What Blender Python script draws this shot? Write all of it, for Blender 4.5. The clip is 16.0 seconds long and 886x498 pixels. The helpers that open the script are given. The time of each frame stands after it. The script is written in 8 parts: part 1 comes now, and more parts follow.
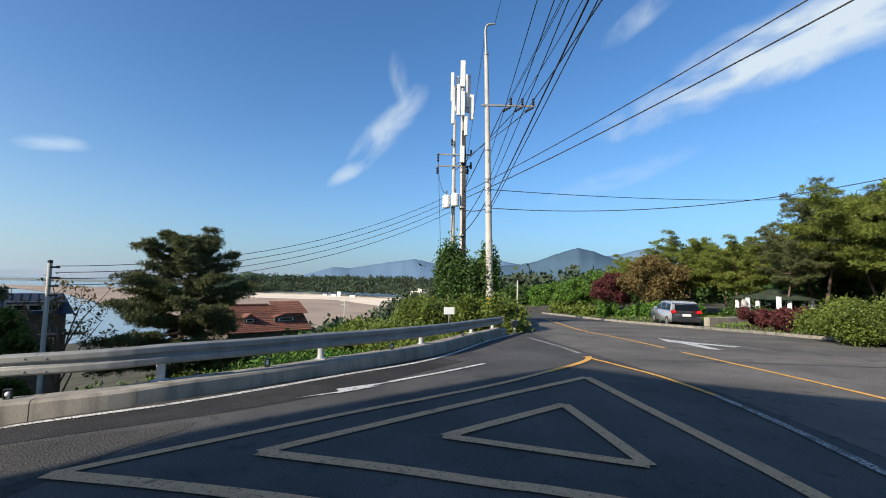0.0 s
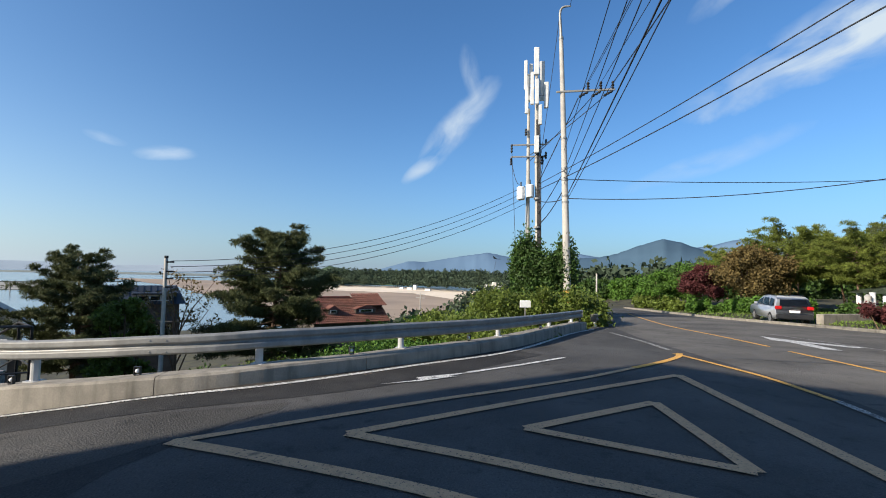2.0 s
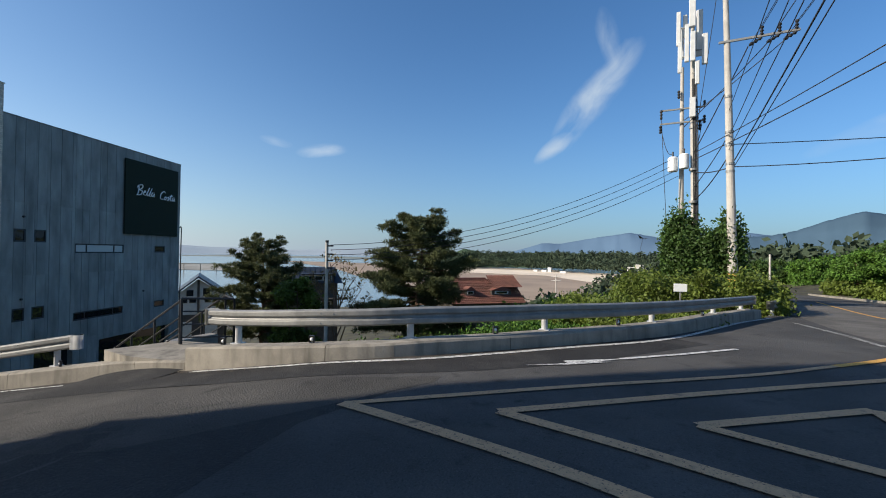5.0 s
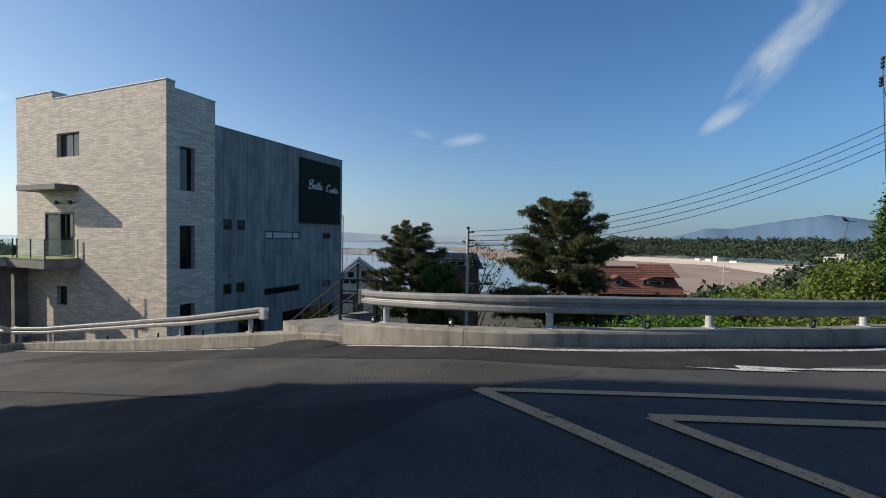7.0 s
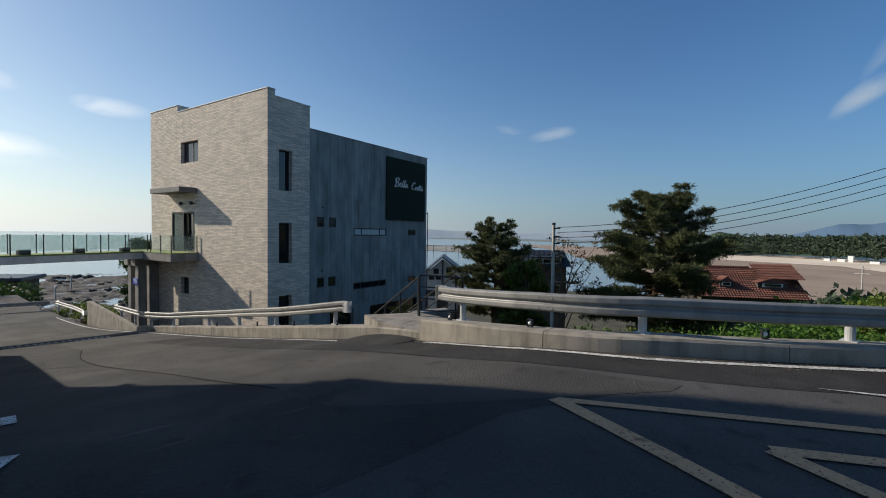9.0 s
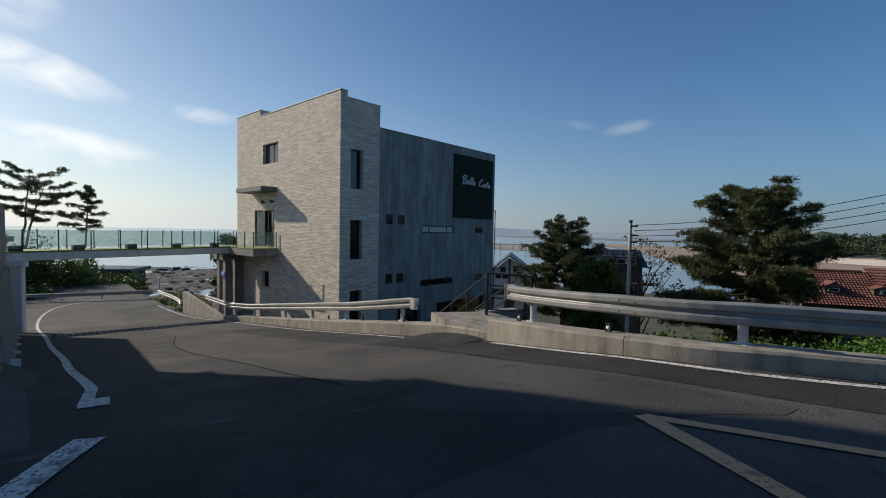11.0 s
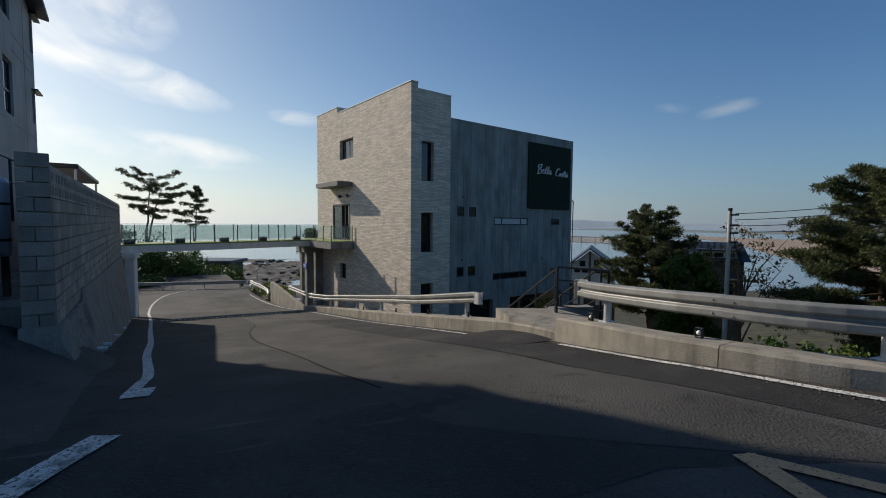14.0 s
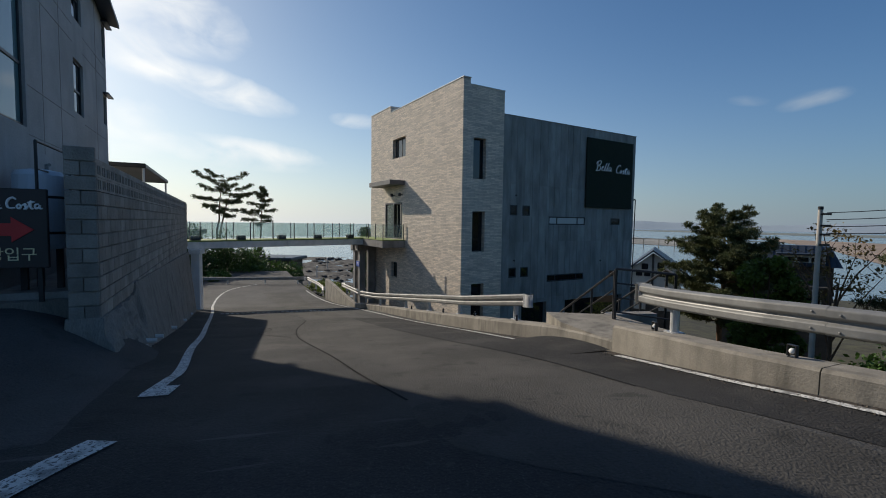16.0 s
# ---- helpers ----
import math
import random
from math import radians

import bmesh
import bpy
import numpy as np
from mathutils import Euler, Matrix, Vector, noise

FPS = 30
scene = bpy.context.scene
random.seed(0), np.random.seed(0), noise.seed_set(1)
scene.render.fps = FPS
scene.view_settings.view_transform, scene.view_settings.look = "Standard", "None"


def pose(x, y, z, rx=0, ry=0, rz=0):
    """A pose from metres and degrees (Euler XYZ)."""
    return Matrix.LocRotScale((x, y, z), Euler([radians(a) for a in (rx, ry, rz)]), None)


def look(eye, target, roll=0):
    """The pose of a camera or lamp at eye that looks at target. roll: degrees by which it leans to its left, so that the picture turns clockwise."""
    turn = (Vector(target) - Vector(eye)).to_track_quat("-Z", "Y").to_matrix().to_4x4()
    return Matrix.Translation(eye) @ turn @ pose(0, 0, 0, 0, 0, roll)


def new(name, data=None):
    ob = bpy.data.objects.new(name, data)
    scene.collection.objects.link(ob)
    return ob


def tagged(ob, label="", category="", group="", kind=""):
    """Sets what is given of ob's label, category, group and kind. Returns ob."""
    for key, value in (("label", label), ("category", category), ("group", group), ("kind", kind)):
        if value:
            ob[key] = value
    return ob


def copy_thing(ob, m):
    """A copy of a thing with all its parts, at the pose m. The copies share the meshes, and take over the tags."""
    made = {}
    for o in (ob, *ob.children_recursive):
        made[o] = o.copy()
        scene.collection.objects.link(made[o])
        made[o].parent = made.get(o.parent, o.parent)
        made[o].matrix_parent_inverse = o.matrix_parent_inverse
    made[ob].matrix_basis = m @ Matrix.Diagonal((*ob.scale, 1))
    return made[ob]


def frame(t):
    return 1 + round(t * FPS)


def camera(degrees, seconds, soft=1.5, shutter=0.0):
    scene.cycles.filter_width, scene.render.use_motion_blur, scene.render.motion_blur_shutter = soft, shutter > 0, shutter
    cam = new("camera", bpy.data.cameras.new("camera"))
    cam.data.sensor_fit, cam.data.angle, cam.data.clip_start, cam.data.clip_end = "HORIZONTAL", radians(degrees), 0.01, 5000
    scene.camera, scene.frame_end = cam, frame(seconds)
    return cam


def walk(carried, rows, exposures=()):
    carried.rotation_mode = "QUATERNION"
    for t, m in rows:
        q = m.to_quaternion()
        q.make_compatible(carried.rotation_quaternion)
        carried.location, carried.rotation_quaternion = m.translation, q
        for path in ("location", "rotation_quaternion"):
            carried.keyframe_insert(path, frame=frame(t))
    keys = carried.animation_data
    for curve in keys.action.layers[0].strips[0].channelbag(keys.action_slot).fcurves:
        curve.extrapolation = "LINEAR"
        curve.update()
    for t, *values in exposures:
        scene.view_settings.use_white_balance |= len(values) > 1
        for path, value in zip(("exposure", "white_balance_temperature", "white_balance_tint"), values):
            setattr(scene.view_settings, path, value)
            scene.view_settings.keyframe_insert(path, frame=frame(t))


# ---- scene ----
cam = camera(90.17, 16.0, 1.0)
# seconds, place in metres, yaw (to the left of +y), pitch (up), roll (lean to the left)
PATH = [
    (0, -0.001, 0.000, 1.792, 0.32, 4.15, 1.33),
    (0.5, -0.021, 0.031, 1.776, 2.62, 3.79, 1.24),
    (1, -0.029, 0.057, 1.763, 5.02, 3.54, 1.13),
    (1.5, -0.044, 0.045, 1.756, 7.44, 3.33, 1.14),
    (2, -0.062, 0.033, 1.746, 9.82, 3.12, 1.22),
    (2.5, -0.061, 0.016, 1.743, 12.20, 2.88, 1.12),
    (3, -0.070, 0.018, 1.717, 14.57, 2.65, 0.84),
    (5.5, -0.281, 0.182, 1.687, 31.52, -0.22, 0.78),
    (6, -0.281, 0.255, 1.676, 36.82, -0.64, 0.73),
    (6.5, -0.300, 0.292, 1.672, 41.50, -1.07, 0.80),
    (7, -0.332, 0.307, 1.677, 45.02, -1.49, 0.83),
    (7.5, -0.376, 0.350, 1.677, 47.73, -1.99, 0.84),
    (8, -0.425, 0.450, 1.668, 50.21, -2.22, 0.78),
    (8.5, -0.475, 0.583, 1.649, 53.09, -2.25, 0.68),
    (9, -0.505, 0.658, 1.638, 56.09, -2.01, 0.79),
    (11.5, -0.848, 0.830, 1.596, 67.05, -2.77, 0.82),
    (12, -0.905, 0.918, 1.585, 69.72, -3.15, 0.47),
    (12.5, -0.953, 1.005, 1.572, 71.77, -3.36, 0.31),
    (13, -1.060, 1.102, 1.559, 72.98, -3.40, 0.21),
    (13.5, -1.147, 1.197, 1.551, 73.75, -3.55, 0.39),
    (14, -1.243, 1.316, 1.541, 74.70, -3.40, 0.50),
    (14.5, -1.327, 1.408, 1.529, 76.18, -3.29, 0.58),
    (15, -1.449, 1.473, 1.507, 78.04, -3.39, 0.80),
    (15.5, -1.631, 1.529, 1.491, 79.97, -3.59, 0.84),
    (16, -1.740, 1.628, 1.470, 81.75, -3.46, 0.81),
]


def cam_pose(x, y, z, yaw, pitch, roll):
    return pose(x, y, z, 0, 0, yaw) @ pose(0, 0, 0, 90 + pitch) @ pose(0, 0, 0, 0, 0, roll)


walk(cam, [(t, cam_pose(*p)) for t, *p in PATH],
     exposures=[(0, 0.56), (3, 0.5), (6.5, 0.22), (9, -0.05), (12, -0.23), (16, -0.28)])

# ---------------------------------------------------------------- light
SUN_AZ, SUN_EL = 38.9, 27.5          # the light travels towards this heading, from +x to +y
world = bpy.data.worlds.new("sky")
scene.world = world
world.use_nodes = True
wn, wl = world.node_tree.nodes, world.node_tree.links
wn.clear()


def wnode(kind, **kw):
    n = wn.new(kind)
    for k, v in kw.items():
        n.inputs[k.replace("_", " ")].default_value = v
    return n


def wmath(op, a, b=None, clamp=False):
    n = wn.new("ShaderNodeMath")
    n.operation, n.use_clamp = op, clamp
    for i, v in enumerate((a, b)):
        if v is None:
            continue
        if isinstance(v, (int, float)):
            n.inputs[i].default_value = v
        else:
            wl.new(v, n.inputs[i])
    return n.outputs[0]


sky = wn.new("ShaderNodeTexSky")
sky.sky_type, sky.sun_disc = "NISHITA", False
sky.sun_elevation, sky.sun_rotation = radians(SUN_EL), radians(270 - SUN_AZ)
sky.altitude, sky.air_density, sky.dust_density, sky.ozone_density = 20, 1.0, 0.6, 2.5
coord = wn.new("ShaderNodeTexCoord")
sep = wn.new("ShaderNodeSeparateXYZ")
wl.new(coord.outputs["Generated"], sep.inputs[0])
# wispy high clouds: each bank is a soft oval on the dome, broken up by stretched noise
warp = wnode("ShaderNodeTexNoise", Scale=3.0, Detail=6.0, Roughness=0.6)
wl.new(coord.outputs["Generated"], warp.inputs["Vector"])


def bank(yaw, elev, half_w, half_h, tilt, power):
    """A cloud bank round a heading, as a mask."""
    a, e, r = radians(yaw), radians(elev), radians(tilt)
    d = Vector((-math.sin(a) * math.cos(e), math.cos(a) * math.cos(e), math.sin(e)))
    right = Vector((math.cos(a), math.sin(a), 0))
    up = right.cross(d)
    ax = right * math.cos(r) + up * math.sin(r)
    ay = up * math.cos(r) - right * math.sin(r)
    parts, dots = [], []
    for axis, half in ((ax, half_w), (ay, half_h)):
        dot = wn.new("ShaderNodeVectorMath")
        dot.operation = "DOT_PRODUCT"
        wl.new(coord.outputs["Generated"], dot.inputs[0])
        dot.inputs[1].default_value = axis
        dots.append(dot.outputs["Value"])
        jitter = wmath("MULTIPLY", wmath("SUBTRACT", warp.outputs["Fac"], 0.5), 1.5 * math.sin(radians(half)))
        q = wmath("DIVIDE", wmath("ADD", dot.outputs["Value"], jitter), math.sin(radians(half)))
        parts.append(wmath("MULTIPLY", q, q))
    # only the near half of the dome
    dot = wn.new("ShaderNodeVectorMath")
    dot.operation = "DOT_PRODUCT"
    wl.new(coord.outputs["Generated"], dot.inputs[0])
    dot.inputs[1].default_value = d
    front = wmath("GREATER_THAN", dot.outputs["Value"], 0.3)
    fall = wmath("SUBTRACT", 1.0, wmath("ADD", parts[0], parts[1]), clamp=True)
    streak_map = wn.new("ShaderNodeCombineXYZ")
    wl.new(wmath("MULTIPLY", dots[0], 3.2), streak_map.inputs[0])
    wl.new(wmath("MULTIPLY", dots[1], 7.0), streak_map.inputs[1])
    streak_map.inputs[2].default_value = yaw * 0.37
    streak = wnode("ShaderNodeTexNoise", Scale=2.8, Detail=7.0, Roughness=0.52, Distortion=0.5)
    wl.new(streak_map.outputs[0], streak.inputs["Vector"])
    s = wmath("MULTIPLY", wmath("SUBTRACT", streak.outputs["Fac"], 0.33, clamp=True), 2.7, clamp=True)
    return wmath("MULTIPLY", wmath("MULTIPLY", wmath("MULTIPLY", fall, s), front), power)


banks = [bank(-36, 23.3, 16, 3.6, 14, 1.25), bank(-44, 26, 10, 4.5, 22, 0.9), bank(-24, 30, 5.5, 1.6, 35, 0.6), bank(-21, 12.8, 9, 1.4, 16, 0.35),
         bank(8.2, 18.8, 7.6, 2.3, 50, 0.75), bank(12.9, 13.4, 2.6, 1.1, 34, 0.85), bank(6.8, 25, 3.6, 1.3, 105, 0.4), bank(42.6, 12.3, 3.2, 0.9, 8, 0.55), bank(48, 13, 2.0, 0.6, -10, 0.3),
         bank(113, 21, 8, 4.2, -8, 0.95), bank(108.5, 14.4, 8.5, 2.2, -9, 0.95), bank(116, 16.5, 5, 2.6, -20, 0.8), bank(107, 7.6, 12, 1.9, -3, 0.9), bank(92.3, 12.4, 3.6, 1.0, -4, 0.6),
         bank(126, 10, 12, 5, -6, 0.9), bank(128, 25, 12, 7, -14, 0.9)]
total = banks[0]
for b in banks[1:]:
    total = wmath("ADD", total, b, clamp=True)
# hazy air towards the horizon, brighter on the sun's side
low = wmath("POWER", wmath("SUBTRACT", 1.0, wmath("ABSOLUTE", sep.outputs["Z"]), clamp=True), 7.0)
tosun = wn.new("ShaderNodeVectorMath")
tosun.operation = "DOT_PRODUCT"
wl.new(coord.outputs["Generated"], tosun.inputs[0])
tosun.inputs[1].default_value = (-math.cos(radians(SUN_AZ)), -math.sin(radians(SUN_AZ)), 0.2)
glow = wmath("POWER", wmath("MULTIPLY", wmath("ADD", tosun.outputs["Value"], 1.0), 0.5, clamp=True), 3.0)
haze_mix = wn.new("ShaderNodeMix")
haze_mix.data_type = "RGBA"
wl.new(wmath("MULTIPLY", low, 0.85), haze_mix.inputs["Factor"])
haze_col = wn.new("ShaderNodeMix")
haze_col.data_type = "RGBA"
wl.new(glow, haze_col.inputs["Factor"])
haze_col.inputs["A"].default_value = (2.4, 3.2, 4.2, 1)
haze_col.inputs["B"].default_value = (11.5, 12.3, 12.6, 1)
tint = wn.new("ShaderNodeMix")
tint.data_type, tint.blend_type = "RGBA", "MULTIPLY"
tint.inputs["Factor"].default_value = 1.0
wl.new(sky.outputs[0], tint.inputs["A"])
tint_col = wn.new("ShaderNodeMix")
tint_col.data_type = "RGBA"
wl.new(glow, tint_col.inputs["Factor"])
tint_col.inputs["A"].default_value = (0.66, 1.08, 1.42, 1)
tint_col.inputs["B"].default_value = (1.14, 1.20, 1.20, 1)
wl.new(tint_col.outputs["Result"], tint.inputs["B"])
wl.new(tint.outputs["Result"], haze_mix.inputs["A"])
wl.new(haze_col.outputs["Result"], haze_mix.inputs["B"])
cloud_mix = wn.new("ShaderNodeMix")
cloud_mix.data_type = "RGBA"
wl.new(total, cloud_mix.inputs["Factor"])
wl.new(haze_mix.outputs["Result"], cloud_mix.inputs["A"])
cloud_col = wn.new("ShaderNodeMix")
cloud_col.data_type = "RGBA"
wl.new(glow, cloud_col.inputs["Factor"])
cloud_col.inputs["A"].default_value = (5.5, 6.4, 7.2, 1)
cloud_col.inputs["B"].default_value = (15, 15.1, 14.8, 1)
wl.new(cloud_col.outputs["Result"], cloud_mix.inputs["B"])
bg = wn.new("ShaderNodeBackground")
bg.inputs["Strength"].default_value = 0.085
wl.new(cloud_mix.outputs["Result"], bg.inputs["Color"])
wout = wn.new("ShaderNodeOutputWorld")
wl.new(bg.outputs[0], wout.inputs[0])

sun_data = bpy.data.lights.new("sun", "SUN")
sun_data.energy, sun_data.angle, sun_data.color = 5.0, radians(0.55), (1.0, 0.9, 0.76)
sun = new("sun", sun_data)
_a, _e = radians(SUN_AZ), radians(SUN_EL)
SUN_WAY = Vector((math.cos(_a) * math.cos(_e), math.sin(_a) * math.cos(_e), -math.sin(_e)))
sun.matrix_world = look(-SUN_WAY * 60 + Vector((0, 0, 5)), (0, 0, 5))


# ---------------------------------------------------------------- materials
def material(name, color, rough=0.7, metal=0.0, vary=0.15, scale=3.0, bump=0.2, bscale=60.0, random_obj=0.0,
             island=0.0, color2=None, spec=0.5, stretch=(1, 1, 1), transl=0.0, stain=0.0, stain_scale=0.6):
    m = bpy.data.materials.new(name)
    m.use_nodes = True
    nt = m.node_tree
    n, l = nt.nodes, nt.links
    bsdf = n["Principled BSDF"]
    bsdf.inputs["Roughness"].default_value, bsdf.inputs["Metallic"].default_value = rough, metal
    bsdf.inputs["Specular IOR Level"].default_value = spec
    tc = n.new("ShaderNodeTexCoord")
    mp = n.new("ShaderNodeMapping")
    mp.inputs["Scale"].default_value = stretch
    geo = n.new("ShaderNodeNewGeometry")
    l.new(geo.outputs["Position"], mp.inputs["Vector"])
    big = n.new("ShaderNodeTexNoise")
    big.inputs["Scale"].default_value, big.inputs["Detail"].default_value = scale, 5
    l.new(mp.outputs[0], big.inputs["Vector"])
    fine = n.new("ShaderNodeTexNoise")
    fine.inputs["Scale"].default_value, fine.inputs["Detail"].default_value = bscale, 4
    l.new(mp.outputs[0], fine.inputs["Vector"])
    c1 = [v * (1 - vary) for v in color]
    c2 = list(color2) if color2 else [min(1, v * (1 + vary)) for v in color]
    ramp = n.new("ShaderNodeValToRGB")
    ramp.color_ramp.elements[0].position, ramp.color_ramp.elements[1].position = 0.32, 0.68
    ramp.color_ramp.elements[0].color, ramp.color_ramp.elements[1].color = (*c1, 1), (*c2, 1)
    l.new(big.outputs["Fac"], ramp.inputs[0])
    out = ramp.outputs[0]

    def mixed(fac, a, b_col, blend="MIX"):
        mx = n.new("ShaderNodeMix")
        mx.data_type, mx.blend_type = "RGBA", blend
        if isinstance(fac, (int, float)):
            mx.inputs["Factor"].default_value = fac
        else:
            l.new(fac, mx.inputs["Factor"])
        l.new(a, mx.inputs["A"])
        if isinstance(b_col, (tuple, list)):
            mx.inputs["B"].default_value = (*b_col, 1)
        else:
            l.new(b_col, mx.inputs["B"])
        return mx.outputs["Result"]

    grain = n.new("ShaderNodeMapRange")
    grain.inputs["To Min"].default_value, grain.inputs["To Max"].default_value = 1 - vary * 1.2, 1 + vary * 1.2
    l.new(fine.outputs["Fac"], grain.inputs["Value"])
    out = mixed(1.0, out, grain.outputs[0], "MULTIPLY")
    if random_obj or island:
        src = n.new("ShaderNodeObjectInfo").outputs["Random"] if random_obj else geo.outputs["Random Per Island"]
        k = random_obj or island
        mr = n.new("ShaderNodeMapRange")
        mr.inputs["To Min"].default_value, mr.inputs["To Max"].default_value = 1 - k, 1 + k
        l.new(src, mr.inputs["Value"])
        out = mixed(1.0, out, mr.outputs[0], "MULTIPLY")
    if stain:
        st = n.new("ShaderNodeTexNoise")
        st.inputs["Scale"].default_value, st.inputs["Detail"].default_value = stain_scale, 8
        sm = n.new("ShaderNodeMapping")
        sm.inputs["Scale"].default_value = (3, 3, 0.5)
        l.new(geo.outputs["Position"], sm.inputs["Vector"])
        l.new(sm.outputs[0], st.inputs["Vector"])
        mr = n.new("ShaderNodeMapRange")
        mr.inputs["From Min"].default_value, mr.inputs["From Max"].default_value = 0.48, 0.72
        mr.inputs["To Max"].default_value = stain
        l.new(st.outputs["Fac"], mr.inputs["Value"])
        out = mixed(mr.outputs[0], out, [v * 0.35 for v in color])
    l.new(out, bsdf.inputs["Base Color"])
    if bump:
        bp = n.new("ShaderNodeBump")
        bp.inputs["Strength"].default_value, bp.inputs["Distance"].default_value = bump, 0.02
        l.new(fine.outputs["Fac"], bp.inputs["Height"])
        l.new(bp.outputs[0], bsdf.inputs["Normal"])
    if transl:
        tr = n.new("ShaderNodeBsdfTranslucent")
        l.new(out, tr.inputs["Color"])
        ms = n.new("ShaderNodeMixShader")
        ms.inputs[0].default_value = transl
        l.new(bsdf.outputs[0], ms.inputs[1])
        l.new(tr.outputs[0], ms.inputs[2])
        l.new(ms.outputs[0], n["Material Output"].inputs[0])
    return m


def glass_mat(name, color, rough=0.03, alpha_mix=0.0):
    """Dark tinted pane: glossy over a dark interior; alpha_mix lets light straight through."""
    m = bpy.data.materials.new(name)
    m.use_nodes = True
    n, l = m.node_tree.nodes, m.node_tree.links
    b = n["Principled BSDF"]
    b.inputs["Base Color"].default_value = (*color, 1)
    b.inputs["Roughness"].default_value = rough
    b.inputs["Specular IOR Level"].default_value = 0.7
    if alpha_mix:
        t = n.new("ShaderNodeBsdfTransparent")
        t.inputs[0].default_value = (0.93, 0.97, 0.96, 1)
        mx = n.new("ShaderNodeMixShader")
        mx.inputs[0].default_value = alpha_mix
        l.new(b.outputs[0], mx.inputs[1])
        l.new(t.outputs[0], mx.inputs[2])
        l.new(mx.outputs[0], n["Material Output"].inputs[0])
    return m


def asphalt_material(name, color):
    """Worn asphalt: pale chips in dark binder, patches and tracks."""
    m = material(name, color, 0.9, vary=0.24, scale=0.45, bump=1.0, bscale=45, stain=0.4, stain_scale=0.22, spec=0.25)
    n, l = m.node_tree.nodes, m.node_tree.links
    b = n["Principled BSDF"]
    src = b.inputs["Base Color"].links[0].from_socket
    geo = n.new("ShaderNodeNewGeometry")
    out = src
    for scale, lo, hi, fac, col in ((75, 0.58, 0.70, 0.38, (0.15, 0.143, 0.132)), (40, 0.58, 0.70, 0.4, (0.014, 0.014, 0.015)), (0.9, 0.52, 0.72, 0.45, (0.095, 0.088, 0.078)), (3.0, 0.60, 0.70, 0.45, (0.018, 0.018, 0.018)), (9.0, 0.60, 0.74, 0.35, (0.10, 0.094, 0.085)), (0.28, 0.5, 0.62, 0.3, (0.028, 0.028, 0.029))):
        t = n.new("ShaderNodeTexNoise")
        t.inputs["Scale"].default_value, t.inputs["Detail"].default_value = scale, 2 if scale > 10 else 7
        l.new(geo.outputs["Position"], t.inputs["Vector"])
        r = n.new("ShaderNodeMapRange")
        for k, v in (("From Min", lo), ("From Max", hi), ("To Max", fac)):
            r.inputs[k].default_value = v
        l.new(t.outputs["Fac"], r.inputs["Value"])
        mx = n.new("ShaderNodeMix")
        mx.data_type = "RGBA"
        l.new(r.outputs[0], mx.inputs["Factor"])
        l.new(out, mx.inputs["A"])
        mx.inputs["B"].default_value = (*col, 1)
        out = mx.outputs["Result"]
    l.new(out, b.inputs["Base Color"])
    return m


M_ASPHALT = asphalt_material("asphalt", (0.080, 0.077, 0.0735))
# darker copy of the asphalt, with the shade of the shore side put in
M_ASPHALT_SHADED = asphalt_material("asphalt_shaded", (0.044, 0.0425, 0.0405))
M_ASPHALT_PALE = asphalt_material("asphalt_pale", (0.066, 0.062, 0.056))
M_ASPHALT_DARK = asphalt_material("asphalt_dark", (0.029, 0.028, 0.0275))
M_ASPHALT_WORN = asphalt_material("asphalt_worn", (0.15, 0.138, 0.122))


def paint_material(name, color, wear):
    """Road paint, worn through to the asphalt in specks and patches."""
    m = material(name, color, 0.85, vary=0.16, scale=9, bump=0.6, bscale=60, stain=0.3, stain_scale=3, spec=0.25)
    n, l = m.node_tree.nodes, m.node_tree.links
    b = n["Principled BSDF"]
    out = b.inputs["Base Color"].links[0].from_socket
    geo = n.new("ShaderNodeNewGeometry")
    for scale, lo, hi, fac in ((38, 0.60 - wear, 0.66 - wear, 0.85), (5, 0.62 - wear, 0.74 - wear, 0.6)):
        t = n.new("ShaderNodeTexNoise")
        t.inputs["Scale"].default_value, t.inputs["Detail"].default_value = scale, 4
        l.new(geo.outputs["Position"], t.inputs["Vector"])
        r = n.new("ShaderNodeMapRange")
        for k, v in (("From Min", lo), ("From Max", hi), ("To Max", fac)):
            r.inputs[k].default_value = v
        l.new(t.outputs["Fac"], r.inputs["Value"])
        mx = n.new("ShaderNodeMix")
        mx.data_type = "RGBA"
        l.new(r.outputs[0], mx.inputs["Factor"])
        l.new(out, mx.inputs["A"])
        mx.inputs["B"].default_value = (0.055, 0.052, 0.048, 1)
        out = mx.outputs["Result"]
    l.new(out, b.inputs["Base Color"])
    return m


M_ASPHALT_OLD = material("asphalt_old", (0.085, 0.083, 0.080), 0.9, vary=0.2, scale=1.2, bump=0.7, bscale=80, spec=0.3)
M_TAR = material("tar", (0.022, 0.022, 0.022), 1.0, vary=0.3, scale=4, bump=0, spec=0.05)
M_LINE = paint_material("line_white", (0.66, 0.65, 0.62), 0.06)
M_LINE_WORN = paint_material("line_worn", (0.45, 0.44, 0.41), 0.13)
M_LINE_TAN = paint_material("line_tan", (0.62, 0.37, 0.20), 0.0)
M_LINE_YEL = paint_material("line_yellow", (0.74, 0.40, 0.10), 0.0)
M_CONC = material("concrete", (0.255, 0.23, 0.19), 0.9, vary=0.2, scale=2.2, bump=0.25, bscale=45, stain=0.65, stain_scale=1.6)
M_CONC_DARK = material("concrete_dark", (0.27, 0.255, 0.235), 0.9, vary=0.2, scale=1.4, bump=0.5, bscale=30, stain=0.7, stain_scale=0.7)
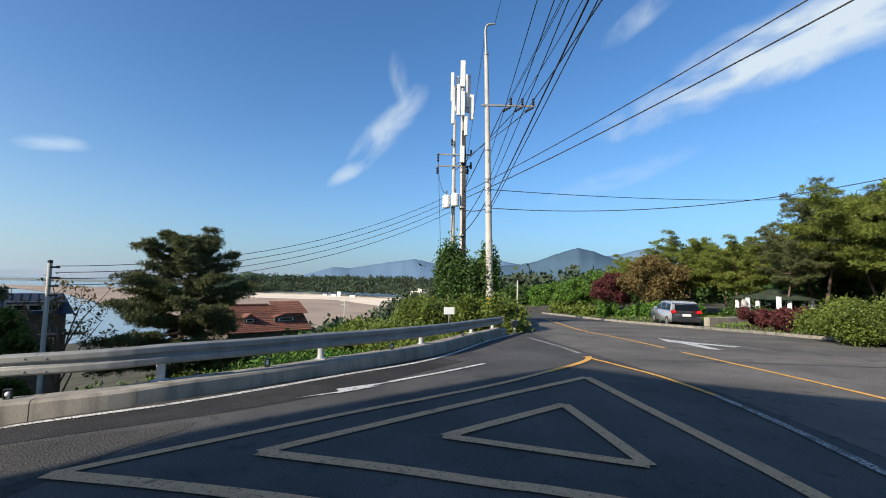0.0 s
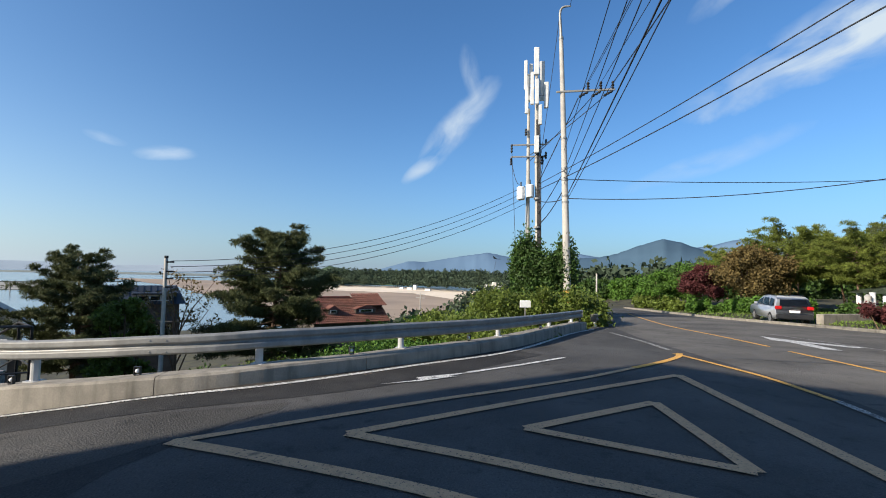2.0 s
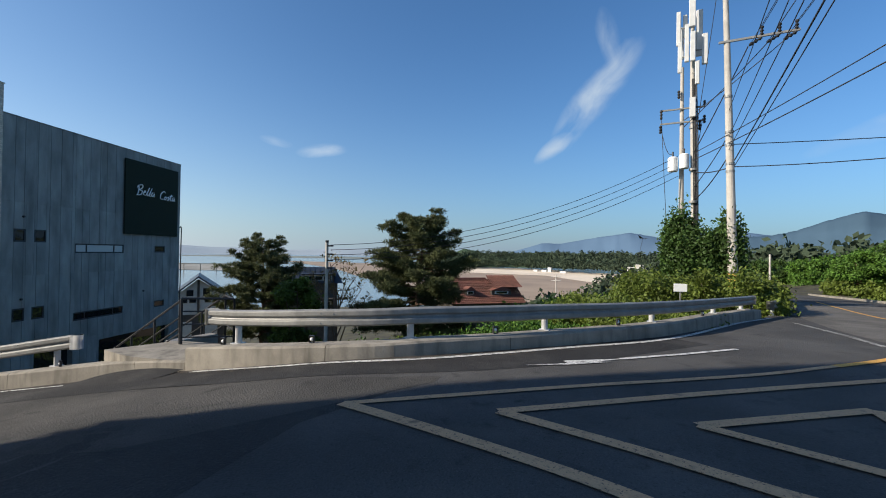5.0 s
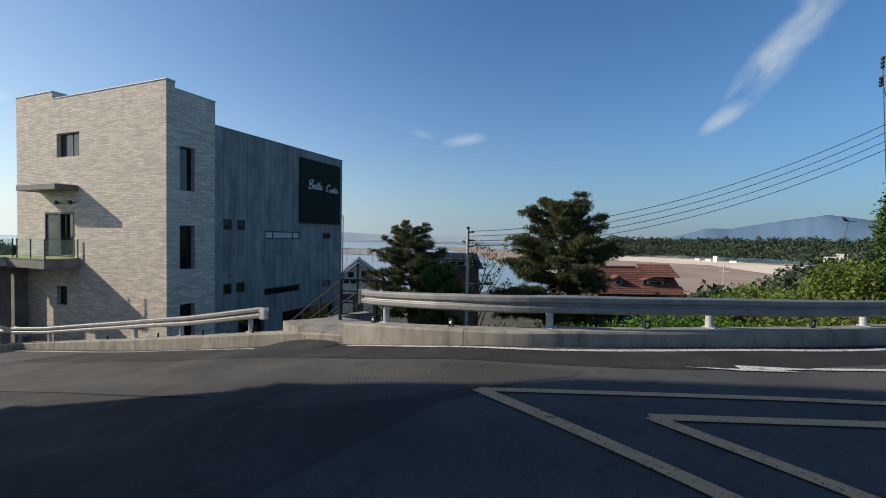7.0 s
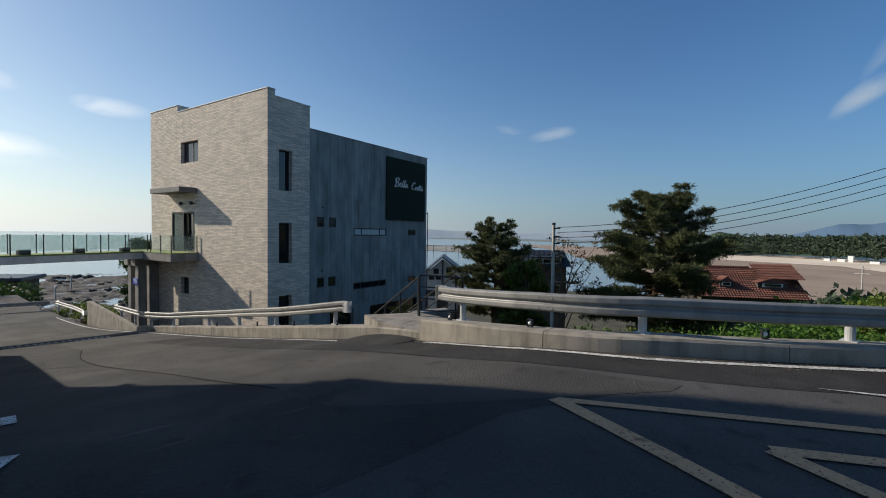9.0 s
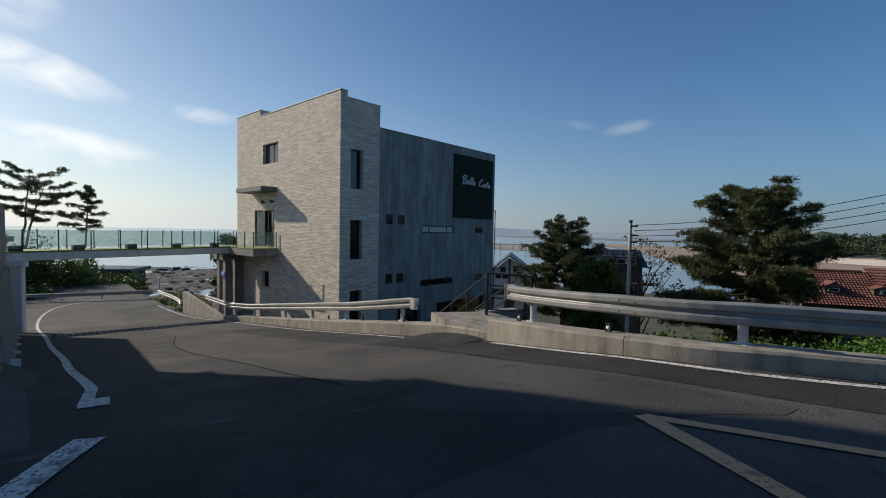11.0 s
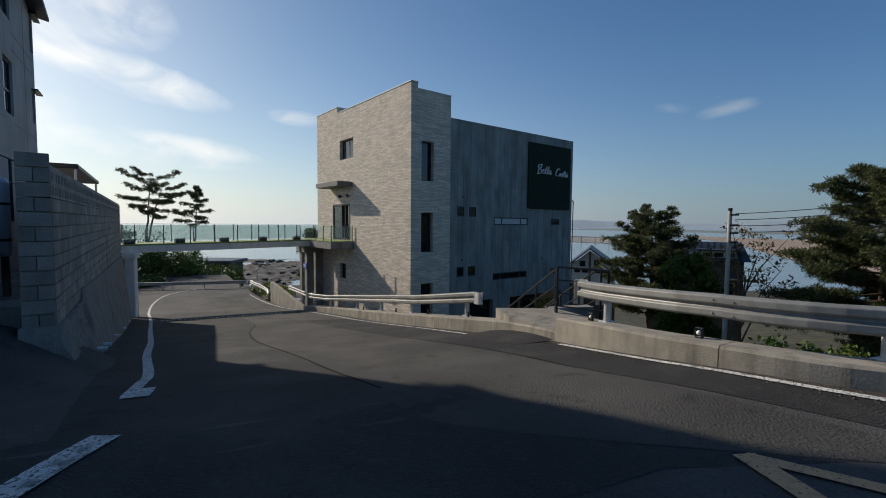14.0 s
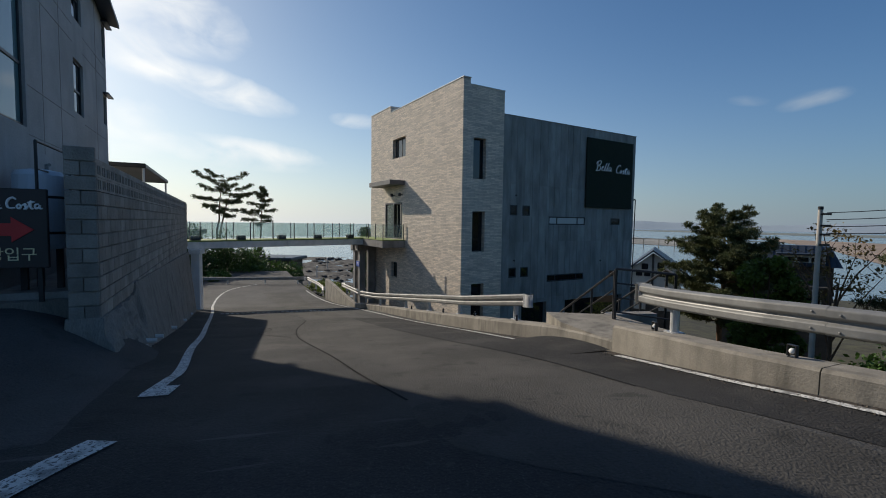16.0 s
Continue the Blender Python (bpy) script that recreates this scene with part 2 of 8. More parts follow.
M_BLOCK = material("block", (0.27, 0.247, 0.215), 0.92, vary=0.18, scale=3, bump=0.7, bscale=40, random_obj=0.2, stain=0.45)
M_BASE = material("rough_cast", (0.25, 0.226, 0.195), 0.95, vary=0.3, scale=1.2, bump=1.0, bscale=22, stretch=(2.5, 2.5, 0.5), stain=0.85, stain_scale=1.0)
M_CANOPY = material("canopy_steel", (0.13, 0.125, 0.12), 0.6, vary=0.15, scale=2, bump=0.1)
M_STEEL = material("galvanised", (0.26, 0.255, 0.24), 0.5, 0.25, vary=0.14, scale=3, bump=0.06, bscale=20, stain=0.3, stain_scale=1.2)
M_POST = material("post_paint", (0.48, 0.48, 0.47), 0.5, 0.2, vary=0.1, scale=6, bump=0.1)
M_POLE = material("pole_concrete", (0.46, 0.43, 0.385), 0.85, vary=0.12, scale=2, bump=0.25, bscale=40, stain=0.35)
M_BLACK = material("black_metal", (0.03, 0.03, 0.032), 0.5, 0.3, vary=0.2, bump=0.05)
M_CABLE = material("cable", (0.018, 0.018, 0.02), 0.6, vary=0.1, bump=0)
M_WHITE = material("white_paint", (0.78, 0.78, 0.76), 0.5, vary=0.05, scale=2, bump=0.08)
M_GREYBOX = material("grey_casing", (0.62, 0.62, 0.60), 0.45, vary=0.08, bump=0.05)
M_BRICK = material("pale_brick", (0.48, 0.435, 0.385), 0.9, vary=0.10, scale=5, bump=0.5, bscale=35, random_obj=0.10, stain=0.18, stretch=(1, 1, 4))
M_BRICKBACK = material("brick_joint", (0.40, 0.37, 0.335), 0.95, vary=0.12, scale=4, bump=0.4)
M_BOARD = material("board_concrete", (0.265, 0.276, 0.262), 0.85, vary=0.22, scale=0.9, bump=0.4, bscale=30, stretch=(2.2, 2.2, 0.8), stain=0.35, stain_scale=0.6, random_obj=0.12)
M_FRAME = material("dark_frame", (0.035, 0.037, 0.04), 0.45, 0.4, vary=0.1, bump=0.03)
M_GLASS = glass_mat("tinted_glass", (0.012, 0.014, 0.016))
M_GLASS_SKY = glass_mat("bright_glass", (0.05, 0.055, 0.06), 0.02)
# teal base colour stands for the sky reflected in the large house window
M_GLASS_REFLECT = glass_mat("reflecting_glass", (0.10, 0.20, 0.22), 0.03)
M_CLEAR = glass_mat("clear_glass", (0.55, 0.64, 0.62), 0.02, 0.86)
# pane painted pale for the sky's brightness behind the slit windows
M_GLASS_SKYLIT = glass_mat("skylit_glass", (0.55, 0.60, 0.60), 0.08)
M_SIGNGREEN = material("sign_turf", (0.010, 0.022, 0.012), 0.95, vary=0.35, scale=20, bump=0.8, bscale=120)
M_SIGNWHITE = material("sign_white", (0.85, 0.85, 0.84), 0.5, vary=0.03, bump=0)
M_RED = material("arrow_red", (0.55, 0.03, 0.03), 0.5, vary=0.08, bump=0)
M_SIGNBLACK = material("sign_black", (0.03, 0.025, 0.025), 0.5, vary=0.1, bump=0)
M_LETTER = material("letter_cream", (0.75, 0.68, 0.42), 0.5, vary=0.05, bump=0)
M_BLUE = material("sign_blue", (0.03, 0.09, 0.45), 0.5, vary=0.08, bump=0)
M_WOODRUST = material("deck_green", (0.20, 0.26, 0.08), 0.8, vary=0.3, scale=6)
M_DECK = material("deck_steel", (0.70, 0.69, 0.66), 0.55, 0.2, vary=0.1, scale=3, stain=0.25)
M_SAND = material("sand", (0.72, 0.60, 0.46), 0.95, vary=0.12, scale=0.02, bump=0.1, bscale=0.5)
# soil tone lowered: shade of trees and buildings is put into the colour
M_SOIL = material("soil_grass", (0.046, 0.040, 0.026), 0.95, vary=0.35, scale=0.6, bump=0.8, bscale=6, color2=(0.075, 0.07, 0.033))
M_GRASS = material("grass", (0.13, 0.20, 0.035), 0.8, vary=0.3, scale=1.2, bump=0, island=0.35, transl=0.25)
M_ROCK = material("shore_rock", (0.05, 0.045, 0.04), 0.9, vary=0.35, scale=0.4, bump=1.0, bscale=3)
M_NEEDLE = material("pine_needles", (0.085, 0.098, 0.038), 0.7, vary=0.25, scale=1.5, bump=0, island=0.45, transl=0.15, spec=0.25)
# brighter copy of the needles: sunlight on park crowns put into the colour
M_NEEDLE_LIT = material("pine_needles_lit", (0.135, 0.165, 0.03), 0.7, vary=0.25, scale=0.8, bump=0, island=0.4, transl=0.25, spec=0.25)
M_LEAF = material("leaves", (0.085, 0.17, 0.025), 0.6, vary=0.25, scale=1.0, bump=0, island=0.4, transl=0.3, spec=0.3)
M_LEAF_DARK = material("leaves_dark", (0.05, 0.095, 0.02), 0.6, vary=0.3, scale=0.8, bump=0, island=0.45, transl=0.2, spec=0.3)
M_LEAF_YEL = material("leaves_yellowgreen", (0.115, 0.155, 0.026), 0.6, vary=0.25, scale=1.0, bump=0, island=0.35, transl=0.3, spec=0.3)
M_LEAF_BROWN = material("leaves_bronze", (0.15, 0.11, 0.04), 0.7, vary=0.25, scale=1.0, bump=0, island=0.4, transl=0.25, spec=0.25)
M_LEAF_RED = material("leaves_red", (0.10, 0.03, 0.03), 0.7, vary=0.3, scale=1.0, bump=0, island=0.4, transl=0.25, spec=0.25)
M_BARK = material("bark", (0.16, 0.10, 0.065), 0.95, vary=0.35, scale=4, bump=1.0, bscale=25, stretch=(1, 1, 0.4))
M_BARK_RED = material("bark_red", (0.12, 0.082, 0.062), 0.95, vary=0.3, scale=3, bump=1.0, bscale=25, stretch=(1, 1, 0.4))
M_FOREST = material("far_forest", (0.058, 0.080, 0.050), 0.9, vary=0.3, scale=0.05, bump=0, island=0.35, transl=0.1, spec=0.1)
M_TILE = material("roof_tile", (0.15, 0.058, 0.04), 0.75, vary=0.25, scale=2, bump=0.3, bscale=20, random_obj=0.25, island=0.0)
M_DARKROOF = material("dark_roof", (0.045, 0.055, 0.07), 0.45, 0.3, vary=0.2, scale=1, bump=0.1)
M_DARKWALL = material("dark_wall", (0.10, 0.085, 0.07), 0.9, vary=0.25, scale=1.5, bump=0.4)
M_CREAM = material("cream_wall", (0.66, 0.62, 0.54), 0.85, vary=0.08, scale=1.5, bump=0.2)
M_TANWALL = material("tan_wall", (0.46, 0.24, 0.13), 0.9, vary=0.15, scale=1.5, bump=0.3)
M_CARPAINT = material("car_silver", (0.55, 0.57, 0.60), 0.28, 0.6, vary=0.03, bump=0)
M_TYRE = material("tyre", (0.02, 0.02, 0.02), 0.85, vary=0.15, bump=0.1)
M_TAIL = material("tail_light", (0.5, 0.015, 0.015), 0.2, vary=0.05, bump=0)
M_STUCCO = material("stucco", (0.42, 0.415, 0.40), 0.92, vary=0.14, scale=1.0, bump=0.4, bscale=30, stain=0.35, stain_scale=0.5)
M_TANK = material("tank", (0.62, 0.66, 0.72), 0.5, vary=0.06, scale=2, bump=0.02)
# the next three carry the haze of distance in their base colour
M_MOUNT_HAZE = material("mountain", (0.070, 0.118, 0.165), 1.0, vary=0.12, scale=0.004, bump=0, spec=0)
M_MOUNT_FAR_HAZE = material("mountain_far_haze", (0.12, 0.19, 0.275), 1.0, vary=0.06, scale=0.002, bump=0, spec=0)
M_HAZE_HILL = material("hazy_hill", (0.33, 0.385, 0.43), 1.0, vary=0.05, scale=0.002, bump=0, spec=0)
M_HILL = material("wooded_hill", (0.055, 0.09, 0.06), 1.0, vary=0.4, scale=0.05, bump=0, spec=0, color2=(0.085, 0.125, 0.075))
M_STONE = material("stone", (0.36, 0.34, 0.31), 0.9, vary=0.2, scale=3, bump=0.6, bscale=20)


def sea_material():
    m = bpy.data.materials.new("sea")
    m.use_nodes = True
    n, l = m.node_tree.nodes, m.node_tree.links
    b = n["Principled BSDF"]
    # paler than real water: haze over the distance is put into this colour
    b.inputs["Base Color"].default_value = (0.23, 0.27, 0.285, 1)
    b.inputs["Roughness"].default_value = 0.16
    geo = n.new("ShaderNodeNewGeometry")
    t = n.new("ShaderNodeTexNoise")
    t.inputs["Scale"].default_value, t.inputs["Detail"].default_value = 0.25, 6
    l.new(geo.outputs["Position"], t.inputs["Vector"])
    bp = n.new("ShaderNodeBump")
    bp.inputs["Strength"].default_value, bp.inputs["Distance"].default_value = 0.16, 1.0
    l.new(t.outputs["Fac"], bp.inputs["Height"])
    l.new(bp.outputs[0], b.inputs["Normal"])
    return m


M_SEA = sea_material()


# ---------------------------------------------------------------- building blocks
def mesh_of(name, verts, faces, mat, smooth=False):
    me = bpy.data.meshes.new(name)
    me.from_pydata([tuple(v) for v in verts], [], [tuple(f) for f in faces])
    me.materials.append(mat)
    if smooth:
        me.shade_smooth()
    me.update()
    return me


def part(name, bm, mat, parent=None, label="", smooth=False):
    """One bmesh (or mesh) as one mesh object, under a thing or a part."""
    if isinstance(bm, bpy.types.Mesh):
        me = bm
    else:
        me = bpy.data.meshes.new(name)
        bm.to_mesh(me)
        bm.free()
        me.materials.append(mat)
        if smooth:
            me.shade_smooth()
    ob = new(name, me)
    if parent is not None:
        ob.parent = parent
    if label:
        tagged(ob, label)
    return ob


def empty(name, m, label, category, group="", kind=""):
    ob = new(name)
    ob.empty_display_size = 0.2
    ob.matrix_world = m
    bpy.context.view_layer.update()
    return tagged(ob, label, category, group, kind)


def box(bm, lo, hi, bevel=0.0, m=None):
    """A box between two corners, bevelled, in the frame m."""
    lo, hi = Vector(lo), Vector(hi)
    c, s = (lo + hi) / 2, hi - lo
    b = bmesh.new()
    bmesh.ops.create_cube(b, size=1.0, matrix=Matrix.Translation(c) @ Matrix.Diagonal((abs(s.x), abs(s.y), abs(s.z), 1)))
    if bevel:
        bmesh.ops.bevel(b, geom=b.edges[:], offset=bevel, segments=1, affect="EDGES", clamp_overlap=True)
    return merge(bm, b, m)


def merge(bm, b, m=None):
    if m is not None:
        bmesh.ops.transform(b, matrix=m, verts=b.verts)
    vs = [bm.verts.new(v.co) for v in b.verts]
    b.verts.index_update()
    for f in b.faces:
        try:
            bm.faces.new([vs[v.index] for v in f.verts])
        except ValueError:
            pass
    b.free()
    return bm


def tube(bm, pts, radii, sides=8, cap=True):
    """A tapered tube along points."""
    pts = [Vector(p) for p in pts]
    if isinstance(radii, (int, float)):
        radii = [radii] * len(pts)
    rings, side = [], None
    for i, p in enumerate(pts):
        d = (pts[min(i + 1, len(pts) - 1)] - pts[max(i - 1, 0)]).normalized()
        if side is None:
            side = d.orthogonal().normalized()
        side = (side - d * side.dot(d)).normalized()
        other = d.cross(side)
        rings.append([bm.verts.new(p + radii[i] * (side * math.cos(2 * math.pi * k / sides) + other * math.sin(2 * math.pi * k / sides))) for k in range(sides)])
    for a, b in zip(rings, rings[1:]):
        for k in range(sides):
            bm.faces.new((a[k], a[(k + 1) % sides], b[(k + 1) % sides], b[k]))
    if cap:
        bm.faces.new(rings[0][::-1])
        bm.faces.new(rings[-1])
    return bm


def extrude_poly(bm, poly, z0, z1):
    """A prism over a plan polygon."""
    lo = [bm.verts.new((x, y, z0)) for x, y in poly]
    hi = [bm.verts.new((x, y, z1)) for x, y in poly]
    n = len(poly)
    for i in range(n):
        bm.faces.new((lo[i], lo[(i + 1) % n], hi[(i + 1) % n], hi[i]))
    bm.faces.new(lo[::-1])
    bm.faces.new(hi)
    return bm


def along(poly, step):
    """Points at even steps along a polyline."""
    out, poly = [], [Vector(p) for p in poly]
    for a, b in zip(poly, poly[1:]):
        n = max(1, round((b - a).length / step))
        out += [a.lerp(b, k / n) for k in range(n)]
    return out + [poly[-1]]


def smoothed(poly, times=2):
    """A rounder polyline (corner cutting)."""
    pts = [Vector(p) for p in poly]
    for _ in range(times):
        q = [pts[0]]
        for a, b in zip(pts, pts[1:]):
            q += [a.lerp(b, 0.25), a.lerp(b, 0.75)]
        pts = q + [pts[-1]]
    return pts


def spline(poly, sub=6):
    """A smooth line that passes through every point."""
    p = [Vector(q) for q in poly]
    p = [p[0] * 2 - p[1]] + p + [p[-1] * 2 - p[-2]]
    out = []
    for a, b, c, d in zip(p, p[1:], p[2:], p[3:]):
        for k in range(sub):
            t = k / sub
            out.append(((b * 2) + (c - a) * t + (a * 2 - b * 5 + c * 4 - d) * t * t + (b * 3 - a - c * 3 + d) * t ** 3) * 0.5)
    return out + [p[-2]]


def softplus(v, k):
    return k * (math.log1p(math.exp(v / k)) if v / k < 30 else v / k)


def road_z(x, y):
    """Height of the road: level by the junction, falling towards the shore and towards the far bend."""
    z = -0.17 * softplus(-x - 4.8, 0.5) + 0.03 * softplus(-x - 18, 1.0) + 0.12 * softplus(-x - 34, 2.0)
    return z - 0.04 * softplus(y - 9, 2.0)


# the outer edge of the road, from the shore to the far bend
CURB_W = [(-28.5, 0.2), (-25, 1.5), (-19.5, 2.95), (-13.4, 4.35), (-10.2, 5.2), (-8.55, 5.5)]
CURB_E = [(-8.55, 5.5), (-7.5, 5.5), (-5.6, 5.72), (-4.0, 6.5), (-2.15, 8.6), (-0.32, 11.3), (1.35, 15.4), (2.6, 18.4)]
OUTER = [(-60, -10), (-48, -6.5), (-38, -3.2)] + CURB_W + CURB_E[1:] + [(4.2, 24), (5.6, 32), (6.0, 42), (4.0, 56), (-2, 80)]
INNER = [(-60, -19), (-48, -16), (-40, -13.5), (-30, -9.9), (-20, -6.2), (-14, -4.4), (-9.6, -3.0), (-9.0, -9.0), (-5, -14), (2, -16), (12, -14), (20, -4), (21.5, 8),
         (18.6, 15), (17.0, 20.5), (15.8, 25.7), (14.4, 29.4), (13.2, 33), (12.4, 40), (11, 54), (6, 82)]


def side_of_outer(x, y):
    """Signed distance from the road's outer edge: positive is beyond the guard rail."""
    best, sign = 1e9, 1
    for (ax, ay), (bx, by) in zip(OUTER, OUTER[1:]):
        dx, dy = bx - ax, by - ay
        t = max(0, min(1, ((x - ax) * dx + (y - ay) * dy) / (dx * dx + dy * dy)))
        px, py = ax + t * dx, ay + t * dy
        d = math.hypot(x - px, y - py)
        if d < best:
            best, sign = d, 1 if dx * (y - ay) - dy * (x - ax) > 0 else -1
    return best * sign


SEA_Z = -26.0


def land_z(x, y):
    """Height of the land sheet."""
    d = side_of_outer(x, y)
    r = math.hypot(x, y)
    bumps = 0.35 * noise.noise((x * 0.12, y * 0.12, 0.3)) + 0.9 * noise.noise((x * 0.03, y * 0.03, 4.0))
    base = road_z(max(x, -60), min(y, 45))
    if d > 0:
        bank = -0.42 * min(d, 9) - 0.10 * max(0, min(d - 9, 70))
        # the shore side falls faster; the bank by the far pole stays high
        keep = math.exp(-(((x - 0.8) / 4.0) ** 2 + ((y - 26) / 7.0) ** 2))
        z = base - 0.55 + bank * (1 - 0.85 * keep) + bumps * min(1, d / 6)
        far = max(0, r - 110)
        z = z - 0.045 * far
        if x < -48 and y < 12:
            z -= 0.42 * min(-48 - x, 45)
    else:
        z = base - 0.25
        inland = max(0, x - 18) * 0.02
        if x < -45:
            # rocky drop to the shore; a wooded knoll stays high beside it
            knoll = max(0.0, min(1.0, (-0.205 * -x - y) / 6))
            z -= (0.50 * (1 - knoll) + 0.03 * knoll) * min(-45 - x, 90) + 0.16 * max(0, -135 - x)
        z += inland * min(1, max(0, y) / 30)
        if x > 10 and y > 8:
            edge = max(0, (x - 17.0) * 0.9 + (y - 20) * 0.1)
            z += min(0.45, edge * 0.25)
        if y > 70:
            z -= 0.05 * (y - 70)
        if r > 150 and x < 100:
            z -= 0.03 * (r - 150)
    # the beach and the sea floor; inland stays above the water
    heading = math.atan2(y, x)
    if x < -20 or (y > 60 and x < 0.30 * y - 40):
        shore = 62 + 0 * heading
        if r > 200:
            z = min(z, SEA_Z - 1.5)
        return max(z, SEA_Z - 3.0)
    return max(z, -20.0)


def ring_sheet():
    radii = [0.0]
    r = 0.5
    while r < 4600:
        radii.append(r)
        r *= 1.042 if r < 120 else 1.10
        r += 0.1
    n = 200
    verts, faces = [(-2.0, 4.0, land_z(-2, 4))], []
    for rr in radii[1:]:
        for k in range(n):
            a = 2 * math.pi * k / n
            x, y = -2 + rr * math.cos(a), 4 + rr * math.sin(a)
            verts.append((x, y, land_z(x, y)))
    for k in range(n):
        faces.append((0, 1 + k, 1 + (k + 1) % n))
    for i in range(len(radii) - 2):
        o = 1 + i * n
        for k in range(n):
            faces.append((o + k, o + n + k, o + n + (k + 1) % n, o + (k + 1) % n))
    return mesh_of("ground", verts, faces, M_SOIL, True)


tagged(new("ground", ring_sheet()), "rough green and brown hillside falling to the shore", "ground", kind="structure")

# the sea: one level sheet with the tide line
sea = bmesh.new()
bmesh.ops.create_grid(sea, x_segments=1, y_segments=1, size=4800)
bmesh.ops.translate(sea, verts=sea.verts, vec=(0, 0, SEA_Z))
tagged(part("water", sea, M_SEA), "calm sea, haze put into its pale blue-green colour", "sea", kind="structure")


def loft_sheet(name, left, right, across, mat, dz=0.0, step=1.2, zf=road_z):
    """A sheet between two edges with the same number of points, laid on the road's height."""
    verts, faces = [], []
    rows = []
    for (a0, a1), (b0, b1) in zip(zip(left, left[1:]), zip(right, right[1:])):
        m = max(1, round(max((Vector(a1) - Vector(a0)).length, (Vector(b1) - Vector(b0)).length) / step))
        for k in range(m):
            rows.append((Vector(a0).lerp(Vector(a1), k / m), Vector(b0).lerp(Vector(b1), k / m)))
    rows.append((Vector(left[-1]), Vector(right[-1])))
    for a, b in rows:
        for k in range(across + 1):
            p = a.lerp(b, k / across)
            verts.append((p.x, p.y, zf(p.x, p.y) + dz))
    w = across + 1
    for i in range(len(rows) - 1):
        for k in range(across):
            faces.append((i * w + k, i * w + k + 1, (i + 1) * w + k + 1, (i + 1) * w + k))
    return mesh_of(name, verts, faces, mat, True)


# the asphalt: the two edges are matched point by point
_in = [Vector(p) for p in INNER]
_out = [Vector(p) for p in OUTER]


def resample(poly, n):
    seg = [(b - a).length for a, b in zip(poly, poly[1:])]
    whole, out = sum(seg), []
    for k in range(n):
        want, i = whole * k / (n - 1), 0
        while i < len(seg) - 1 and want > seg[i]:
            want -= seg[i]
            i += 1
        out.append(poly[i].lerp(poly[i + 1], min(1, want / seg[i])))
    return out


_o1, _o2, _o3 = _out[:8], _out[7:16], _out[15:]
_i1, _i2, _i3 = _in[:7], _in[6:15], _in[14:]
LEFT = resample(_o1, 40)[:-1] + resample(_o2, 60)[:-1] + resample(_o3, 50)
RIGHT = resample(_i1, 40)[:-1] + resample(_i2, 60)[:-1] + resample(_i3, 50)
tagged(new("road", loft_sheet("road", LEFT, RIGHT, 26, M_ASPHALT)), "dark worn asphalt road sloping down to the shore", "road", kind="structure")


def ribbon(name, pts, width, mat, dz, label="", cat="", parent=None, sheet=road_z):
    """A painted line: a thin strip on the road."""
    pts = spline(pts) if len(pts) > 3 else [Vector(p) for p in pts]
    pts = along(pts, 0.35)
    verts, faces = [], []
    for i, p in enumerate(pts):
        d = (pts[min(i + 1, len(pts) - 1)] - pts[max(i - 1, 0)]).normalized()
        s = Vector((-d.y, d.x)) * width / 2
        for q in (p + s, p - s):
            verts.append((q.x, q.y, sheet(q.x, q.y) + dz))
    for i in range(len(pts) - 1):
        faces.append((2 * i, 2 * i + 1, 2 * i + 3, 2 * i + 2))
    ob = new(name, mesh_of(name, verts, faces, mat))
    if parent:
        ob.parent = parent
    elif label:
        tagged(ob, label, cat, kind="structure")
    return ob


# overlay that darkens the shaded foreground of the shore side by colour
tagged(new("road_shore", loft_sheet("road_shore", [Vector(p) for p in [(-3.2, 5.0), (-3.5, 3.4), (-2.9, 0), (-2.0, -4), (-1.5, -9)]], [Vector(p) for p in [(-30, -2.6), (-30, -4.5), (-30, -6.5), (-30, -8.2), (-30, -9.5)]], 50, M_ASPHALT_SHADED, 0.002)), "asphalt down to the shore, shade put into its darker colour", "road", kind="structure")
PALE_OUT = resample(spline([(-40, -5.2), (-31, -2.6), (-24, -0.6), (-16.1, 1.55), (-12.1, 2.65), (-10.6, 3.12), (-8.1, 3.9), (-5.9, 4.25), (-5.0, 4.6), (-3.86, 5.1), (-3.04, 5.6)]), 70)
PALE_IN = resample(spline([(-40, -8.0), (-31, -4.6), (-24.5, -2.6), (-19.2, -1.15), (-15.4, -0.8), (-10.9, 0.2), (-7.0, 1.43), (-5.7, 1.89), (-4.7, 2.05), (-4.0, 3.1), (-3.0, 5.3)]), 70)
tagged(new("road_lane", loft_sheet("road_lane", PALE_OUT, PALE_IN, 10, M_ASPHALT_PALE, 0.004)), "older paler asphalt panel down the middle of the road", "road", kind="structure")
EDGE_OUT = resample(spline([(-20, 2.55), (-16, 3.55), (-13.4, 4.2), (-10.2, 5.05), (-8.4, 5.4), (-7.5, 5.4), (-5.6, 5.62), (-4.0, 6.4), (-2.15, 8.5), (-0.32, 11.2)]), 60)
EDGE_IN = resample(spline([(-20, 0.55), (-16.1, 1.58), (-12.1, 2.69), (-10.6, 3.16), (-8.1, 3.95), (-5.9, 4.29), (-5.0, 4.65), (-3.0, 5.9), (-1.4, 7.6), (0.5, 10.6)]), 60)
tagged(new("road_edge", loft_sheet("road_edge", EDGE_OUT, EDGE_IN, 6, M_ASPHALT_DARK, 0.0045)), "newer darker asphalt strip along the curb", "road", kind="structure")
OLD_L = resample([Vector(p) for p in [(4.75, -6), (4.8, 2), (4.85, 7.6), (4.3, 11.6), (3.9, 16), (4.0, 20), (5.2, 26), (6.4, 33)]], 50)
